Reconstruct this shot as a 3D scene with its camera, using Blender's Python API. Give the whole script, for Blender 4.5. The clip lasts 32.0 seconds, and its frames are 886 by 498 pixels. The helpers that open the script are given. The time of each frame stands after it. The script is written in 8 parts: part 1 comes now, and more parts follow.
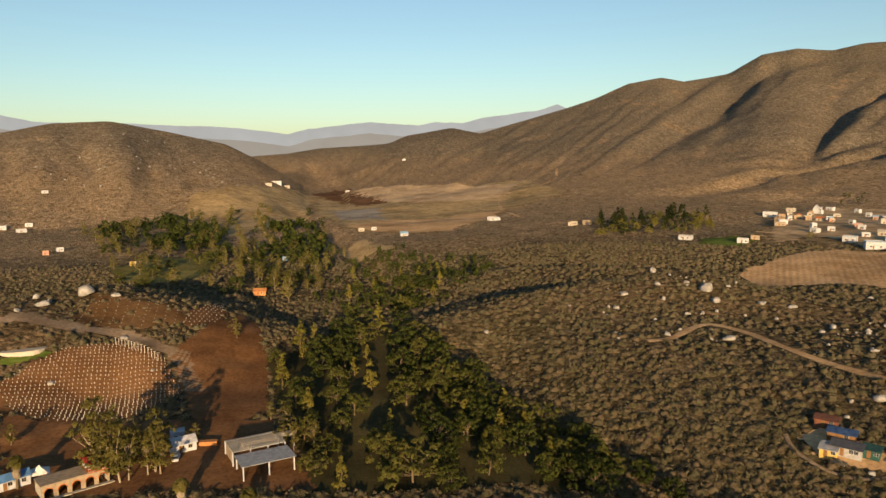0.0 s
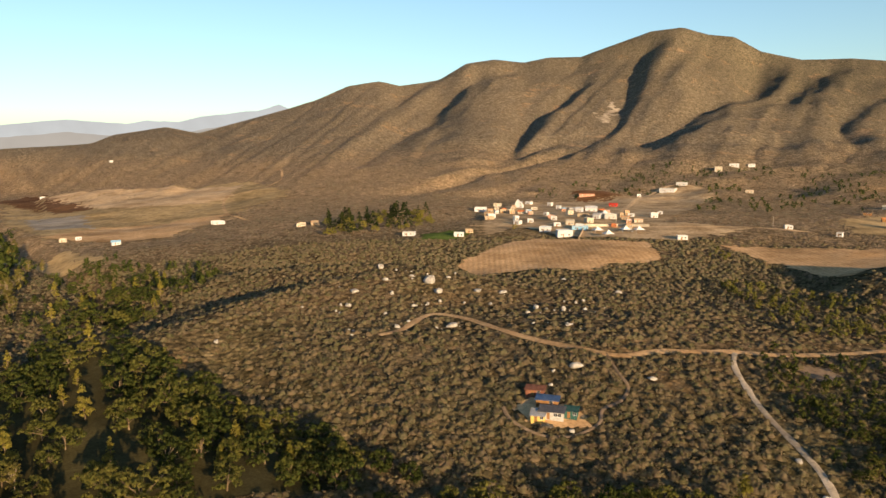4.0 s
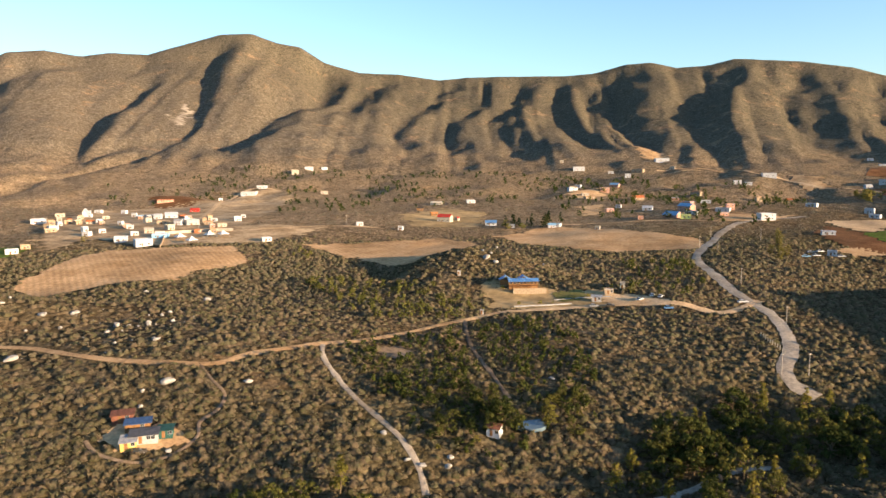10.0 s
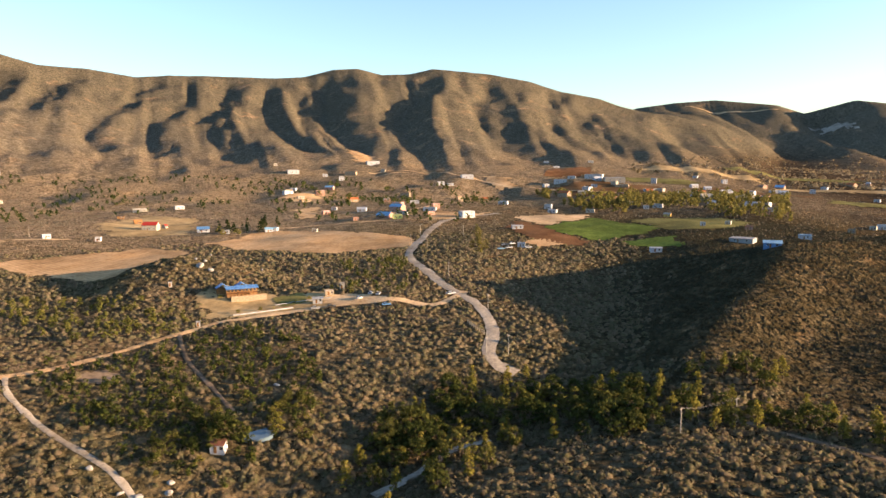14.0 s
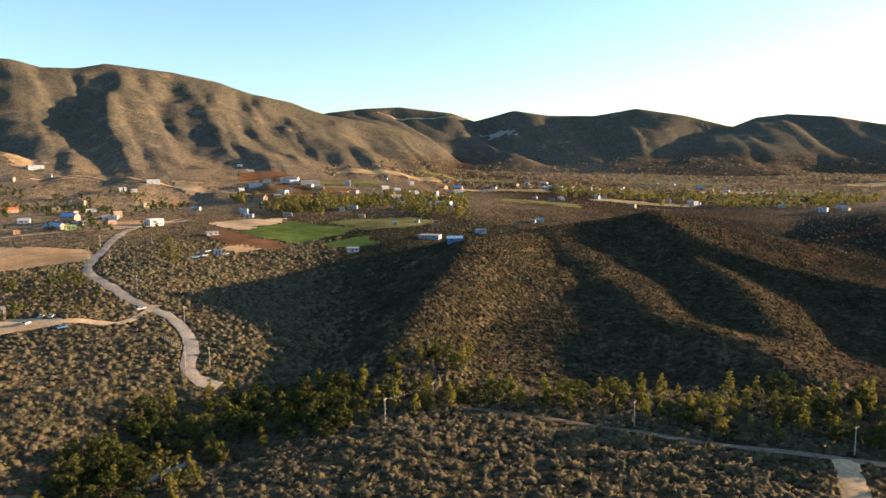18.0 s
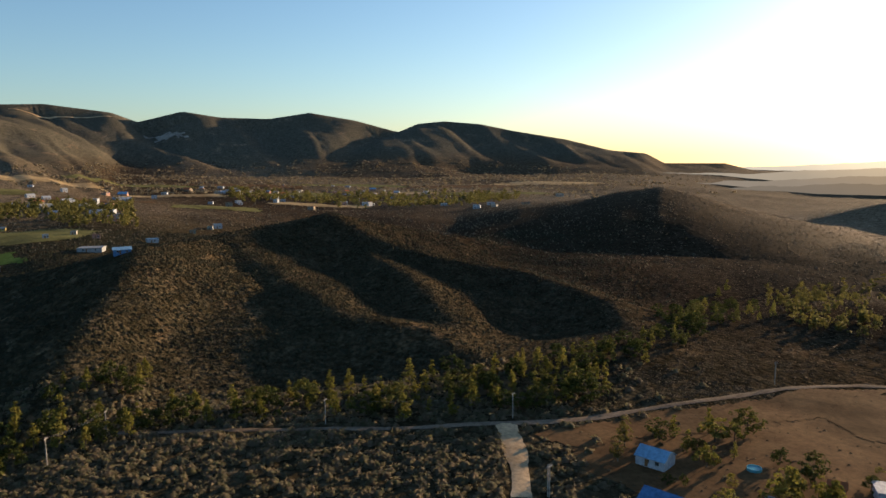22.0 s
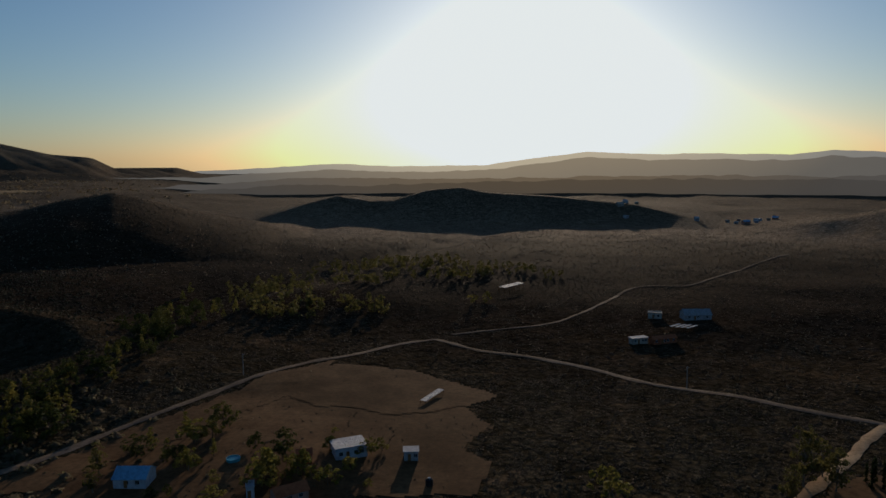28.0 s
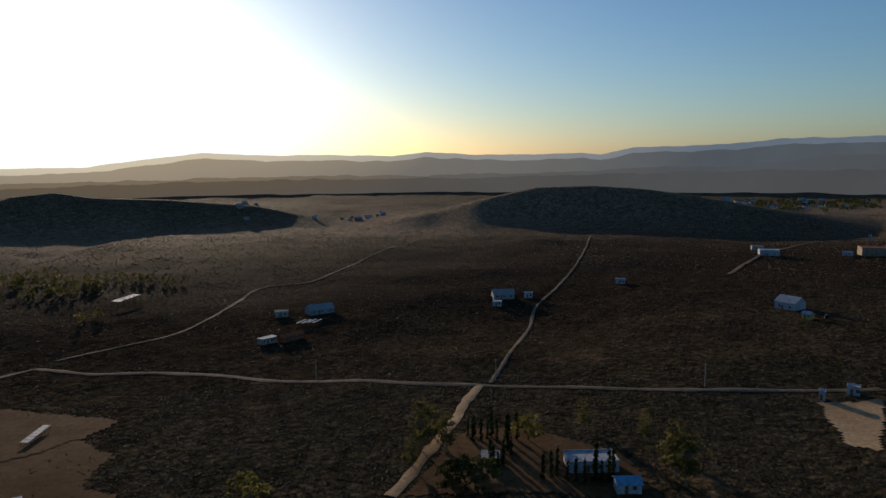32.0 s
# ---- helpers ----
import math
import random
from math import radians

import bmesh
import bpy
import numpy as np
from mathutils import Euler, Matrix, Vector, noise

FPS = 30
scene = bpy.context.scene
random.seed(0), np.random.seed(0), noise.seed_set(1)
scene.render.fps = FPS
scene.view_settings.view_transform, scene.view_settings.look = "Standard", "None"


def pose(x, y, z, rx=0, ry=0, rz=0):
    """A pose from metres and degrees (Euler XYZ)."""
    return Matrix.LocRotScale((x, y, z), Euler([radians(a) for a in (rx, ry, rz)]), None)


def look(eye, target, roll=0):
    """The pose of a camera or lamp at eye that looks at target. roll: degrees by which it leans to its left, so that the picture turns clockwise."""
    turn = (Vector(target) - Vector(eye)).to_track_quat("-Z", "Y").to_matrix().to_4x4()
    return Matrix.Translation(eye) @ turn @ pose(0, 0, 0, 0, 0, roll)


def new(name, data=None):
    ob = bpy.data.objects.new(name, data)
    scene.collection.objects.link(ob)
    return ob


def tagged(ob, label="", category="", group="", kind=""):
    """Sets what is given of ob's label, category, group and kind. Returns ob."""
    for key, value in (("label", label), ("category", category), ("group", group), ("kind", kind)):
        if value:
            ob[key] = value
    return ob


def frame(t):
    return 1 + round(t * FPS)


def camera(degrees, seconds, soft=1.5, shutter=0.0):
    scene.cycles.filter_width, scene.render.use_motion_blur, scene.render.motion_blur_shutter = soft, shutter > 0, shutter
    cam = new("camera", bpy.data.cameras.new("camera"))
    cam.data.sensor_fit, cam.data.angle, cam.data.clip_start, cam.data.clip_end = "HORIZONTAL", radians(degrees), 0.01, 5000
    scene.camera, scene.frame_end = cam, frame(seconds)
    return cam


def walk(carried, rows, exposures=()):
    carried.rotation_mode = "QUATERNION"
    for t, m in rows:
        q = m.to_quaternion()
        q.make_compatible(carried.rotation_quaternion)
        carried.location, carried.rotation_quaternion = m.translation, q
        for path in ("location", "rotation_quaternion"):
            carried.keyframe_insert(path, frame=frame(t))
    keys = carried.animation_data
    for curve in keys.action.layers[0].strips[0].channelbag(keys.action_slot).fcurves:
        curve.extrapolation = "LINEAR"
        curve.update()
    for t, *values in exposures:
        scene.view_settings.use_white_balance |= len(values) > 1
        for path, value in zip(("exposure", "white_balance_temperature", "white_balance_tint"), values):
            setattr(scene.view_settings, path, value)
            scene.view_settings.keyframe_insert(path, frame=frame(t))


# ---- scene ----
cam = camera(64.0, 32.0)
PATH = [
    (0, pose(0, 0, 85, 82.66, 0.39, 0.02)),
    (1, pose(0, 0, 85, 82.62, 0.45, -5.42)),
    (2, pose(0, 0, 85, 82.59, 0.50, -10.84)),
    (3, pose(0, 0, 85, 82.56, 0.54, -16.29)),
    (4, pose(0, 0, 85, 82.54, 0.56, -21.77)),
    (5, pose(0, 0, 85, 82.53, 0.57, -27.25)),
    (6, pose(0, 0, 85, 82.52, 0.58, -32.73)),
    (7, pose(0, 0, 85, 82.51, 0.58, -38.19)),
    (8, pose(0, 0, 85, 82.51, 0.58, -43.65)),
    (9, pose(0, 0, 85, 82.51, 0.57, -49.11)),
    (10, pose(0, 0, 85, 82.51, 0.56, -54.60)),
    (11, pose(0, 0, 85, 82.52, 0.55, -60.13)),
    (12, pose(0, 0, 85, 82.52, 0.54, -65.75)),
    (13, pose(0, 0, 85, 82.53, 0.53, -71.44)),
    (14, pose(0, 0, 85, 82.54, 0.52, -77.24)),
    (15, pose(0, 0, 85, 82.55, 0.51, -83.14)),
    (16, pose(0, 0, 85, 82.57, 0.51, -89.13)),
    (17, pose(0, 0, 85, 82.58, 0.50, -95.21)),
    (18, pose(0, 0, 85, 82.59, 0.50, -101.37)),
    (19, pose(0, 0, 85, 82.60, 0.51, -107.61)),
    (20, pose(0, 0, 85, 82.61, 0.51, -113.94)),
    (21, pose(0, 0, 85, 82.61, 0.52, -120.35)),
    (22, pose(0, 0, 85, 82.62, 0.52, -126.87)),
    (23, pose(0, 0, 85, 82.62, 0.53, -133.50)),
    (24, pose(0, 0, 85, 82.62, 0.54, -140.27)),
    (25, pose(0, 0, 85, 82.61, 0.54, -147.20)),
    (26, pose(0, 0, 85, 82.60, 0.55, -154.28)),
    (27, pose(0, 0, 85, 82.59, 0.55, -161.52)),
    (28, pose(0, 0, 85, 82.57, 0.54, -168.89)),
    (29, pose(0, 0, 85, 82.54, 0.53, -176.36)),
    (30, pose(0, 0, 85, 82.51, 0.51, -183.87)),
    (31, pose(0, 0, 85, 82.47, 0.48, -191.39)),
    (32, pose(0, 0, 85, 82.42, 0.44, -198.92)),
]
EXPOSURES = [(0, 0.88, 8000, 10), (3, 1.12, 7800, 10), (6, 1.65, 7300, 11), (9, 1.78, 6800, 11), (14, 2.05, 7350, 17), (18, 1.92, 6900, 12), (21, 1.3, 6700, 11),
             (24, 0.45, 6200, 10), (27, -0.45, 5700, 9), (29, -0.85, 5500, 9), (32, -0.25, 5500, 9)]
walk(cam, PATH, EXPOSURES)

# ---------------------------------------------------------------- evening sun and sky
SUN_AZ, SUN_EL = 175.5, 8.8
world = bpy.data.worlds.new("evening_sky")
scene.world = world
world.use_nodes = True
wn = world.node_tree.nodes
sky = wn.new("ShaderNodeTexSky")
sky.sky_type = "NISHITA"
sky.sun_disc = False
sky.sun_elevation = radians(SUN_EL)
sky.sun_rotation = radians(SUN_AZ)
sky.altitude = 300
sky.air_density, sky.dust_density, sky.ozone_density = 1.0, 0.85, 3.2
wn["Background"].inputs["Strength"].default_value = 0.11
# dusty evening air: an even white veil round the sun
tint = wn.new("ShaderNodeMixRGB")
tint.blend_type = "MULTIPLY"
tint.inputs[0].default_value = 1.0
tint.inputs[2].default_value = (1.03, 1.0, 0.96, 1)
veil = wn.new("ShaderNodeVectorMath")
veil.operation = "MINIMUM"
veil.inputs[1].default_value = (12.7, 12.0, 10.3)
world.node_tree.links.new(sky.outputs["Color"], tint.inputs[1])
world.node_tree.links.new(tint.outputs["Color"], veil.inputs[0])
world.node_tree.links.new(veil.outputs["Vector"], wn["Background"].inputs["Color"])
sun = new("sun", bpy.data.lights.new("sun", "SUN"))
sun.data.energy, sun.data.angle, sun.data.color = 5.0, radians(0.6), (1.0, 0.72, 0.45)
sun.matrix_world = look((0, 0, 0), (-math.sin(radians(SUN_AZ)) * math.cos(radians(SUN_EL)), -math.cos(radians(SUN_AZ)) * math.cos(radians(SUN_EL)),
                                    -math.sin(radians(SUN_EL))))

# ---------------------------------------------------------------- materials
def shader(name, rough=0.85, metal=0.0):
    m = bpy.data.materials.new(name)
    m.use_nodes = True
    b = m.node_tree.nodes["Principled BSDF"]
    b.inputs["Roughness"].default_value, b.inputs["Metallic"].default_value = rough, metal
    b.inputs["Specular IOR Level"].default_value = 0.12
    return m, m.node_tree.nodes, m.node_tree.links, b


def coord(m):
    return m.node_tree.nodes.new("ShaderNodeNewGeometry").outputs["Position"]


def noise_at(m, scale, detail=4.0, where=None, rough=0.6):
    n = m.node_tree.nodes.new("ShaderNodeTexNoise")
    n.inputs["Scale"].default_value, n.inputs["Detail"].default_value, n.inputs["Roughness"].default_value = scale, detail, rough
    m.node_tree.links.new(where or coord(m), n.inputs["Vector"])
    return n.outputs["Fac"]


def tones(m, fac, stops):
    """A colour ramp over fac: stops of (place, colour)."""
    r = m.node_tree.nodes.new("ShaderNodeValToRGB")
    while len(r.color_ramp.elements) < len(stops):
        r.color_ramp.elements.new(0.5)
    for e, (p, c) in zip(r.color_ramp.elements, stops):
        e.position, e.color = p, (*c, 1)
    m.node_tree.links.new(fac, r.inputs["Fac"])
    return r.outputs["Color"]


def mix(m, fac, a, b, kind="MIX"):
    n = m.node_tree.nodes.new("ShaderNodeMix")
    n.data_type, n.blend_type = "RGBA", kind
    for sock, v in ((n.inputs[0], fac), (n.inputs[6], a), (n.inputs[7], b)):
        if isinstance(v, (int, float)):
            sock.default_value = v
        elif isinstance(v, tuple):
            sock.default_value = (*v, 1)
        else:
            m.node_tree.links.new(v, sock)
    return n.outputs[2]


def bump(m, height, strength=0.5, distance=0.1):
    n = m.node_tree.nodes.new("ShaderNodeBump")
    n.inputs["Strength"].default_value, n.inputs["Distance"].default_value = strength, distance
    m.node_tree.links.new(height, n.inputs["Height"])
    m.node_tree.links.new(n.outputs["Normal"], m.node_tree.nodes["Principled BSDF"].inputs["Normal"])


def land_material():
    """Dry chaparral: brown scrub, olive clumps, bare ochre soil."""
    m, n, l, b = shader("dry_scrub_land", 1.0)
    b.inputs["Specular IOR Level"].default_value = 0.0
    big = noise_at(m, 0.006, 5)
    mid = noise_at(m, 0.05, 5)
    fine = noise_at(m, 0.33, 4, rough=0.7)
    soil = tones(m, mid, [(0.3, (0.24, 0.16, 0.09)), (0.7, (0.40, 0.28, 0.165))])
    scrub = tones(m, fine, [(0.34, (0.098, 0.078, 0.052)), (0.5, (0.165, 0.128, 0.084)), (0.66, (0.235, 0.182, 0.120))])
    green = tones(m, fine, [(0.34, (0.075, 0.068, 0.040)), (0.6, (0.155, 0.136, 0.078))])
    col = mix(m, tones(m, big, [(0.42, (0, 0, 0)), (0.6, (1, 1, 1))]), scrub, green)
    # beyond the dense near scrub the ground takes a paler tone
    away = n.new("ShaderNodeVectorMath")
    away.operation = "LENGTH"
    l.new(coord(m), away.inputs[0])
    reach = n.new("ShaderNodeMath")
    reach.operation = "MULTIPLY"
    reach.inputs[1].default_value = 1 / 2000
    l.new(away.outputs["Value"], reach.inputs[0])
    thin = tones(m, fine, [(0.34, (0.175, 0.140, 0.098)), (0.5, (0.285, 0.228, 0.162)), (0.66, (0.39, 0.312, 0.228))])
    side = n.new("ShaderNodeSeparateXYZ")
    l.new(coord(m), side.inputs[0])
    north = n.new("ShaderNodeMath")
    north.operation = "MULTIPLY_ADD"
    north.inputs[1].default_value = 1 / 4000
    north.inputs[2].default_value = 0.25
    l.new(side.outputs["X"], north.inputs[0])
    # paler still in the north, haze put into the ground colour
    grassy = tones(m, fine, [(0.34, (0.27, 0.205, 0.140)), (0.5, (0.42, 0.322, 0.222)), (0.66, (0.55, 0.425, 0.30))])
    thin = mix(m, tones(m, north.outputs[0], [(0.36, (0.9, 0.9, 0.9)), (0.5, (0, 0, 0))]), thin, grassy)
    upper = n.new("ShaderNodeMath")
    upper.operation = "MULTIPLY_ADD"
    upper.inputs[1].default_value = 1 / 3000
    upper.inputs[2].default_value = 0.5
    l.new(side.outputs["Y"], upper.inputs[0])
    # the hill to the south-east is coloured darker for the shade on it
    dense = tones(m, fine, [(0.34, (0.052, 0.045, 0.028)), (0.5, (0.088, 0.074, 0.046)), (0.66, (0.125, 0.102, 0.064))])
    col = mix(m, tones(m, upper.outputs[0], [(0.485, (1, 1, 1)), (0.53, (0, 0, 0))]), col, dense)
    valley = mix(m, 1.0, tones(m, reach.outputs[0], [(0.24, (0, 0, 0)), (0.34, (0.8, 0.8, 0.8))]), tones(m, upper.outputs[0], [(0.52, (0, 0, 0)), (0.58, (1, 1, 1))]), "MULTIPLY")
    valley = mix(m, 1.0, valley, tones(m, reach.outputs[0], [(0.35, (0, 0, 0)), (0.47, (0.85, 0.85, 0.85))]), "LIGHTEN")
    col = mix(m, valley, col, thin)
    bare = tones(m, noise_at(m, 0.022, 6, rough=0.7), [(0.57, (0, 0, 0)), (0.68, (0.6, 0.6, 0.6))])
    col = mix(m, bare, col, soil)
    # low heath on the south and west plain, its backlit shade put into the colour
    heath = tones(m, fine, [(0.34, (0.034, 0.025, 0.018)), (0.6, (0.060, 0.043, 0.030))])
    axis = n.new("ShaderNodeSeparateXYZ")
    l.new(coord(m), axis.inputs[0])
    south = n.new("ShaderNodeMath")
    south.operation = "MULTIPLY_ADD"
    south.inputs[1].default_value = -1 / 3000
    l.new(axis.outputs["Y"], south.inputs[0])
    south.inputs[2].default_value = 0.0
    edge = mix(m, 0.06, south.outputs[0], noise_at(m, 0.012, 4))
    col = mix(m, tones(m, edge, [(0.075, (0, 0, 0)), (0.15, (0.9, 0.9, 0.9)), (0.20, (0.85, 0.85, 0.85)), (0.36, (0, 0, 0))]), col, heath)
    # dry grass tone and faint gloss on the far plain, standing in for haze
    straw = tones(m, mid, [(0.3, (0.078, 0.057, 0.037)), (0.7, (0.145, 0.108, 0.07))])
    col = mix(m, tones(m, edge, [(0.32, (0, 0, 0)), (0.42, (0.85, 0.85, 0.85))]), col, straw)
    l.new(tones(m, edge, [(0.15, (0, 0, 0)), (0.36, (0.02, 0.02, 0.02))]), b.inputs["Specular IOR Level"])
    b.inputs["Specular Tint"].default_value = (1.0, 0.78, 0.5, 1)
    # greyer brush on the high ground, haze put into its colour, with pale rock
    high_tone = tones(m, fine, [(0.34, (0.100, 0.095, 0.074)), (0.5, (0.150, 0.142, 0.112)), (0.66, (0.198, 0.188, 0.152))])
    rock = tones(m, noise_at(m, 0.011, 7, rough=0.72), [(0.57, (0, 0, 0)), (0.66, (0.7, 0.7, 0.7))])
    high_tone = mix(m, rock, high_tone, (0.40, 0.29, 0.195))
    # the northern slopes are coloured paler and browner, standing in for haze
    east = n.new("ShaderNodeMath")
    east.operation = "MULTIPLY_ADD"
    east.inputs[1].default_value = 1 / 4000
    east.inputs[2].default_value = 0.25
    l.new(axis.outputs["X"], east.inputs[0])
    dry = tones(m, fine, [(0.34, (0.148, 0.132, 0.108)), (0.5, (0.23, 0.204, 0.168)), (0.66, (0.30, 0.266, 0.218))])
    high_tone = mix(m, tones(m, east.outputs[0], [(0.5, (0.85, 0.85, 0.85)), (0.7, (0, 0, 0))]), high_tone, mix(m, rock, dry, (0.42, 0.30, 0.20)))
    high = n.new("ShaderNodeMath")
    high.operation = "MULTIPLY_ADD"
    high.inputs[1].default_value = 1 / 400
    l.new(axis.outputs["Z"], high.inputs[0])
    high.inputs[2].default_value = 0.0
    level = mix(m, 0.12, high.outputs[0], noise_at(m, 0.006, 4))
    col = mix(m, tones(m, level, [(0.17, (0, 0, 0)), (0.30, (0.9, 0.9, 0.9))]), col, high_tone)
    patch = noise_at(m, 0.085, 6, rough=0.78)
    col = mix(m, 0.75, col, tones(m, patch, [(0.38, (0.5, 0.5, 0.48)), (0.5, (0.88, 0.87, 0.85)), (0.6, (1.0, 1.0, 1.0))]), "MULTIPLY")
    # bush beside bush: each with its own tone, darker towards its edge, and a rounded top
    for size, share, depth in ((0.15, 0.32, 0), (0.42, 0.6, 1)):
        cell = n.new("ShaderNodeTexVoronoi")
        cell.inputs["Scale"].default_value = size
        warp = n.new("ShaderNodeMixRGB")
        warp.blend_type = "ADD"
        warp.inputs[0].default_value = 1.0
        l.new(coord(m), warp.inputs[1])
        wob = n.new("ShaderNodeVectorMath")
        wob.operation = "SCALE"
        wob.inputs["Scale"].default_value = 1.2 / size * 0.5
        cloud = n.new("ShaderNodeTexNoise")
        cloud.inputs["Scale"].default_value, cloud.inputs["Detail"].default_value = size * 1.6, 3
        l.new(coord(m), cloud.inputs["Vector"])
        l.new(cloud.outputs["Color"], wob.inputs[0])
        l.new(wob.outputs[0], warp.inputs[2])
        l.new(warp.outputs[0], cell.inputs["Vector"])
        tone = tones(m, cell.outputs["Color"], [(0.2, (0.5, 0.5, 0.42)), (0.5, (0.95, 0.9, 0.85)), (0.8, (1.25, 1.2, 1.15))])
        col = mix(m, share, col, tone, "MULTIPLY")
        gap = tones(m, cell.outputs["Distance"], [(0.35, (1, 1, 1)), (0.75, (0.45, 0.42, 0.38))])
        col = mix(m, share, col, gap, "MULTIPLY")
    top = n.new("ShaderNodeMath")
    top.operation = "MULTIPLY_ADD"
    l.new(cell.outputs["Distance"], top.inputs[0])
    top.inputs[1].default_value = -0.30
    l.new(noise_at(m, 0.06, 8, rough=0.75), top.inputs[2])
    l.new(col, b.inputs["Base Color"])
    bump(m, top.outputs[0], 0.8, 4.5)
    # the heath and the grass of the plain lie lower and smoother
    l.new(tones(m, edge, [(0.075, (0.8, 0.8, 0.8)), (0.15, (0.22, 0.22, 0.22))]), n["Bump"].inputs["Strength"])
    return m


LAND = land_material()

# ---------------------------------------------------------------- the shape of the land
EYE_Z = 85.0


def lattice(ix, iy, seed):
    h = (ix.astype(np.int64) * 374761393 + iy.astype(np.int64) * 668265263 + seed * 974634777) & 0xFFFFFFFF
    h = ((h ^ (h >> 13)) * 1274126177) & 0xFFFFFFFF
    return ((h ^ (h >> 16)) & 0xFFFF) / 65535.0


def value_noise(x, y, seed=0):
    """Smooth noise from -1 to 1 with lumps one unit wide."""
    x, y = np.asarray(x, float), np.asarray(y, float)
    ix, iy = np.floor(x), np.floor(y)
    fx, fy = x - ix, y - iy
    fx, fy = fx * fx * (3 - 2 * fx), fy * fy * (3 - 2 * fy)
    a, b = lattice(ix, iy, seed), lattice(ix + 1, iy, seed)
    c, d = lattice(ix, iy + 1, seed), lattice(ix + 1, iy + 1, seed)
    return 2 * ((a * (1 - fx) + b * fx) * (1 - fy) + (c * (1 - fx) + d * fx) * fy) - 1


def fbm(x, y, octaves=4, seed=0):
    total, amp = 0.0, 1.0
    for k in range(octaves):
        total = total + amp * value_noise(x * 2 ** k + 17 * k, y * 2 ** k - 9 * k, seed + k)
        amp *= 0.5
    return total


def ramp(a, b, x):
    t = np.clip((x - a) / (b - a), 0, 1)
    return t * t * (3 - 2 * t)


# crest lines: bearing and height angle as seen from the middle of the valley
MAIN_CREST = [(-8, -.6), (-6.5, .24), (-2.9, 1.77), (.7, 2.37), (3, 1.91), (5.4, 2.6), (9.6, 3.76), (11.8, 4.45), (14.3, 5.53),
              (16.8, 5.92), (18.4, 5.55), (21.5, 5.98), (23.7, 7.21), (25.9, 7.49), (28.2, 7.2), (30.1, 7.54), (32.6, 7.51),
              (34.2, 8.04), (37.7, 9.13), (40, 9.3), (41.8, 8.7), (43.6, 8.44), (45.4, 7.3), (48.1, 6.52), (51.2, 6.4),
              (54.3, 5.92), (56.5, 6.13), (60.4, 6.15), (64.2, 6.06), (66.3, 6.18), (68.7, 6.8), (70.6, 6.86), (72.5, 6.39),
              (74.7, 6.45), (76.5, 6.86), (81, 6.4), (84.1, 5.76), (86.6, 4.92), (89.5, 4.33), (92.3, 3.2), (95, 2.6), (98, 1.5), (101, 0), (103, -1.5)]
BACK_CREST = [(89, 2.5), (92.3, 3.49), (95, 3.8), (97.9, 3.92), (102.1, 3.42), (103.9, 2.75), (107, 3.56), (109.7, 3.14), (113.3, 3.05),
              (116.4, 3.53), (119.9, 2.94), (123.3, 2.0), (126, .8), (129, -1)]
SOUTH_CREST = [(117, -.5), (121.6, 1.53), (123.3, 2.01), (124.9, 2.66), (127, 2.84), (129.9, 2.58), (132.4, 2.04), (136.5, 1.33), (140.1, .41),
               (142.7, .16), (144.1, -.61), (148.4, -.64), (150.3, -1.17), (153, -1.6)]
FAR_CREST = [(-60, 2.5), (-45, 3.4), (-31.6, 3.02), (-29.8, 2.6), (-22.8, 2.55), (-18, 2.42), (-15.6, 2.27), (-12.2, 1.84), (-10.6, 2.28),
             (-7.8, 2.59), (-5.8, 2.8), (-2, 2.48), (-.6, 2.78), (1.6, 2.68), (3.4, 3.1), (7.4, 3.58), (9, 4.03), (10.5, 3.4), (16, 2.4), (22, 1)]
WEST_CREST = [(140, -.9), (149.7, -1), (156.2, -.75), (160.2, -.53), (165.1, -.8), (172.3, -.74), (176.8, -.2), (180.3, .21), (185, -.01),
              (190.3, -.02), (194.8, -.14), (197.5, .17), (201.9, -.06), (205.5, -.09), (209.9, .01), (211.4, -.13), (213.8, .41),
              (217.1, .46), (221.1, .59), (224.1, .95), (230.6, .99), (245, 1.4), (262, 2.2), (280, 1.8), (300, 2.5)]
LEFT_CREST = [(-60, .6), (-45, 1.4), (-36, 1.2), (-31.7, 1.89), (-28.6, 2.59), (-25, 2.8), (-21.2, 2.11), (-16.9, 1.15), (-14.8, .07), (-12.9, -1.04), (-11, -2.5)]
DARK_CREST = [(124, -6.6), (128, -5.36), (130, -4.89), (133, -4.2), (138, -3.6), (140.9, -2.87), (143.9, -2.46), (146, -2.94), (149.5, -4.13), (154, -5.26), (157.7, -6.45), (161, -8)]
MID_CREST = [(143, -8), (150, -5.4), (154, -4.8), (157.7, -3.71), (160.4, -3.05), (163.1, -3.52), (165, -3.44), (167.6, -2.72), (170.3, -2.5), (172.4, -2.94), (177.4, -3.25), (184, -3.9), (190, -5.2), (196, -7.5)]
KNOB_CREST = [(186, -8), (191, -6), (196, -5), (198.7, -4.56), (202.4, -3.54), (206.4, -2.69), (210.8, -2.56), (214.3, -2.77), (217.6, -3.17), (222, -3.95), (226, -4.6), (232, -6), (238, -8)]
NEAR_WEST = [(136, -3.8), (142, -3.3), (148, -2.9), (155, -2.5), (163, -2.6), (172, -2.4), (181, -2.3), (190, -2.2), (200, -2.25), (212, -1.95), (224, -1.7), (238, -1.5)]
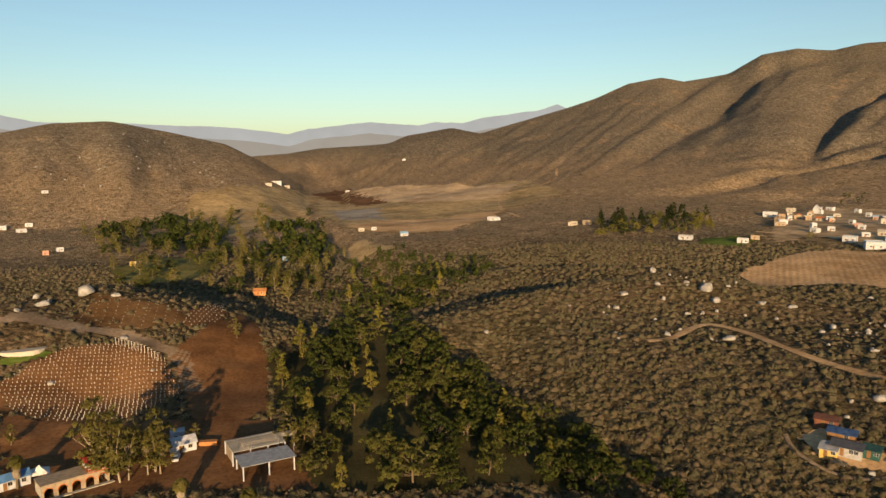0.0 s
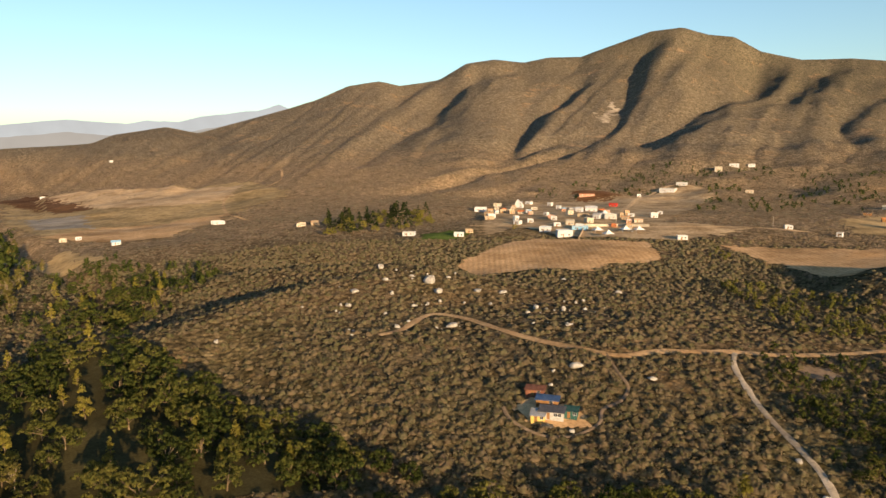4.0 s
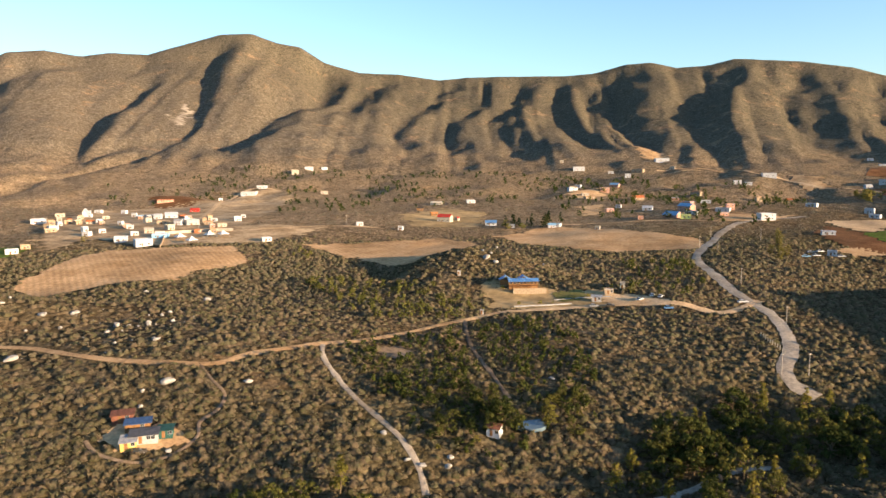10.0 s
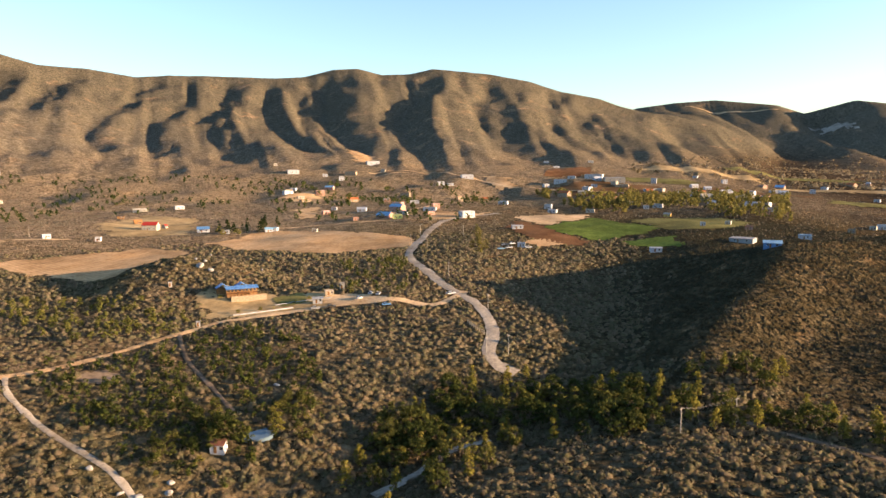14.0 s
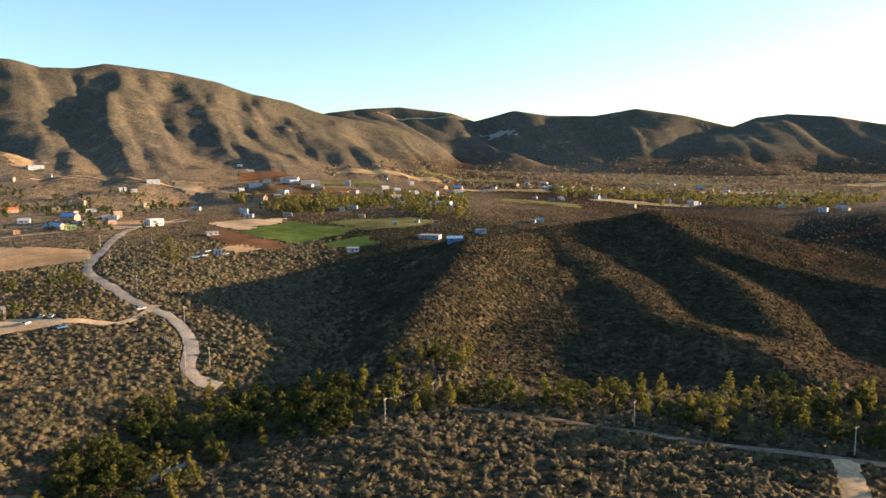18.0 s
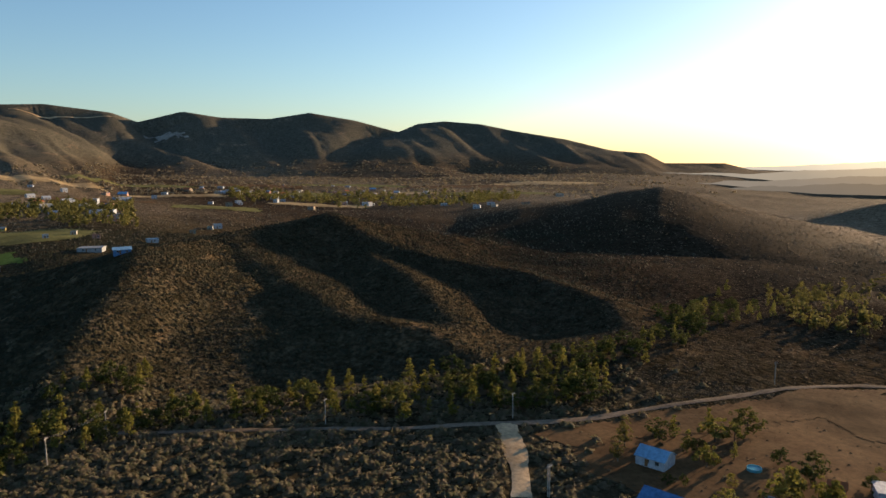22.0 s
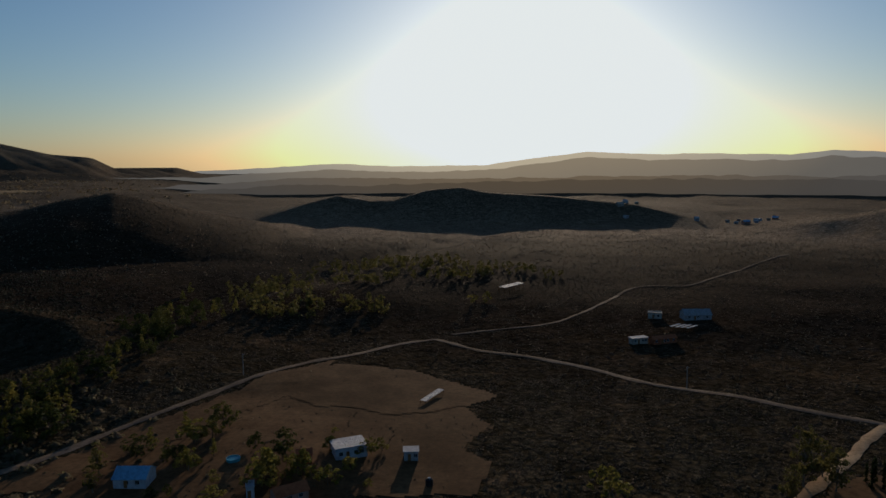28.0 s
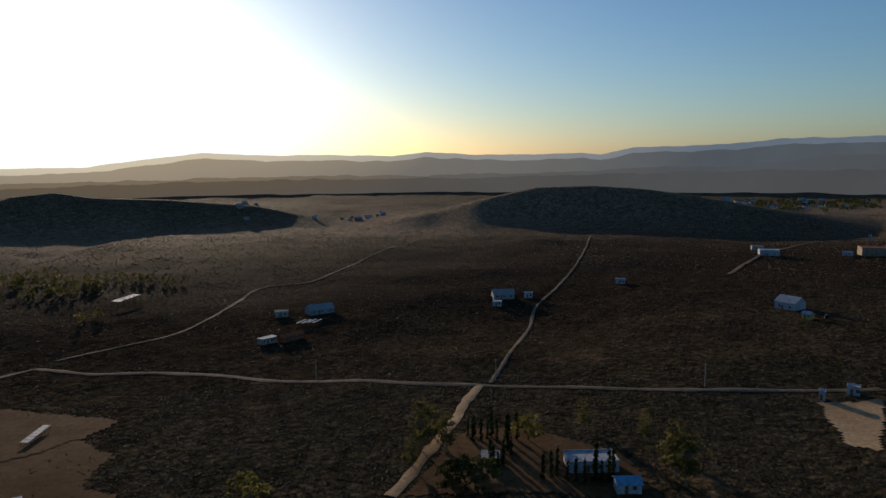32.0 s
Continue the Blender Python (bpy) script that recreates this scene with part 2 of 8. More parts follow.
LOW_CREST = [(138, -3), (144, -2.3), (150, -2.0), (158, -1.7), (166, -1.85), (174, -1.8), (178.6, -1.8), (187.1, -1.65), (197.8, -1.72), (204.2, -1.65), (210.8, -1.45), (217.1, -1.1), (221.9, -1.1), (227.7, -.37), (231, -.3), (245, -.2), (260, -1)]
GAP_CREST = [(-19, -1), (-15.1, .2), (-12.3, .4), (-9.8, .8), (-6.3, 1.0), (-3.7, 1.2), (-1, 1.0), (4, -.5)]
# side valleys: depth in metres, width in degrees of the sunny and of the shaded flank, and the bed by bearing and height angle from top to foot
MAIN_GULLIES = [
    (16, 3.2, 1.8, [(21.0, 6.0), (18.7, 4.6), (15.9, 2.3), (13.3, 0.5)]),
    (10, 1.8, 1.0, [(20.2, 2.4), (17.1, 0.8), (15.4, 0.0)]),
    (44, 3.7, 3.4, [(24.6, 5.7), (22.2, 4.1), (20.7, 2.5), (18.0, 0.8), (15.8, -0.9)]),
    (30, 3.2, 1.6, [(32.2, 4.9), (30.8, 3.6), (29.0, 2.5), (28.1, 1.0), (26.6, -0.9)]),
    (42, 3.7, 2.1, [(37.5, 7.7), (36.5, 5.5), (36.0, 3.4), (35.3, 1.8), (33.2, 0.2)]),
    (22, 2.3, 1.8, [(34.0, 1.7), (30.8, 0.8), (28.5, 0.1), (26.4, -0.9)]),
    (32, 1.8, 2.1, [(33.0, 0.1), (31.0, -0.7), (27.1, -1.6), (24.4, -2.2), (21.3, -3.2), (18.6, -4.1)]),
    (62, 6.8, 3.2, [(45.2, 6.4), (45.1, 4.9), (44.5, 3.8), (41.1, 2.6), (39.5, 1.2), (37.0, -0.4)])]
MIDDLE_GULLIES = [
    (27, 4.3, 2.7, [(50.5, 5.7), (48.3, 4.7), (46.7, 3.6), (44.6, 3.2)]),
    (23, 3.7, 2.1, [(54.4, 4.3), (52.5, 3.2), (50.7, 1.7), (51.9, 0.1)]),
    (23, 3.7, 2.5, [(55.9, 5.9), (54.1, 4.7), (53.4, 3.7)]),
    (27, 3.7, 2.5, [(58.0, 5.6), (57.4, 3.5), (55.1, 2.5), (54.7, 1.2), (56.1, -0.1)]),
    (30, 4.3, 2.7, [(60.9, 5.6), (60.4, 3.8), (58.9, 2.7), (59.4, 1.3), (60.9, -0.5)]),
    (31, 3.7, 1.8, [(64.1, 5.1), (63.3, 3.4), (64.5, 1.7), (66.7, 0.3), (68.1, -0.2)]),
    (30, 2.2, 1.4, [(67.3, 6.3), (66.2, 4.2), (67.2, 2.0), (68.7, 0.3)]),
    (47, 2.9, 4.6, [(68.3, 6.8), (67.8, 4.6), (67.8, 2.8), (69.1, 1.0), (71.4, -0.5)]),
    (28, 3.7, 1.8, [(76.8, 6.3), (75.8, 4.7), (74.2, 3.2), (74.5, 1.4), (76.1, -0.7)])]
EAST_GULLIES = [
    (27, 2.6, 1.4, [(78.6, 6.3), (78.7, 4.3), (79.4, 2.6), (80.6, 1.5)]),
    (48, 3.7, 5.7, [(80.9, 5.6), (80.2, 3.6), (80.4, 2.1), (82.2, 0.1), (84.1, -1.4)]),
    (35, 3.7, 2.7, [(85.8, 5.0), (85.5, 3.5), (86.2, 1.7), (88.4, -0.3)]),
    (37, 4.3, 4.6, [(90.0, 4.1), (88.4, 2.8), (88.5, 1.7), (90.4, -0.1), (92.9, -1.1)]),
    (39, 2.9, 3.2, [(95.6, 2.8), (95.1, 1.4), (96.0, 0.1), (98.3, -1.1)])]
BACK_GULLIES = [
    (60, 1.5, 4.0, [(97.5, 2.8), (99.0, 1.2), (101.0, 0.0), (103.0, -1.0)]),
    (65, 1.5, 4.0, [(104.2, 2.2), (104.8, 1.0), (107.0, -0.2), (110.0, -1.2)]),
    (45, 1.5, 3.0, [(111.5, 2.6), (112.5, 1.2), (114.5, -0.2)]),
    (50, 3.0, 2.0, [(122.9, 1.8), (120.5, 1.2), (119.3, -0.4)])]
SOUTH_GULLIES = [
    (40, 2.0, 3.0, [(128.0, 2.0), (129.5, 0.8), (132.0, -0.4)]),
    (30, 2.0, 2.5, [(133.5, 1.2), (135.0, 0.3), (137.5, -0.6)])]
# near hills as ridge lines: (slope, points of bearing, height angle, distance)
RIDGES = [(0.50, [(97.3, -7.8, 470), (103.2, -6.6, 425), (108.3, -6.1, 485), (112.9, -5.3, 510), (117.8, -4.5, 525), (123.9, -5.7, 560), (129.7, -6.6, 590)]),
          (0.36, [(109.7, -6.2, 495), (114.3, -9.6, 408), (118.8, -12.5, 343), (125.4, -13.9, 315), (129.9, -16.5, 275)]),
          (0.46, [(117.8, -4.6, 525), (121.8, -6.6, 490), (126.9, -8.2, 455), (132.9, -9.1, 438), (140.1, -11.3, 385), (142, -13.6, 345)]),
          (0.46, [(120.1, -7.3, 480), (124, -9.4, 415), (127.5, -13.1, 340)]),
          (0.50, [(103.2, -6.8, 405), (100.9, -10.4, 345), (99, -12.6, 308), (97.5, -15.2, 275)]),
          (0.30, [(6, -9.1, 430), (12.3, -8.7, 405), (17, -8.7, 390), (20.2, -9.1, 370), (24.3, -10.1, 355), (28.8, -10.8, 350), (34.9, -11.7, 330)]),
          (0.28, [(.9, -12.9, 310), (6.8, -11.3, 330), (12.3, -10.1, 350), (16, -9.7, 360)]),
          (0.34, [(54.4, -10.2, 385), (56.6, -7.5, 430), (59.3, -8, 425), (63.3, -9.6, 400), (69.7, -10.8, 375), (72.9, -11, 365)]),
          (0.30, [(-32.2, -9.9, 330), (-29.8, -9.5, 345), (-26.9, -9.2, 350), (-23.5, -10.3, 330)])]
RIVER = [(-16, 1500), (-12, 1000), (-8, 650), (-4, 430), (2, 290), (9, 215), (20, 165), (45, 140), (65, 165), (78, 215), (95, 262), (115, 280),
         (130, 325), (145, 420), (160, 560), (170, 800), (178, 1200)]


def polar(x, y):
    """Bearing in degrees, from -60 to 300, and distance."""
    az = np.degrees(np.arctan2(x, y))
    return np.where(az < -60, az + 360, az), np.hypot(x, y)


def crest_at(az, crest, dist):
    a = np.array([c[0] for c in crest], float)
    e = np.array([c[1] for c in crest], float)
    return EYE_Z + dist * np.tan(np.radians(np.interp(az, a, e, left=-12, right=-12)))


def rise(az, r, crest, dist, foot, ground_z, power=1.5, behind=900.0, wobble=None):
    """Height of a ridge over ground_z whose crest stands at dist and whose foot lies at foot."""
    top = np.maximum(crest_at(az, crest, dist) - ground_z, 0)
    v = (r - foot) / (dist - foot)
    if wobble is not None:
        v = v + wobble * np.clip(4 * v * (1.02 - v), 0, 1)
    front = np.clip(v, 0, 1) ** power
    back = 1 - ramp(0, 1, (r - dist) / behind)
    return top * np.where(r < dist, front, back), np.clip(v, 0, 1)


def main_power(az):
    """How hollow the slope of the main range is: concave in the north, straighter in the east."""
    return np.interp(az, [38, 58], [1.6, 1.5])


def gully(az, v, depth, sunny, shaded, bed, crest, dist, foot, power):
    """Depth of a side valley cut into a range: v is the share of the way from the foot to the crest."""
    q = np.linspace(0.0, 1.0, 200)
    where, share = [], []
    for a, e in bed[::-1]:
        top = float(crest_at(np.array(a), crest, dist)) - 36
        at = foot + q * (dist - foot)
        seen = np.degrees(np.arctan2(36 + top * q ** power(a) - 0.8 * depth - EYE_Z, at))
        share.append(float(q[np.argmin(np.abs(seen - e))]))
        where.append(a)
    for k in range(1, len(share)):
        share[k] = max(share[k], share[k - 1] + 0.01)
    off = az - np.interp(v, share, where)
    side = np.clip(1 - np.abs(off) / np.where(off < 0, sunny, shaded), 0, 1)
    ends = (0.25 * ramp(share[0] - 0.24, share[0] - 0.06, v) + 0.75 * ramp(share[0] - 0.08, share[0] + 0.08, v)) * (1 - ramp(share[-1] - 0.03, share[-1] + 0.09, v))
    return depth * ends * (0.5 * side + 0.5 * side ** 2)


def ground(x, y):
    """Height of the land."""
    x, y = np.asarray(x, float), np.asarray(y, float)
    az, r = polar(x, y)
    fan = np.interp(r, [0, 150, 350, 620, 1400, 2200, 5000], [0, 0, 12, 24, 34, 42, 50])
    w = 0.3 + 0.7 * ramp(-6, 14, az) * (1 - ramp(95, 122, az))
    w = np.where(az > 122, 0.3 - 0.3 * ramp(140, 165, az), w)
    w = np.where(az > 225, 0.25 * ramp(225, 260, az), w)
    z = fan * w
    # the plain falls away to the south-west
    z = z - 24 * ramp(620, 1150, r) * ramp(140, 154, az) * (1 - ramp(228, 242, az))
    # gentle lumps
    z = z + fbm(x / 160, y / 160, 3, 3) * 3.2 * ramp(120, 420, r) + fbm(x / 45, y / 45, 3, 9) * 0.7
    for bx, by, h, sx, sy, turn in ((400, -5, -9, 85, 55, 0), (20, 300, 5, 80, 60, 30), (119, 439, -10, 70, 34, 39), (36, 372, -8, 60, 30, -21), (150, 225, 6, 80, 50, 20), (-190, 330, 5, 70, 45, -20)):
        c, s = math.cos(math.radians(turn)), math.sin(math.radians(turn))
        u, q = ((x - bx) * c - (y - by) * s) / sx, ((x - bx) * s + (y - by) * c) / sy
        z = z + h * np.exp(-(u * u + q * q))
    # river bed
    bed = np.interp(az, [p[0] for p in RIVER], [p[1] for p in RIVER], left=1e5, right=1e5)
    wide = 26 + 0.075 * bed
    z = z - 9 * np.exp(-((r - bed) / wide) ** 2) * ramp(-16, -11, az) * (1 - ramp(168, 178, az))
    # near hills
    rough = 1 + 0.22 * fbm(x / 38, y / 38, 3, 23)
    for k, (fall, line) in enumerate(RIDGES):
        p = [(d * math.sin(math.radians(a)), d * math.cos(math.radians(a)), EYE_Z + d * math.tan(math.radians(e))) for a, e, d in line]
        best = np.full(x.shape, -1e3)
        for (x0, y0, z0), (x1, y1, z1) in zip(p, p[1:]):
            t = np.clip(((x - x0) * (x1 - x0) + (y - y0) * (y1 - y0)) / ((x1 - x0) ** 2 + (y1 - y0) ** 2), 0, 1)
            off = np.hypot(x - x0 - t * (x1 - x0), y - y0 - t * (y1 - y0))
            best = np.maximum(best, z0 + t * (z1 - z0) - fall * rough * (np.sqrt(off * off + 64) - 8))
        gap = best - z
        z = z + np.where(gap > -40, 0.5 * (gap + np.sqrt(gap * gap + 25)), 0) - np.where(gap > -40, 0.35 * np.exp(-(gap / 5) ** 2), 0)
    rs, v = rise(az, r, DARK_CREST, 820, 600, z, 0.9, 420, 0.12 * value_noise(az / 4, r / 300, 31))
    z = z + rs
    for crest, dist, foot, behind, seed in ((MID_CREST, 1200, 1000, 500, 41), (KNOB_CREST, 1050, 850, 450, 43)):
        rs, v = rise(az, r, crest, dist, foot, z, 1.7, behind, 0.12 * value_noise(az / 3, r / 300, seed))
        z = z + rs
    rs, v = rise(az, r, LEFT_CREST, 1600, 950, z, 1.1, 700, 0.07 * fbm(az / 3.0, r / 300, 3, 51))
    z = z + rs
    rs, v = rise(az, r, GAP_CREST, 2500, 1750, z, 1.2, 600, 0.2 * fbm(az / 2.0, r / 300, 3, 57))
    z = z + rs
    # hummocks on the fan below the range
    z = z + 11 * ((1 - np.abs(fbm(x / 150, y / 150, 3, 81))) - 0.55) * ramp(860, 1000, r) * (1 - ramp(1500, 1900, r)) * ramp(16, 26, az) * (1 - ramp(84, 96, az))
    # the main range and the ones behind it
    for crest, dist, foot, power, beds in ((MAIN_CREST, 2650, 880, main_power(az), MAIN_GULLIES + MIDDLE_GULLIES + EAST_GULLIES), (BACK_CREST, 3300, 2550, 1.1, BACK_GULLIES),
                                           (SOUTH_CREST, 3500, 2850, 1.05, SOUTH_GULLIES)):
        rs, v = rise(az, r, crest, dist, foot, z, power, 1100)
        s = az + 0.16 * value_noise(az / 1.6, r / 260, 61) + 0.05 * value_noise(az / 0.6, r / 110, 62)
        cut = np.zeros(np.shape(az))
        for depth, sunny, shaded, bed in beds:
            cut = np.maximum(cut, gully(s, v, depth, sunny, shaded, bed, crest, dist, foot, main_power if crest is MAIN_CREST else lambda a: 1.1) * (1 + 0.12 * value_noise(az / 2, r / 200, 64)))
        # small rills on the flanks
        slant = s - v * np.interp(az, [10, 40, 50, 60, 90, 110], [15, 12, 4, -3, -6, -4])
        cut = cut + (10 * (1 - np.abs(value_noise(slant / 1.5, v * 1.3, 63))) ** 3 + 5 * (1 - np.abs(value_noise(slant / 0.6, v * 2.0, 65))) ** 3) * ramp(0.12, 0.4, v)
        env = ramp(0.02, 0.2, v) * np.clip((1.0 - v) / 0.06, 0, 1) * (r < dist)
        most = np.maximum(0.55 * rs, 1e-3)
        rs = np.where(rs > 0, rs - most * (1 - np.exp(-cut * env / most)), 0)
        fine = (1 - np.abs(fbm(x / 290, y / 290, 3, 71))) * 11 - 7 + (1 - np.abs(fbm(x / 95, y / 95, 2, 77))) * 6 - 3
        z = z + rs + fine * env * np.clip(rs / 140, 0, 1)
    return z


# the grid of the land: finer towards the middle of the valley
AZ = np.concatenate([np.arange(-42, 236, 0.33), np.arange(236, 318, 2.0)])
RR = np.exp(np.linspace(math.log(36), math.log(4960), 400))
GX, GY = np.sin(np.radians(AZ))[:, None] * RR[None, :], np.cos(np.radians(AZ))[:, None] * RR[None, :]
GZ = ground(GX, GY)


def land(x, y):
    """Height of the land's mesh at x, y, as its faces lie."""
    az, r = polar(np.asarray(x, float), np.asarray(y, float))
    az = np.where(az < AZ[0], az + 360, az)
    i = np.clip(np.searchsorted(AZ, az, side="right") - 1, 0, len(AZ) - 2)
    u = np.clip((az - AZ[i]) / (AZ[i + 1] - AZ[i]), 0, 1)
    g = np.clip(np.log(np.maximum(r, RR[0]) / RR[0]) / math.log(RR[1] / RR[0]), 0, len(RR) - 1.001)
    j = g.astype(int)
    w = g - j
    return (GZ[i, j] * (1 - u) + GZ[i + 1, j] * u) * (1 - w) + (GZ[i, j + 1] * (1 - u) + GZ[i + 1, j + 1] * u) * w

# ---------------------------------------------------------------- ground
def mesh_from(name, verts, faces, material, smooth=True):
    """A mesh from arrays of places and of quads or triangles."""
    me = bpy.data.meshes.new(name)
    verts, faces = np.asarray(verts, np.float32), np.asarray(faces, np.int32)
    k = faces.shape[1]
    me.vertices.add(len(verts))
    me.vertices.foreach_set("co", verts.ravel())
    me.loops.add(faces.size)
    me.loops.foreach_set("vertex_index", faces.ravel())
    me.polygons.add(len(faces))
    me.polygons.foreach_set("loop_start", np.arange(0, faces.size, k, dtype=np.int32))
    if smooth:
        me.polygons.foreach_set("use_smooth", np.ones(len(faces), bool))
    me.materials.append(material)
    me.update(calc_edges=True)
    me.validate()
    return me


def build_ground():
    na, nr = GX.shape
    v = np.stack([GX, GY, GZ], -1).reshape(-1, 3)
    v = np.vstack([v, [[0, 0, float(GZ[:, 0].mean())]]])
    i, j = np.meshgrid(np.arange(na), np.arange(nr - 1), indexing="ij")
    i2 = (i + 1) % na
    f = np.stack([i * nr + j, i2 * nr + j, i2 * nr + j + 1, i * nr + j + 1], -1).reshape(-1, 4)[:, ::-1]
    c = len(v) - 1
    k = np.arange(na)
    inner = np.stack([np.full(na, c), k * nr, ((k + 1) % na) * nr], -1)
    inner = np.concatenate([inner, inner[:, :1]], 1)
    me = mesh_from("ground", v, f, LAND)
    g = new("ground", me)
    # the small round middle under the eye
    rim = np.vstack([np.stack([GX[:, 0], GY[:, 0], GZ[:, 0]], -1), v[-1:]])
    mid = np.stack([np.full(na, na), (k + 1) % na, k], -1)
    hub = new("ground_middle", mesh_from("ground_middle", rim, mid, LAND))
    tagged(g, "brown valley floor and mountains covered in dry scrub", "ground", kind="structure")
    tagged(hub, "dry brown scrub ground of the valley floor", "ground", kind="structure")
    return g


build_ground()

# ---------------------------------------------------------------- hazy ranges on the horizon
def backdrop(name, crest, dist, shift, colour, seed, label, glow=None):
    a = np.arange(crest[0][0], crest[-1][0], 0.2)
    top = crest_at(a, crest, dist) + shift + fbm(a * 0.8, a * 0 + seed, 4, seed) * 3 + 4
    m, n, l, b = shader(name + "_painted_haze", 1.0)
    # haze colour painted in as emission
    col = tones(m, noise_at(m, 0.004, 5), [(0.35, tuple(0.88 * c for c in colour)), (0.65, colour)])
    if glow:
        # the haze glow round the evening sun's bearing is painted into the emission
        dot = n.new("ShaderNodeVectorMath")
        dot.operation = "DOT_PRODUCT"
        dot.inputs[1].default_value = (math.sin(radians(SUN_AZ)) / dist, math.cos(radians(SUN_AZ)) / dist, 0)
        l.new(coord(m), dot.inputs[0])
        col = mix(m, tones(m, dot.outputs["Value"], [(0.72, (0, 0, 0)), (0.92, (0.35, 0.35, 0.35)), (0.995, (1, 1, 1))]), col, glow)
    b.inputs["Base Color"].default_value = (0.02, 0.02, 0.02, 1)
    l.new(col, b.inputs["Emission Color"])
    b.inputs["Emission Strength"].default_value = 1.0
    v, k = [], 5
    for j in range(k):
        f = j / (k - 1)
        d = dist - 120 * (1 - f)
        v.append(np.stack([d * np.sin(np.radians(a)), d * np.cos(np.radians(a)), -80 + (top + 80) * f], -1))
    v = np.stack(v, 1).reshape(-1, 3)
    i, j = np.meshgrid(np.arange(len(a) - 1), np.arange(k - 1), indexing="ij")
    q = np.stack([i * k + j, i * k + j + 1, (i + 1) * k + j + 1, (i + 1) * k + j], -1).reshape(-1, 4)
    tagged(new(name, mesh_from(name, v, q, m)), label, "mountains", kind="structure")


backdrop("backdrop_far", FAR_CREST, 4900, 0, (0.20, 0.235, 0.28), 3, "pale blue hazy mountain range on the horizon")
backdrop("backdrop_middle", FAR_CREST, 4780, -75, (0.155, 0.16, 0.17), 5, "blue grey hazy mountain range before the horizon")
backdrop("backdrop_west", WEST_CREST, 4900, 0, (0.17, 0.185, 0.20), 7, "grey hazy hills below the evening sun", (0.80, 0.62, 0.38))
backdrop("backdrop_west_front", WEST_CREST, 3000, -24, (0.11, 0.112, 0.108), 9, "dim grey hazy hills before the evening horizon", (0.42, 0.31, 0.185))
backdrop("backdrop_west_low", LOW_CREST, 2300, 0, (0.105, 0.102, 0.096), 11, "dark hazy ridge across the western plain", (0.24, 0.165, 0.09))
# extra layer of painted haze that hides the bare plain
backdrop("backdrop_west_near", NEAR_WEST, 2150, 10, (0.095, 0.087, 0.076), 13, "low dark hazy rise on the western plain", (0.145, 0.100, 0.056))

# ---------------------------------------------------------------- tracks, fields and yards, in plan
ROADS = {}
FIELDS = {}
ROADS["hill_track"] = (3.6, "ochre", [(78.5, 267.7), (89.6, 271.6), (109, 289), (120, 276), (124.8, 254), (129.6, 238), (136.8, 223.4), (149.9, 207.5),
    (163.3, 204.9), (175.6, 199.8), (193.1, 193), (206.8, 187.3), (227.3, 183.3), (250, 179), (269, 174), (286, 171)])
ROADS["gully_track"] = (2, "grey", [(190.1, 193.1), (181.2, 183.6), (172.4, 168.4), (165.5, 153.9), (159.7, 137.9), (155.1, 126.3), (149.8, 116.9), (145.3,
    111.2), (141.1, 106.8)])
ROADS["cabin_track"] = (1.2, "brown", [(147.2, 210.7), (142.7, 197.9), (139.3, 186.8), (132.4, 180.7), (123.7, 178.3), (118.3, 172.3), (108.3, 170.5),
    (99.8, 175.6), (96, 185.7), (97.1, 194.1)])
ROADS["terrace_drive"] = (5, "pale", [(286, 171), (298, 161), (324, 133), (335, 113), (339, 99), (337, 82), (354, 75), (367, 72)])
ROADS["gravel_road"] = (6, "grey", [(715, 105), (652, 138), (589, 142), (518, 135), (458, 128), (414, 108), (382, 89), (363, 75), (349, 64), (328, 54),
    (299, 46), (276.5, 44.4), (266.1, 39.4), (262.1, 31.3)])
ROADS["pond_path"] = (1.8, "brown", [(262, 175), (243, 161), (229, 149), (212, 130), (197, 114)])
ROADS["river_track"] = (3, "grey", [(174, 59.9), (184.9, 51.7), (203.2, 44.3), (213.3, 33.9)])
ROADS["south_road"] = (3.0, "brown", [(229.6, -45.3), (215.7, -67.5), (198.9, -91.6), (179.2, -115.2), (161, -141), (155.2, -150.2), (146.2, -167), (140,
    -188.8), (132.7, -211.9), (125.7, -239), (119.5, -253.2), (108.6, -273.2), (98, -285), (84, -309), (68, -323)])
ROADS["south_branch"] = (6, "pale", [(159.2, -143), (145.7, -134), (132.8, -124.5), (122.3, -115.2)])
ROADS["west_road"] = (3.3, "brown", [(68, -323), (44, -306), (18.3, -298.4), (-5.3, -286), (-25.9, -267.8), (-54.7, -257.2), (-84.9, -239.4), (-123.2,
    -223.3), (-157.3, -203.2), (-193.5, -188.3), (-223.7, -178.2)])
ROADS["gate_track"] = (3.6, "ochre", [(-94.3, -234.8), (-82.2, -219.1), (-74, -206.1), (-59.2, -186.8), (-48.2, -172.4), (-41.6, -164.8)])
ROADS["north_track"] = (1.8, "brown", [(-99.3, -237), (-120.2, -267.2), (-156, -321), (-179, -360), (-214, -401), (-270, -475), (-349, -593), (-417, -703)])
ROADS["far_track"] = (2.2, "brown", [(62, -334), (20, -360), (-11, -419), (-35, -480), (-70, -488), (-96, -525), (-132, -586), (-174, -648)])
ROADS["slope_track"] = (4, "ochre", [(231, 1454), (194, 1249), (133, 1116), (90, 1080), (74, 905), (87, 811)])
ROADS["village_street"] = (6, "pale", [(251, 566), (299, 538), (352, 496), (395, 460), (444, 441), (468, 402)])
ROADS["village_lane"] = (6, "pale", [(415, 584), (571, 752), (642, 793), (687, 797)])
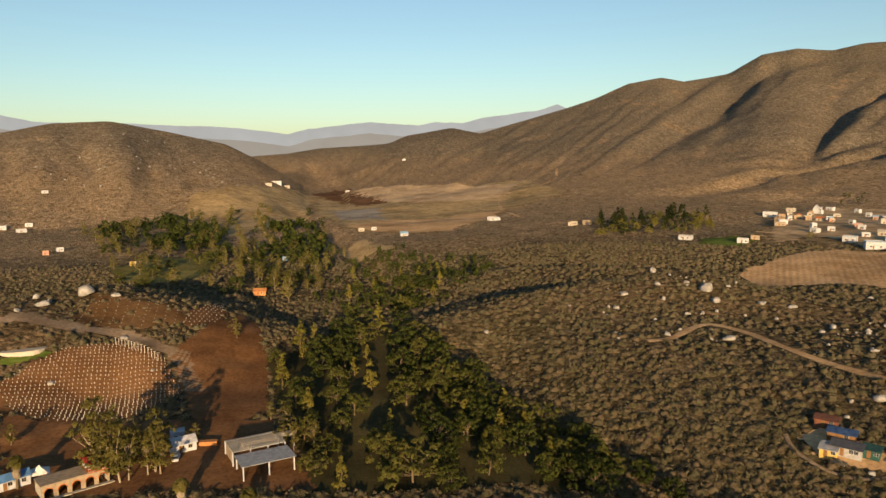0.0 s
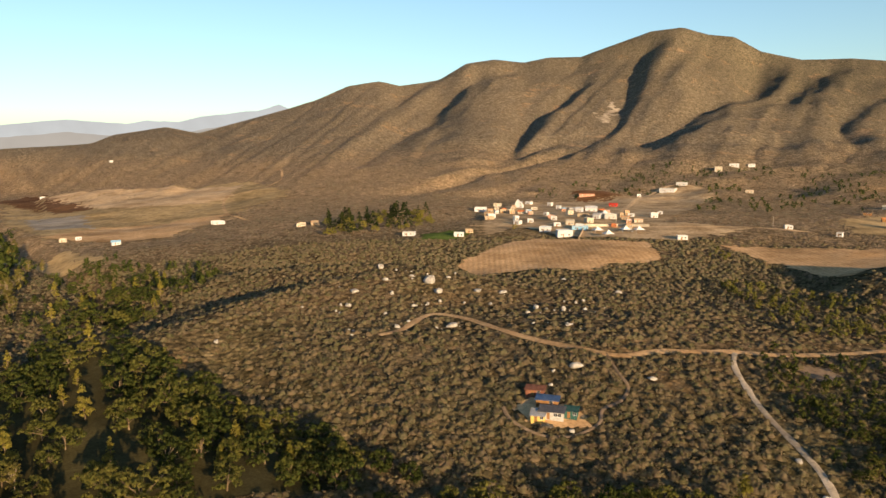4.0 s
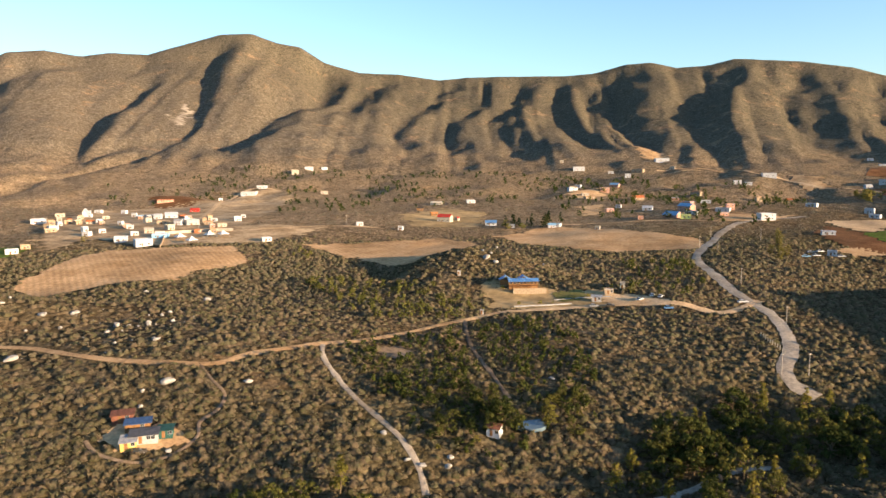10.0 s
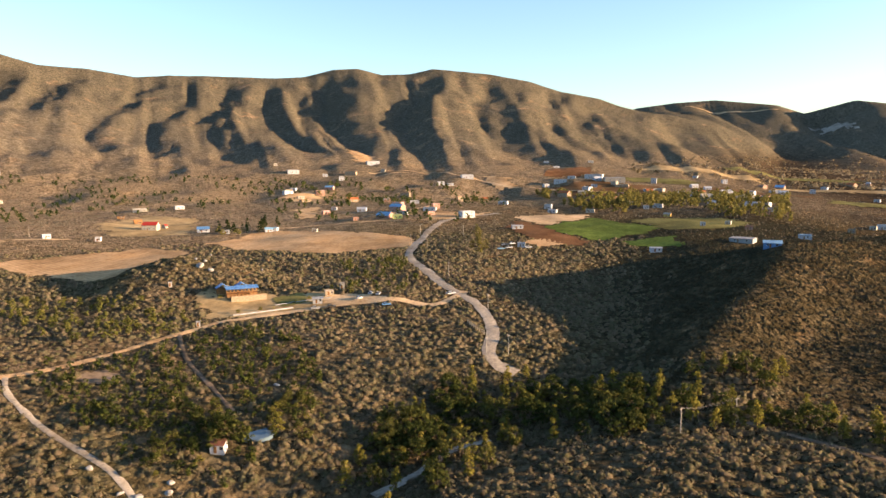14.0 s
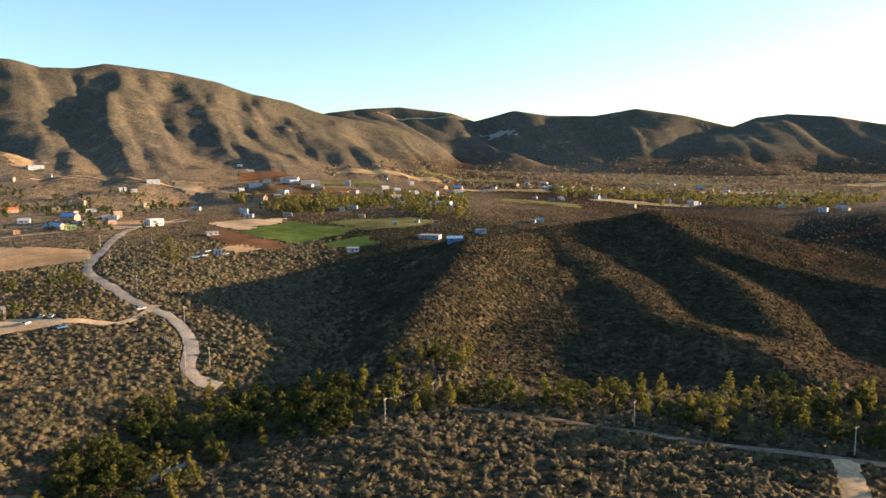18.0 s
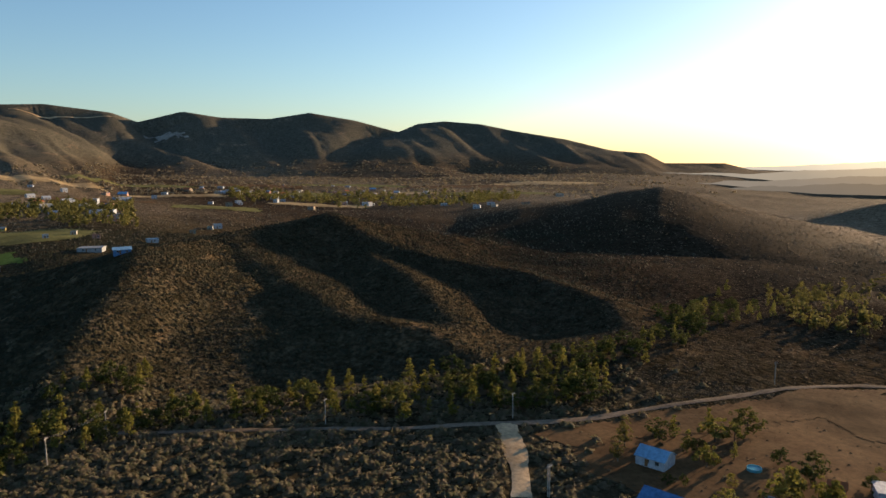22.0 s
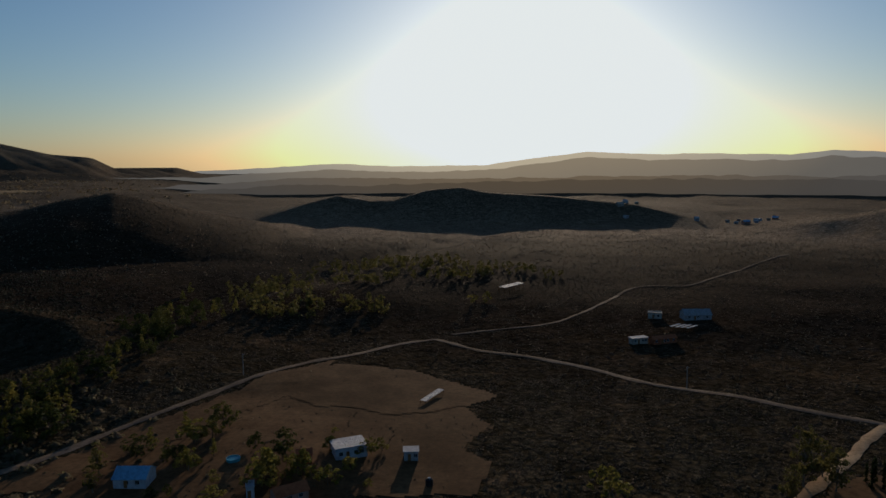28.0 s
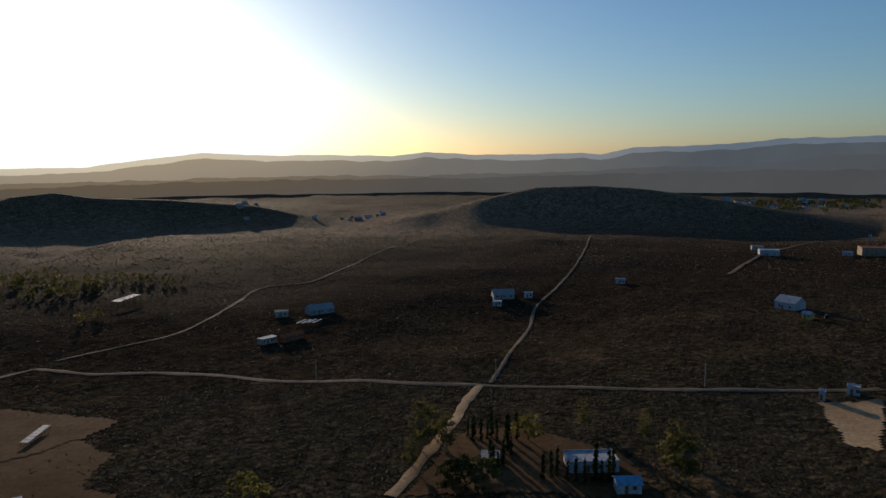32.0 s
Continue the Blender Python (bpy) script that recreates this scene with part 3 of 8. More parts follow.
ROADS["hill_lane"] = (4, "pale", [(579, 289), (614, 220), (641, 152), (727, 113)])
ROADS["hill_terrace"] = (4, "pale", [(1119, 375), (1147, 339), (1162, 299)])
ROADS["slope_lane"] = (4, "pale", [(676, 230), (700, 207), (752, 197), (801, 189), (955, 160), (978, 106)])
ROADS["far_village_road"] = (5, "pale", [(1152, 391), (1182, 319), (1109, 208), (1041, 82), (1004, 5), (976, -129)])
ROADS["ridge_track"] = (3.2, "brown", [(-346, -397), (-442, -474), (-555, -538), (-682, -599), (-746, -610)])
FIELDS["ploughed_field"] = ("tan", [(177, 421), (234, 468), (267, 481), (328, 420), (300, 368), (259, 372), (237, 359), (210, 381), (174, 383)])
FIELDS["ploughed_field_2"] = ("tan", [(364, 389), (460, 330), (451, 287), (358, 252), (332, 263), (347, 303), (356, 354)])
FIELDS["ploughed_field_3"] = ("tan", [(486, 294), (552, 289), (566, 244), (529, 142), (491, 131), (448, 185), (466, 262)])
FIELDS["green_field"] = ("green", [(611, 52), (696, 12), (623, -46), (582, -35), (547, 9), (572, 31)])
FIELDS["olive_field"] = ("olive", [(684, -22), (709, -95), (661, -127), (598, -88), (599, -53)])
FIELDS["green_field_2"] = ("green", [(546, -14), (562, -53), (525, -54), (524, -21)])
FIELDS["red_soil_field"] = ("red", [(656, 76), (611, 53), (567, 31), (544, 11), (522, 16), (538, 54), (587, 77)])
FIELDS["pale_field"] = ("pale", [(696, 86), (729, 18), (701, 14), (620, 52)])
FIELDS["far_field"] = ("pale", [(-217, 1476), (-110, 1464), (130, 1253), (89, 1064), (12, 1036), (-75, 1102)])
FIELDS["far_field_2"] = ("red", [(-278, 1486), (-242, 1650), (-86, 1137), (-128, 1105)])
FIELDS["far_field_3"] = ("grey", [(-167, 1075), (-94, 1028), (-73, 864), (-131, 887)])
FIELDS["far_field_4"] = ("tan", [(-111, 791), (-59, 868), (75, 893), (55, 808), (9, 729), (-38, 718)])
FIELDS["dry_yard"] = ("dry", [(114.4, -236.8), (97.8, -270.9), (68.8, -270.4), (29.3, -247.3), (35.5, -233.3), (60.4, -220.9), (88.8, -221.9)])
FIELDS["house_yard"] = ("dry", [(61.8, -188.1), (45.6, -206), (23.9, -188.5), (24.4, -169.3), (54, -163.3)])
FIELDS["orange_yard"] = ("ochre", [(-192.2, -175), (-217, -172.2), (-178.4, -140.3), (-173, -147), (-184, -161.8)])
FIELDS["cabin_yard"] = ("ochre", [(99.2, 190.8), (106.3, 194.9), (118.1, 182), (114.5, 172.5), (106.7, 175.1), (100.2, 182.3)])
FIELDS["slope_pad"] = ("ochre", [(923, 461), (904, 389), (882, 360), (778, 321), (822, 386)])
FIELDS["slope_pad_2"] = ("ochre", [(723, 329), (748, 316), (666, 280), (662, 295)])
FIELDS["slope_pad_3"] = ("tan", [(738, 174), (702, 117), (657, 128), (642, 162)])
FIELDS["slope_pad_4"] = ("ochre", [(1128, 189), (1118, 148), (1064, 128), (1063, 165)])
FIELDS["slope_pad_5"] = ("ochre", [(1431, 536), (1360, 449), (1296, 411), (1270, 453)])
FIELDS["slope_pad_6"] = ("ochre", [(529, 57), (546, 38), (526, 28), (507, 48)])
FIELDS["spur_cut"] = ("grey", [(1020, 1512), (1149, 1628), (1145, 1606), (994, 1452)])
FIELDS["terrace_yard"] = ("straw", [(322, 204), (335, 196), (338, 173), (338, 160), (343, 147), (339, 114), (324, 133), (299, 162), (294, 180)])
FIELDS["terrace_lawn"] = ("olive", [(335, 166), (341, 155), (330, 146), (321, 155)])
FIELDS["car_yard"] = ("pale", [(339, 141), (345, 119), (340, 103), (324, 133)])
FIELDS["vineyard_soil"] = ("red", [(-150, 228), (-139, 251), (-122.8, 260.5), (-104.5, 256.5), (-91, 239), (-99, 219), (-114, 211), (-136, 215)])
FIELDS["farm_track"] = ("brown", [(-172, 260), (-168, 272), (-120, 270), (-98, 262), (-84, 240), (-91, 238), (-104, 259), (-125, 264)])
FIELDS["farm_bank"] = ("red", [(-150, 228), (-168, 240), (-160, 196), (-139, 206), (-136, 215)])
FIELDS["clearing"] = ("brown", [(197, 168), (204, 177), (213, 174), (211, 166), (203, 162)])
FIELDS["bare_slope"] = ("red", [(-101.7, 272.6), (-90, 320), (-72, 277.8), (-56.8, 222.9), (-67.4, 209.4), (-82.6, 217.9), (-93.4, 243.7), (-102, 255.4)])
FIELDS["farm_yard"] = ("red", [(-138.8, 212.7), (-112.7, 213), (-82, 216), (-54.9, 215.1), (-33, 171.9), (-111.7, 168.3)])
FIELDS["terrace_vineyard"] = ("dry", [(-148, 274), (-151, 302), (-115, 298), (-103, 285), (-129.1, 269.7)])
FIELDS["small_vineyard"] = ("red", [(-107, 282), (-109, 306), (-105, 336), (-95, 295), (-100.6, 282.6)])
FIELDS["green_bank"] = ("green", [(-153.1, 236.8), (-156.7, 242.9), (-146.4, 245.7), (-142.4, 250.3), (-140.7, 245.5)])
FIELDS["valley_meadow"] = ("olive", [(-232, 483), (-224, 563), (-173, 556), (-163, 463), (-194, 448)])
# dark sheet under the oaks: litter with tree shade put into its colour
FIELDS["wood_floor"] = ("litter", [(-69.9, 269.1), (-56, 304), (-40, 333), (-17, 308), (-1.5, 264), (18.6, 243.3), (27.9, 206.1), (40.3, 176.5), (-32.5,
    168.9), (-44.8, 201.1)])
FIELDS["village_lawn"] = ("green", [(202, 554), (238, 541), (227, 513), (205, 506), (188, 520)])
FIELDS["valley_meadow_2"] = ("straw", [(-266, 1484), (-72, 1394), (151, 1307), (178, 1041), (83, 900), (-41, 791), (-102, 774), (-178, 988)])
# pale patch added over the scrub to lift the valley as haze would
FIELDS["valley_pale_patch"] = ("straw", [(-362, 1000), (-302, 1248), (-266, 1484), (-177, 903), (-206, 703), (-302, 829)])
FIELDS["valley_meadow_3"] = ("straw", [(-128, 625), (-79, 678), (-41, 598), (-79, 593)])
FIELDS["dark_garden"] = ("red", [(527, 841), (564, 830), (578, 786), (534, 750), (500, 773)])
FIELDS["village_ground"] = ("village", [(299, 637), (421, 794), (544, 776), (694, 780), (644, 702), (403, 500), (439, 435), (356, 414), (299, 464), (282,
    534), (233, 507)])
FIELDS["red_house_yard"] = ("straw", [(555, 447), (663, 476), (647, 401), (534, 342), (494, 385)])
FIELDS["river_meadow"] = ("dry", [(148.1, -143.2), (139.9, -173.6), (121.9, -231.9), (119.5, -248.8), (99.7, -277.6), (101.9, -229.4), (117.1, -187.4),
    (132.9, -146.8)])
FIELDS["home_ground"] = ("dry", [(134, -148), (118, -189), (104, -226), (96, -240), (70, -246), (42, -240), (28, -216), (34, -197), (44, -203), (59, -188), (53, -165), (80, -148),
    (104, -140), (122, -138)])
FIELDS["cypress_yard"] = ("dry", [(-51.1, -171.5), (-64.8, -188.1), (-75.4, -197.1), (-91.4, -190.2), (-108.6, -166.7), (-105.4, -145.9), (-98.6, -143.3),
    (-45.7, -163.7)])
FIELDS["town_ground"] = ("dry", [(1045, 74), (1112, 22), (1093, -86), (970, -64), (963, 39)])
FIELDS["pink_field"] = ("red", [(1284, 101), (1324, 26), (1244, 16), (1188, 102)])
ROADS["crest_cut"] = (9, "pale", [(3235 * math.sin(radians(a)), 3235 * math.cos(radians(a))) for a in (95.8, 97.5, 99, 100.6, 102.2)])
FIELDS["hill_scar"] = ("grey", [(r * math.sin(radians(a)), r * math.cos(radians(a))) for a, r in ((103.8, 3230), (105, 3190), (107, 3120), (107.4, 3060), (105.2, 3110))])
# long narrow plots of the far plain: bearing, distance, length across, depth, kind
PLOTS = [(94, 1180, 120, 70, "olive"), (97, 1420, 220, 90, "straw"), (101, 1100, 160, 60, "dry"), (103, 1620, 260, 120, "olive"), (106, 1300, 180, 80, "straw"),
         (109, 1000, 120, 60, "olive"), (111, 1750, 280, 140, "dry"), (114, 1400, 210, 90, "olive"), (117, 1150, 160, 70, "straw"), (119, 1900, 300, 160, "olive"),
         (122, 1500, 240, 110, "straw"), (125, 1250, 150, 80, "olive"), (128, 1800, 280, 150, "dry"), (131, 1450, 220, 110, "olive"), (135, 1950, 320, 170, "straw")]
for a, r, wide, deep, kind in PLOTS:
    u, w = (math.sin(radians(a)), math.cos(radians(a))), (math.cos(radians(a)), -math.sin(radians(a)))
    FIELDS["plain_plot_%d" % a] = (kind, [(u[0] * (r + q * deep) + w[0] * p * wide, u[1] * (r + q * deep) + w[1] * p * wide) for p, q in ((-.5, -.4), (-.4, .5), (.45, .4), (.5, -.5))])
POND = [(187.2, 109.8), (193.9, 108), (192.8, 101.8), (188.1, 95.5), (182.5, 97.7), (181.8, 103.1), (185.3, 107)]
WHITE_POND = [(-160.6, 249.8), (-151.1, 254.5), (-144.9, 252.4), (-146.4, 245.7), (-156.7, 242.9)]

# ---------------------------------------------------------------- tracks and fields laid on the land
def inside(x, y, poly):
    """Which of the places lie in the polygon."""
    x, y = np.asarray(x, float), np.asarray(y, float)
    hit = np.zeros(x.shape, bool)
    for (x0, y0), (x1, y1) in zip(poly, poly[1:] + poly[:1]):
        if y0 != y1:
            hit ^= ((y0 > y) != (y1 > y)) & (x < (x1 - x0) * (y - y0) / (y1 - y0) + x0)
    return hit


def off_line(x, y, line):
    """Distance of the places from a line of points."""
    best = np.full(np.shape(x), 1e9)
    for (x0, y0), (x1, y1) in zip(line, line[1:]):
        t = np.clip(((x - x0) * (x1 - x0) + (y - y0) * (y1 - y0)) / max((x1 - x0) ** 2 + (y1 - y0) ** 2, 1e-6), 0, 1)
        best = np.minimum(best, np.hypot(x - x0 - t * (x1 - x0), y - y0 - t * (y1 - y0)))
    return best


def curve_through(points, step):
    """A smooth line through points, one place every step metres."""
    p = np.array(points, float)
    p = np.vstack([2 * p[0] - p[1], p, 2 * p[-1] - p[-2]])
    out = []
    for k in range(1, len(p) - 2):
        a, b, c, d = p[k - 1:k + 3]
        n = max(2, int(np.hypot(*(c - b)) / step))
        t = np.linspace(0, 1, n, endpoint=False)[:, None]
        out.append(0.5 * (2 * b + (c - a) * t + (2 * a - 5 * b + 4 * c - d) * t ** 2 + (3 * b - a - 3 * c + d) * t ** 3))
    return np.vstack(out + [p[-2:-1]])


def soil_material(name, low, high, grain=0.8, furrow=0.0, turn=0.0, rough=0.95):
    m, n, l, b = shader(name, rough)
    b.inputs["Specular IOR Level"].default_value = 0.02
    col = tones(m, noise_at(m, 0.06, 6, rough=0.65), [(0.32, low), (0.68, high)])
    col = mix(m, 0.8, col, tones(m, noise_at(m, 0.016, 5, rough=0.7), [(0.36, (0.5, 0.48, 0.45)), (0.55, (1, 1, 1))]), "MULTIPLY")
    speck = noise_at(m, grain, 4, rough=0.7)
    col = mix(m, 0.55, col, tones(m, speck, [(0.35, (0.35, 0.35, 0.35)), (0.6, (1, 1, 1))]), "MULTIPLY")
    h = speck
    if furrow:
        mp = n.new("ShaderNodeMapping")
        mp.inputs["Rotation"].default_value = (0, 0, radians(turn))
        l.new(coord(m), mp.inputs["Vector"])
        w = n.new("ShaderNodeTexWave")
        w.inputs["Scale"].default_value, w.inputs["Distortion"].default_value = furrow, 0.8
        w.inputs["Detail"].default_value, w.inputs["Detail Scale"].default_value = 2.0, 0.02
        l.new(mp.outputs["Vector"], w.inputs["Vector"])
        h = w.outputs["Fac"]
        col = mix(m, 0.25, col, tones(m, h, [(0.2, (0.55, 0.55, 0.55)), (0.7, (1, 1, 1))]), "MULTIPLY")
    l.new(col, b.inputs["Base Color"])
    bump(m, h, 0.35, 0.15)
    return m


SOILS = {
    "ochre": soil_material("ochre_dirt", (0.40, 0.25, 0.13), (0.60, 0.42, 0.235)),
    "grey": soil_material("grey_gravel", (0.28, 0.238, 0.19), (0.44, 0.385, 0.31)),
    "pale": soil_material("pale_dirt", (0.48, 0.33, 0.185), (0.70, 0.50, 0.30)),
    "tan": soil_material("ploughed_tan_soil", (0.45, 0.275, 0.135), (0.63, 0.415, 0.225), 0.5, 0.09, 25),
    "red": soil_material("red_brown_soil", (0.12, 0.058, 0.028), (0.22, 0.115, 0.055)),
    "green": soil_material("green_crop", (0.07, 0.11, 0.022), (0.15, 0.20, 0.045), 0.5, 0.12, 60),
    "olive": soil_material("olive_grass", (0.13, 0.12, 0.04), (0.22, 0.20, 0.075), 0.5),
    "dry": soil_material("dry_grass", (0.107, 0.057, 0.026), (0.180, 0.107, 0.051), 0.6),
    "straw": soil_material("straw_coloured_grass", (0.31, 0.225, 0.115), (0.48, 0.345, 0.18), 0.15),
    "brown": soil_material("brown_track_dirt", (0.16, 0.115, 0.078), (0.29, 0.22, 0.155)),
    # oak litter, coloured as dark as the shade under the trees
    "litter": soil_material("shade_dark_litter", (0.045, 0.04, 0.018), (0.085, 0.075, 0.034), 1.2),
    "village": soil_material("trodden_village_ground", (0.30, 0.205, 0.115), (0.58, 0.43, 0.26), 0.3),
    "grey_soil": soil_material("grey_soil", (0.20, 0.16, 0.12), (0.30, 0.25, 0.19)),
}
LABELS = {"brown": "dusty brown", "straw": "dry straw-coloured", "litter": "shade-dark oak litter", "village": "trodden yellowish", "ochre": "ochre", "grey": "grey gravel", "pale": "pale dusty", "tan": "tan ploughed", "red": "red-brown bare", "green": "fresh green",
          "olive": "olive green grassy", "dry": "dry yellowish"}


def lay_road(name, width, kind, points):
    line = curve_through(points, 2.0)
    d = np.gradient(line, axis=0)
    d /= np.maximum(np.hypot(d[:, 0], d[:, 1])[:, None], 1e-6)
    side = np.stack([-d[:, 1], d[:, 0]], -1)
    lanes = np.linspace(-0.5, 0.5, 5)
    wob = 1 + 0.22 * value_noise(line[:, 0] / 7, line[:, 1] / 7, 5) + 0.15 * value_noise(line[:, 0] / 2.5, line[:, 1] / 2.5, 6)
    xy = line[:, None, :] + side[:, None, :] * (lanes[None, :] * width * wob[:, None])[..., None]
    dist = np.hypot(xy[..., 0], xy[..., 1])
    z = land(xy[..., 0], xy[..., 1]) + 0.10 + 0.0006 * dist
    z[:, [0, -1]] -= 0.12
    v = np.concatenate([xy, z[..., None]], -1).reshape(-1, 3)
    k = len(lanes)
    i, j = np.meshgrid(np.arange(len(line) - 1), np.arange(k - 1), indexing="ij")
    f = np.stack([i * k + j, (i + 1) * k + j, (i + 1) * k + j + 1, i * k + j + 1], -1).reshape(-1, 4)[:, ::-1]
    ob = new(name, mesh_from(name, v, f, SOILS[kind]))
    tagged(ob, LABELS[kind] + " dirt track winding through dry scrub", "road", kind="structure")


def lay_field(name, kind, poly, lift=0.0):
    p = np.array(poly, float)
    r = np.hypot(p[:, 0], p[:, 1]).mean()
    step = max(1.2, r * 0.006)
    lo, hi = p.min(0) - step, p.max(0) + step
    nx, ny = (np.ceil((hi - lo) / step)).astype(int) + 1
    gx, gy = np.meshgrid(lo[0] + np.arange(nx) * step, lo[1] + np.arange(ny) * step, indexing="ij")
    cx, cy = gx[:-1, :-1] + step / 2, gy[:-1, :-1] + step / 2
    keep = inside(cx + 1.3 * step * value_noise(cx / 9, cy / 9, 4), cy + 1.3 * step * value_noise(cx / 9, cy / 9, 8), [tuple(q) for q in p])
    i, j = np.nonzero(keep)
    f = np.stack([i * ny + j, (i + 1) * ny + j, (i + 1) * ny + j + 1, i * ny + j + 1], -1)
    used = np.unique(f)
    back = np.zeros(nx * ny, int)
    back[used] = np.arange(len(used))
    x, y = gx.ravel()[used], gy.ravel()[used]
    v = np.stack([x, y, land(x, y) + 0.06 + lift + 0.0005 * np.hypot(x, y)], -1)
    ob = new(name, mesh_from(name, v, back[f], SOILS[kind]))
    tagged(ob, LABELS[kind] + " patch of land between the scrub", "field", kind="structure")


for road_name, (road_width, road_kind, road_line) in ROADS.items():
    lay_road(road_name, road_width, road_kind, road_line)
for field_name, (field_kind, field_line) in FIELDS.items():
    lay_field(field_name, field_kind, field_line, 0.05 if "lawn" in field_name or "vineyard" in field_name else -0.2 if field_kind == "straw" else -0.12 if field_name == "home_ground" else 0.0)

# ---------------------------------------------------------------- scrub
rng = np.random.default_rng(7)
PADS = []


def open_ground(x, y, clear=1.1):
    """Where neither a track nor a field nor a yard lies."""
    ok = np.ones(x.shape, bool)
    for w, kind, line in ROADS.values():
        ok &= off_line(x, y, line) > w / 2 + clear
    for kind, poly in FIELDS.values():
        ok &= ~inside(x, y, poly) | ((kind == "dry") & (lattice(np.floor(x * 3), np.floor(y * 3), 5) < 0.16))
    for poly in (POND, WHITE_POND):
        ok &= ~inside(x, y, poly)
    for px, py, pr in PADS:
        ok &= np.hypot(x - px, y - py) > pr + 0.5 * clear
    return ok


def leaf_material(name, stops, gloss=0.75, where=0.02, each=0.0, through_light=0.38):
    """Foliage whose tone changes from clump to clump and from slope to slope."""
    m, n, l, b = shader(name, gloss)
    b.inputs["Specular IOR Level"].default_value = 0.04
    geo = n.new("ShaderNodeNewGeometry")
    total = None
    own = n.new("ShaderNodeObjectInfo").outputs["Random"]
    for value, share in ((geo.outputs["Random Per Island"], 0.30), (noise_at(m, 0.35, 2), 0.55 - 0.5 * each), (noise_at(m, where, 3), 0.45 - 0.5 * each), (own, each)):
        k = n.new("ShaderNodeMath")
        k.operation = "MULTIPLY_ADD"
        l.new(value, k.inputs[0])
        k.inputs[1].default_value = share
        if total is None:
            k.inputs[2].default_value = -0.08
        else:
            l.new(total, k.inputs[2])
        total = k.outputs[0]
    col = tones(m, total, stops)
    fine = noise_at(m, 3.4, 4, rough=0.75)
    col = mix(m, 0.5, col, tones(m, fine, [(0.36, (0.5, 0.5, 0.48)), (0.62, (1, 1, 1))]), "MULTIPLY")
    l.new(col, b.inputs["Base Color"])
    bump(m, noise_at(m, 1.9, 6, rough=0.85), 1.0, 0.8)
    thin = n.new("ShaderNodeBsdfTranslucent")
    l.new(col, thin.inputs["Color"])
    both = n.new("ShaderNodeMixShader")
    both.inputs[0].default_value = through_light
    l.new(b.outputs[0], both.inputs[1])
    l.new(thin.outputs[0], both.inputs[2])
    l.new(both.outputs[0], n["Material Output"].inputs["Surface"])
    return m


SCRUB = leaf_material("scrub_leaves", [(0.18, (0.064, 0.072, 0.037)), (0.32, (0.241, 0.180, 0.118)), (0.46, (0.147, 0.148, 0.077)), (0.6, (0.286, 0.221, 0.148)),
                                      (0.74, (0.211, 0.202, 0.114)), (0.9, (0.376, 0.303, 0.210))], where=0.012, through_light=0.46)
# darker copy of the scrub tones, standing in for the hill's shade
SHADED_HILL_SCRUB = leaf_material("shaded_hill_leaves", [(0.2, (0.029, 0.032, 0.018)), (0.38, (0.066, 0.058, 0.037)), (0.52, (0.053, 0.055, 0.030)), (0.85, (0.092, 0.083, 0.055))],
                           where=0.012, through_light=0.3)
# far bushes in washed-out tones, put in for the haze over them
FAR_SCRUB = leaf_material("far_scrub_leaves", [(0.2, (0.12, 0.104, 0.065)), (0.4, (0.255, 0.20, 0.138)), (0.55, (0.205, 0.175, 0.112)), (0.85, (0.335, 0.275, 0.20))], where=0.008)
# leaf tones darkened to match the shaded side of backlit heath
BACKLIT_HEATH = leaf_material("backlit_heath_leaves", [(0.2, (0.085, 0.060, 0.036)), (0.42, (0.125, 0.084, 0.052)), (0.58, (0.115, 0.088, 0.050)), (0.85, (0.155, 0.112, 0.07))], where=0.010,
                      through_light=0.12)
# paler copy of the heath leaves, with haze put into their colour
HAZED_HEATH = leaf_material("hazed_heath_leaves", [(0.2, (0.15, 0.112, 0.070)), (0.5, (0.22, 0.162, 0.10)), (0.85, (0.29, 0.215, 0.135))], where=0.010, through_light=0.3)


def ring_points(count, r0, r1, a0=-42, a1=236):
    """Evenly spread places between two distances."""
    r = np.sqrt(rng.uniform(r0 * r0, r1 * r1, count))
    a = np.radians(rng.uniform(a0, a1, count))
    return r * np.sin(a), r * np.cos(a)


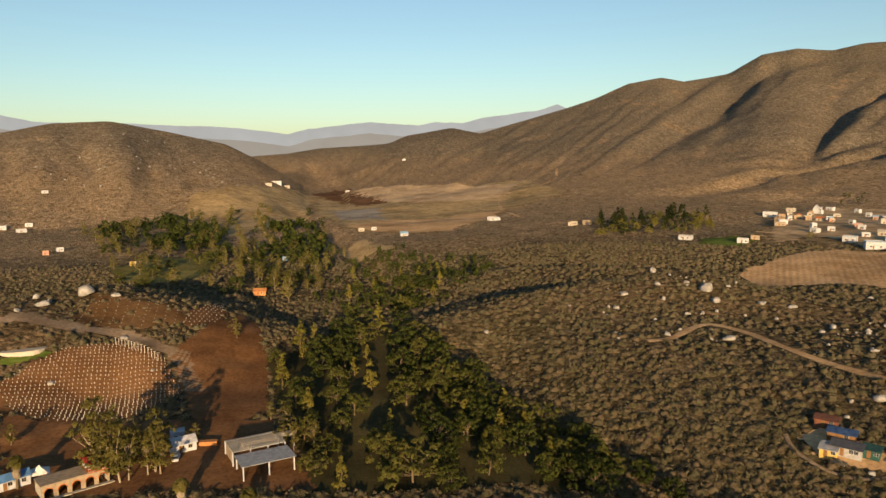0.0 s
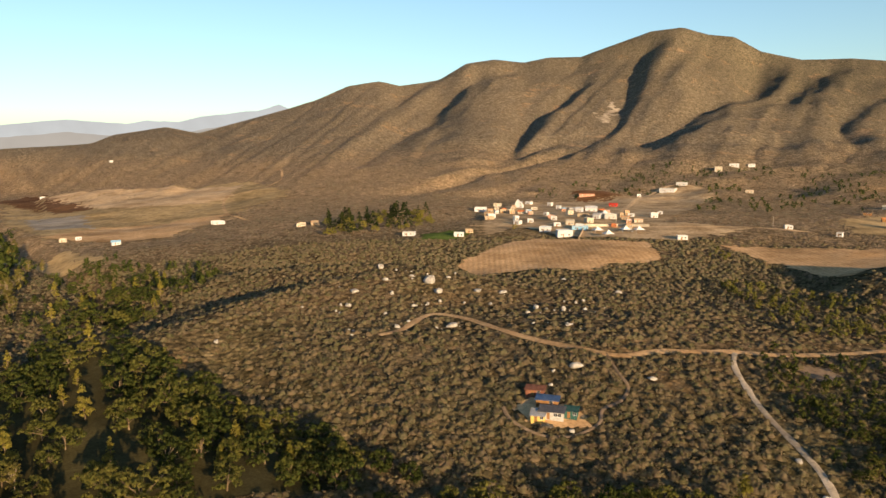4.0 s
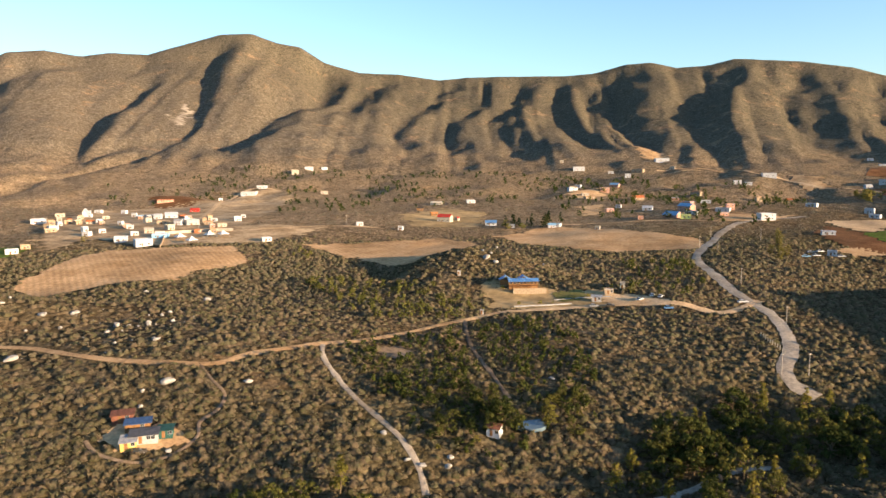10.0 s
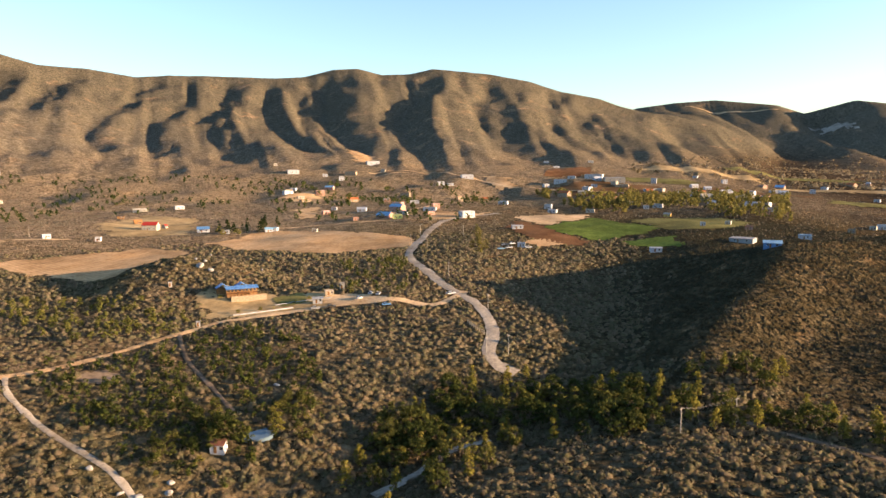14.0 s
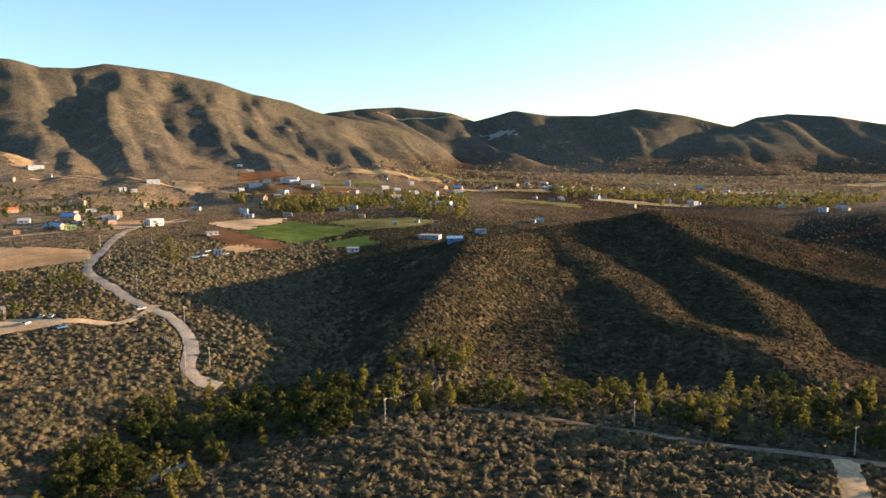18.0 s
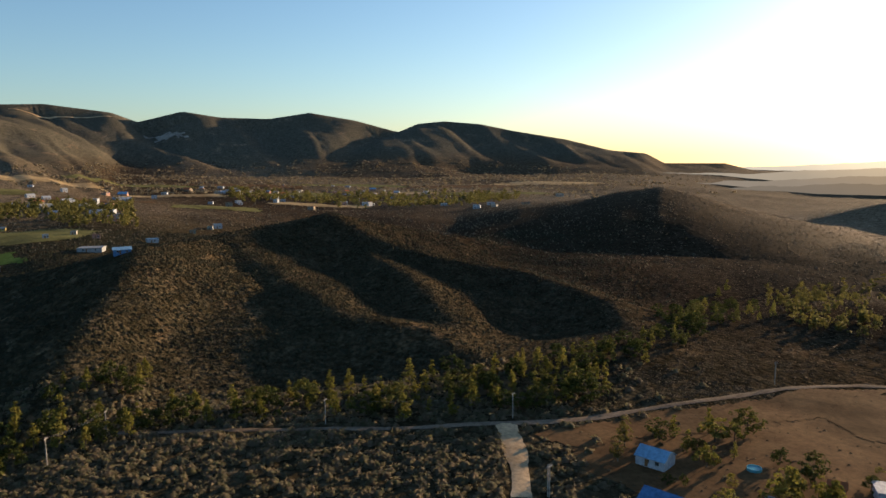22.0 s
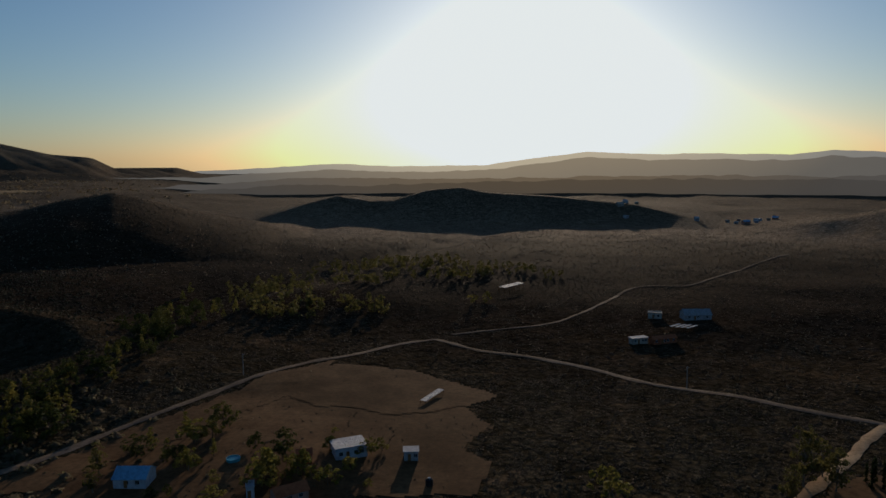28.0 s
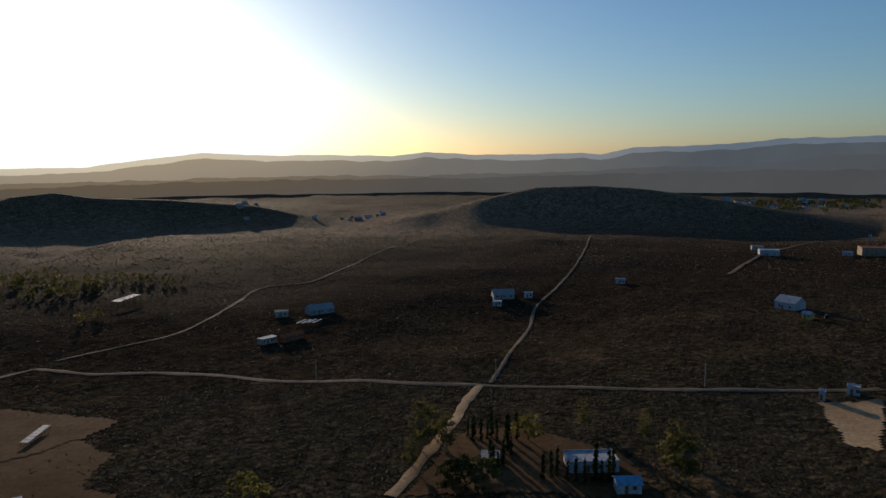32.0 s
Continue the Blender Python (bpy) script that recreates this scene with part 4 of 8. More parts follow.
def puffs(name, centre, radius, leaves, leaf, mat, seed, squash=0.8, spread=1.0, lift=0.12):
    """Round tufts of loose leaf sprays, softly shaded as the tufts they make up."""
    r = np.random.default_rng(seed)
    c = np.repeat(np.asarray(centre, float), leaves, 0)
    rad = np.repeat(np.asarray(radius, float), leaves)
    n = len(c)
    up = r.uniform(-0.25, 1.0, n)
    a = r.uniform(0, 2 * np.pi, n)
    flat = np.sqrt(np.clip(1 - up * up, 0, 1))
    d = np.stack([np.cos(a) * flat, np.sin(a) * flat, up], -1)
    p = c + d * (rad * r.uniform(0.72, 1.08, n) * spread)[:, None] * np.array([1, 1, squash])
    nrm = d + r.normal(0, 0.42, (n, 3))
    nrm /= np.linalg.norm(nrm, axis=1)[:, None]
    u = np.cross(nrm, r.normal(0, 1, (n, 3)))
    u /= np.linalg.norm(u, axis=1)[:, None]
    w = np.cross(nrm, u)
    e = (leaf * rad * r.uniform(0.65, 1.3, n))[:, None]
    v = np.stack([p + u * e, p - u * e * .5 + w * e * .87, p - u * e * .5 - w * e * .87], 1)
    soft = (v - c[:, None]) / (rad[:, None, None] * np.array([1, 1, squash])) + 0.25 * nrm[:, None] + np.array([0, 0, lift])
    soft /= np.linalg.norm(soft, axis=2)[:, :, None]
    me = mesh_from(name, v.reshape(-1, 3), np.arange(n * 3).reshape(-1, 3), mat)
    me.normals_split_custom_set_from_vertices(soft.reshape(-1, 3).astype(np.float32))
    return me


def domes(x, y, z, size, low, seed, sides, rings):
    """Uneven rounded bush bodies: places and triangles."""
    r = np.random.default_rng(seed)
    n = len(x)
    turn = r.uniform(0, 2 * np.pi, n)
    rows = []
    for k in range(rings):
        up = k / rings
        a = turn[:, None] + (np.arange(sides) + 0.5 * (k % 2)) * 2 * np.pi / sides
        wide = 0.5 * size[:, None] * (1.0, 0.98, 0.62)[k + 3 - rings] * r.uniform(0.72, 1.2, (n, sides))
        tall = size[:, None] * low * (-0.08 + 0.62 * up ** 0.8 * r.uniform(0.8, 1.2, (n, sides)))
        rows.append(np.stack([x[:, None] + wide * np.cos(a), y[:, None] + wide * np.sin(a), z[:, None] + tall], -1))
    peak = np.stack([x + 0.1 * size * r.normal(0, 1, n), y + 0.1 * size * r.normal(0, 1, n), z + size * low * r.uniform(0.48, 0.66, n)], -1)
    v = np.concatenate(rows + [peak[:, None]], 1)
    f = []
    for k in range(rings - 1):
        for q in range(sides):
            a, b = k * sides + q, k * sides + (q + 1) % sides
            f += [(a, b, b + sides), (a, b + sides, a + sides)]
    last = (rings - 1) * sides
    f += [(last + q, last + (q + 1) % sides, rings * sides) for q in range(sides)]
    m = rings * sides + 1
    return v.reshape(-1, 3), (np.array(f)[None] + (np.arange(n) * m)[:, None, None]).reshape(-1, 3)


def bushes(name, x, y, size, leaves, label, mat, low, body=None):
    """Many bushes as one mesh: rounded bodies with loose sprays of leaves on them, or sprays alone."""
    z = land(x, y)
    if not body:
        squash = low * 0.85
        c = np.stack([x, y, z + 0.22 * size * squash], -1)
        me = puffs(name, c, 0.5 * size, leaves, 1.95 / math.sqrt(leaves), mat, len(x), squash, lift=0.7)
        return tagged(new(name, me), label, "scrub", kind="stuff")
    v, f = domes(x, y, z, size, low, len(x), *body)
    if leaves:
        r = np.random.default_rng(len(x) + 1)
        n = len(x) * leaves
        a, up = r.uniform(0, 2 * np.pi, n), r.uniform(0.05, 0.95, n)
        big = np.repeat(size, leaves)
        wide = 0.5 * big * np.sqrt(1 - 0.85 * up * up)
        p = np.stack([np.repeat(x, leaves) + wide * np.cos(a), np.repeat(y, leaves) + wide * np.sin(a), np.repeat(z, leaves) + big * low * 0.56 * up], -1)
        w = r.normal(0, 1, (n, 2, 3)) * (0.105 * big)[:, None, None] * np.array([1, 1, 0.7])
        tri = np.stack([p + w[:, 0], p + w[:, 1], p - 0.5 * (w[:, 0] + w[:, 1]) + np.array([0, 0, 1]) * (0.07 * big)[:, None]], 1).reshape(-1, 3)
        f = np.concatenate([f, np.arange(n * 3).reshape(-1, 3) + len(v)])
        v = np.concatenate([v, tri])
    return tagged(new(name, mesh_from(name, v, f, mat)), label, "scrub", kind="stuff")


def scrub_belt(name, count, r0, r1, small, large, leaves, label, mat=None, low=1.0, a0=-42, a1=150, heath=False, body=None):
    x, y = ring_points(count, r0, r1, a0, a1)
    # small families of bushes grow together
    kin = len(x) // 3
    x[kin:], y[kin:] = (np.tile(q[:kin], 3)[:len(x) - kin] + rng.normal(0, 1.5 * large, len(x) - kin) for q in (x, y))
    size = small + (large - small) * rng.uniform(0, 1, len(x)) ** 1.6
    thick = np.maximum(0.85 + 0.5 * fbm(x / 60, y / 60, 3, 91), 0.5) * (1 - 0.9 * ramp(0.55 * r1, r1, np.hypot(x, y)) * (1000 < r1 < 2000))
    keep = (rng.uniform(0, 1, len(x)) < thick) & open_ground(x, y, 0.2 + 0.22 * size)
    if r1 > 1000:
        keep &= land(x, y) < 75
    x, y, size = x[keep], y[keep], size[keep]
    # low heath in darkened tones takes over on the western plain
    west = ramp(128, 150, polar(x, y)[0]) > rng.uniform(0, 1, len(x))
    x, y, size = x[west == heath], y[west == heath], size[west == heath]
    bushes(name, x, y, size, leaves, label, mat or SCRUB, low, body)

# ---------------------------------------------------------------- trees
def part(name, data, parent, label="", at=None):
    """One mesh under a thing or under a part of it."""
    ob = new(name, data)
    ob.parent = parent
    if at is not None:
        ob.matrix_basis = at
    if label:
        ob["label"] = label
    return ob


BARK = soil_material("grey_brown_bark", (0.10, 0.075, 0.05), (0.20, 0.16, 0.11), 3.0)
PALE_BARK = soil_material("pale_bark", (0.20, 0.165, 0.12), (0.34, 0.29, 0.22), 3.0)
OAK = leaf_material("oak_leaves", [(0.2, (0.022, 0.034, 0.011)), (0.45, (0.056, 0.076, 0.020)), (0.65, (0.110, 0.120, 0.032)), (0.9, (0.185, 0.172, 0.05))], where=0.03, each=0.4, through_light=0.3)
WILLOW = leaf_material("willow_leaves", [(0.15, (0.11, 0.118, 0.026)), (0.5, (0.22, 0.205, 0.045)), (0.9, (0.33, 0.285, 0.07))], where=0.03, each=0.4)
GUM = leaf_material("gum_leaves", [(0.15, (0.08, 0.08, 0.025)), (0.5, (0.17, 0.155, 0.048)), (0.9, (0.26, 0.225, 0.07))], where=0.03, each=0.4)
PINE = leaf_material("dark_needles", [(0.15, (0.012, 0.022, 0.008)), (0.5, (0.03, 0.045, 0.014)), (0.9, (0.06, 0.075, 0.022))], where=0.03, each=0.4)


def limb(bm, a, b, ra, rb, sides=6):
    """A tapered limb from a to b."""
    a, b = Vector(a), Vector(b)
    q = (b - a).to_track_quat("Z", "Y")
    rings = []
    for c, rad in ((a, ra), (b, rb)):
        rings.append([bm.verts.new(c + q @ Vector((rad * math.cos(k * 2 * math.pi / sides), rad * math.sin(k * 2 * math.pi / sides), 0))) for k in range(sides)])
    for k in range(sides):
        bm.faces.new((rings[0][k], rings[0][(k + 1) % sides], rings[1][(k + 1) % sides], rings[1][k]))
    bm.faces.new(rings[1])


def bm_mesh(name, bm, material, smooth=False):
    me = bpy.data.meshes.new(name)
    bmesh.ops.recalc_face_normals(bm, faces=bm.faces)
    bm.to_mesh(me)
    bm.free()
    if smooth:
        me.polygons.foreach_set("use_smooth", np.ones(len(me.polygons), bool))
    me.materials.append(material)
    return me


def make_tree(name, kind, seed):
    """A tree model: trunk with limbs, and a crown of leaf clumps. Height about 1 in each kind's own metres."""
    r = np.random.default_rng(seed)
    bm = bmesh.new()
    if kind == "oak":
        height, spread, low, count, leaves, leaf, rad, mat, bark = 9.0, 5.6, 1.8, 42, 22, 0.38, (1.0, 1.8), OAK, BARK
    elif kind == "willow":
        height, spread, low, count, leaves, leaf, rad, mat, bark = 9.5, 2.4, 1.6, 30, 18, 0.42, (0.6, 1.25), WILLOW, BARK
    elif kind == "gum":
        height, spread, low, count, leaves, leaf, rad, mat, bark = 16.0, 4.4, 2.6, 58, 20, 0.38, (0.9, 1.7), GUM, PALE_BARK
    elif kind == "garden":
        height, spread, low, count, leaves, leaf, rad, mat, bark = 5.0, 2.8, 1.2, 24, 20, 0.40, (0.6, 1.15), WILLOW, BARK
    elif kind == "pine":
        height, spread, low, count, leaves, leaf, rad, mat, bark = 11.0, 3.0, 1.5, 34, 18, 0.42, (0.7, 1.3), PINE, BARK
    else:
        height, spread, low, count, leaves, leaf, rad, mat, bark = 9.5, 0.75, 0.5, 60, 18, 0.46, (0.42, 0.62), PINE, BARK
    lean = r.normal(0, 0.05 * height, 2)
    top = (lean[0], lean[1], height * 0.62)
    thick = 0.6 if kind == "gum" else 1.0
    limb(bm, (0, 0, -0.6), (top[0] * .4, top[1] * .4, low), 0.035 * height * thick, 0.026 * height * thick)
    limb(bm, (top[0] * .4, top[1] * .4, low), top, 0.026 * height * thick, 0.009 * height)
    t = r.uniform(0, 1, count)
    a = r.uniform(0, 2 * np.pi, count)
    if kind in ("oak", "garden"):
        up = r.uniform(0, 1, count)
        wide = spread * np.sqrt(np.clip(1.05 - (1.5 * up - 0.55) ** 2, 0, 1)) * r.uniform(0.35, 1.0, count) * (1 + 0.25 * np.sin(2 * a + seed))
    elif kind == "gum":
        up = r.uniform(0, 1, count) ** 0.8
        wide = spread * (0.45 + 0.55 * np.sin(np.pi * np.clip(up, 0.08, 0.95))) * r.uniform(0.2, 1, count) * (1 + 0.35 * np.sin(3 * a + seed))
    else:
        up = r.uniform(0, 1, count)
        wide = spread * (1.02 - up) ** (0.7 if kind != "cypress" else 0.35) * r.uniform(0.2, 1 if kind != "cypress" else 0.75, count)
    z = low + (height - low) * up
    c = np.stack([wide * np.cos(a) + lean[0] * up, wide * np.sin(a) + lean[1] * up, z], -1)
    rr = r.uniform(*rad, count) * (1 - 0.35 * up)
    for k in range(0, count, 4):
        if wide[k] > 0.3 * spread and kind != "cypress":
            f = np.clip(0.25 + 0.5 * up[k], 0.2, 0.9)
            limb(bm, (top[0] * f, top[1] * f, top[2] * f), tuple(c[k] * 0.92), 0.011 * height, 0.004 * height, 5)
    return bm_mesh(name + "_trunk", bm, bark), puffs(name + "_crown", c, rr, leaves, leaf, mat, seed + 1, 0.8)


TREE_TEXT = {"oak": ("oak_tree", "broad dark green evergreen oak by the dry river", "tree", "trees along the river"),
             "willow": ("willow_tree", "slender yellow-green tree in the river bed", "tree", "yellow trees along the river"),
             "gum": ("eucalyptus_tree", "tall pale-barked eucalyptus with thin olive crown", "tree", "tall trees by the farm"),
             "garden": ("garden_tree", "small bright yellow-green round tree in a yard", "tree", "garden trees"),
             "pine": ("conifer_tree", "dark green conifer beside the village", "tree", "dark conifers"),
             "cypress": ("cypress_tree", "narrow dark green cypress beside a white house", "tree", "cypresses round the house")}
MODELS = {}


def plant(kind, x, y, size=1.0):
    """Stands a tree of that kind on the land."""
    if kind not in MODELS:
        MODELS[kind] = [make_tree(kind, kind, 100 * len(MODELS) + 7 * k + 11) for k in range(1 if kind == "cypress" else 4)]
    trunk, crown = MODELS[kind][rng.integers(len(MODELS[kind]))]
    name, label, category, group = TREE_TEXT[kind]
    ob = new(name)
    tagged(ob, label, category, group)
    s = size * rng.uniform(0.68, 1.35)
    ob.matrix_basis = pose(x, y, float(land(x, y)), 0, 0, rng.uniform(0, 360)) @ Matrix.Diagonal((s * rng.uniform(0.9, 1.15), s * rng.uniform(0.9, 1.15), s, 1))
    part("trunk", trunk, ob)
    part("crown", crown, ob)
    PADS.append((x, y, 1.6 * s))
    return ob


def grove(poly, spacing, kinds, size=1.0, most=400):
    """Trees spread over a patch, none nearer than the spacing. kinds: {kind: share}."""
    p = np.array(poly, float)
    lo, hi = p.min(0), p.max(0)
    placed = []
    names, share = list(kinds), np.array(list(kinds.values()), float)
    for _ in range(9000):
        x, y = rng.uniform(lo[0], hi[0]), rng.uniform(lo[1], hi[1])
        if len(placed) >= most:
            break
        if inside(x, y, poly) and all((x - a) ** 2 + (y - b) ** 2 > spacing ** 2 for a, b in placed) and not any(off_line(x, y, l) < w / 2 + 2.5 for w, _k, l in ROADS.values()):
            placed.append((x, y))
            plant(names[rng.choice(len(names), p=share / share.sum())], x, y, size)


def palm(x, y, height=7.0):
    """A fan palm: thick trunk with a skirt of dead fronds, and a head of fronds."""
    ob = new("fan_palm")
    tagged(ob, "fan palm with a thick skirt of dry fronds", "palm tree", "palms at the farm")
    ob.matrix_basis = pose(x, y, float(land(x, y)))
    bm = bmesh.new()
    for a, b, ra, rb in ((-0.3, height * .45, .42, .3), (height * .45, height * .95, .3, .26)):
        limb(bm, (0, 0, a), (0, 0, b), ra, rb, 9)
    part("trunk", bm_mesh("palm_trunk", bm, BARK), ob)
    for nm, n, up0, up1, ln, mat in (("dry_skirt", 46, -1.3, -.8, 1.7, PALE_BARK), ("fronds", 64, -.5, 1.4, 2.0, GUM)):
        bm = bmesh.new()
        for _ in range(n):
            az, el = rng.uniform(0, 2 * math.pi), rng.uniform(up0, up1)
            d = Vector((math.cos(az) * math.cos(el), math.sin(az) * math.cos(el), math.sin(el)))
            s = d.cross(Vector((0, 0, 1))).normalized()
            o = Vector((0, 0, height * (0.98 if nm == "fronds" else rng.uniform(.6, .95)))) + d * 0.2
            w = ln * .3
            mid, tip = o + d * ln * .7, o + d * ln + Vector((0, 0, -0.35 * ln))
            vs = [bm.verts.new(q) for q in (o, mid - s * w, tip - s * w * .5, tip + s * w * .5, mid + s * w)]
            bm.faces.new(vs)
        part(nm, bm_mesh("palm_" + nm, bm, mat), ob)
    PADS.append((x, y, 2.5))


def far_woods(name, poly, count, small, large, mat, label):
    """Distant trees as one mesh."""
    p = np.array(poly, float)
    x, y = rng.uniform(p[:, 0].min(), p[:, 0].max(), count * 6), rng.uniform(p[:, 1].min(), p[:, 1].max(), count * 6)
    ok = inside(x, y, poly) & (value_noise(x / 45, y / 45, 12) > -0.3)
    ok &= open_ground(x, y, 3.0)
    x, y = x[ok][:count], y[ok][:count]
    h = rng.uniform(small, large, len(x))
    c = np.repeat(np.stack([x, y, land(x, y)], -1), 5, 0)
    hh = np.repeat(h, 5)
    up = np.tile(np.linspace(0.25, 0.9, 5), len(x))
    c = c + np.stack([rng.normal(0, 0.16, len(c)) * hh, rng.normal(0, 0.16, len(c)) * hh, up * hh], -1)
    tagged(new(name, puffs(name, c, 0.24 * hh, 8, 0.62, mat, count)), label, "trees", kind="stuff")

# ---------------------------------------------------------------- houses, sheds, poles, cars, boulders
PAINTS = {}


def paint(name, colour, rough=0.8, metal=0.0, ribs=0.0):
    """Plaster, sheet metal or painted wood in one colour, weathered."""
    if name in PAINTS:
        return PAINTS[name]
    m, n, l, b = shader(name, rough, metal)
    tc = n.new("ShaderNodeTexCoord").outputs["Object"]
    dirt = tones(m, noise_at(m, 0.9, 5, tc), [(0.3, tuple(0.62 * c for c in colour)), (0.6, colour)])
    col = mix(m, 0.35, dirt, tones(m, noise_at(m, 6.0, 3, tc), [(0.35, (0.6, 0.57, 0.52)), (0.65, (1, 1, 1))]), "MULTIPLY")
    l.new(col, b.inputs["Base Color"])
    if ribs:
        w = n.new("ShaderNodeTexWave")
        w.inputs["Scale"].default_value, w.bands_direction = ribs, "X"
        l.new(tc, w.inputs["Vector"])
        bump(m, w.outputs["Fac"], 0.6, 0.05)
    else:
        bump(m, noise_at(m, 9.0, 3, tc), 0.25, 0.02)
    PAINTS[name] = m
    return m


COLOURS = {"white": (0.45, 0.48, 0.52), "cream": (0.40, 0.375, 0.32), "tan": (0.33, 0.265, 0.19), "pink": (0.44, 0.26, 0.20), "yellow": (0.55, 0.40, 0.13),
           "orange": (0.45, 0.20, 0.08), "red": (0.42, 0.045, 0.035), "terracotta": (0.42, 0.14, 0.06), "blue": (0.09, 0.22, 0.44), "sky": (0.22, 0.42, 0.62),
           "grey": (0.34, 0.35, 0.36), "navy": (0.05, 0.10, 0.21), "rust": (0.17, 0.075, 0.05), "slate": (0.085, 0.09, 0.105), "dark": (0.06, 0.055, 0.05), "wood": (0.22, 0.12, 0.055), "brick": (0.33, 0.12, 0.06), "lime": (0.52, 0.60, 0.22),
           "teal": (0.025, 0.08, 0.075), "black": (0.02, 0.02, 0.02)}


def wall_paint(c):
    return paint("plaster_" + c, COLOURS[c], 0.85)


def roof_paint(c):
    return paint("roof_" + c, COLOURS[c], 0.75 if c in ("blue", "sky", "grey", "white", "navy") else 0.9, 0.0, 3.0)


def glass():
    if "glass" not in PAINTS:
        m, n, l, b = shader("dark_window_glass", 0.08)
        b.inputs["Base Color"].default_value = (0.02, 0.025, 0.03, 1)
        b.inputs["Specular IOR Level"].default_value = 0.6
        PAINTS["glass"] = m
    return PAINTS["glass"]


def box(bm, x0, x1, y0, y1, z0, z1):
    v = [bm.verts.new((x, y, z)) for z in (z0, z1) for x, y in ((x0, y0), (x1, y0), (x1, y1), (x0, y1))]
    for f in ((3, 2, 1, 0), (4, 5, 6, 7), (0, 1, 5, 4), (1, 2, 6, 5), (2, 3, 7, 6), (3, 0, 4, 7)):
        bm.faces.new([v[k] for k in f])


def boxes(name, material, *dims):
    bm = bmesh.new()
    for d in dims:
        box(bm, *d)
    return bm_mesh(name, bm, material)


def prism(bm, profile, y0, y1):
    """An upright outline in x and z, drawn out along y."""
    a, b = [bm.verts.new((x, y0, z)) for x, z in profile], [bm.verts.new((x, y1, z)) for x, z in profile]
    n = len(profile)
    bm.faces.new(a)
    bm.faces.new(b[::-1])
    for k in range(n):
        bm.faces.new((a[k], b[k], b[(k + 1) % n], a[(k + 1) % n]))


def footing(x, y, w, d, turn):
    """The lowest ground under a footprint, and a level a little above the mean."""
    c, s = math.cos(radians(turn)), math.sin(radians(turn))
    z = [float(land(x + u * c - q * s, y + u * s + q * c)) for u in (-w / 2, 0, w / 2) for q in (-d / 2, 0, d / 2)]
    return min(z), max(z)


def window_on(parent, x, y, z, w, h, frame_colour="white", side=-1):
    f = part("window", boxes("window_frame", wall_paint(frame_colour), (-w / 2 - .07, w / 2 + .07, -.05, .02, -h / 2 - .07, -h / 2), (-w / 2 - .07, w / 2 + .07, -.05, .02, h / 2, h / 2 + .07),
                                      (-w / 2 - .07, -w / 2, -.05, .02, -h / 2, h / 2), (w / 2, w / 2 + .07, -.05, .02, -h / 2, h / 2), (-.03, .03, -.05, .02, -h / 2, h / 2)),
             parent, at=pose(x, y, z, 0, 0, 0 if side < 0 else 180))
    part("pane", boxes("pane", glass(), (-w / 2, w / 2, -.02, .01, -h / 2, h / 2)), f)


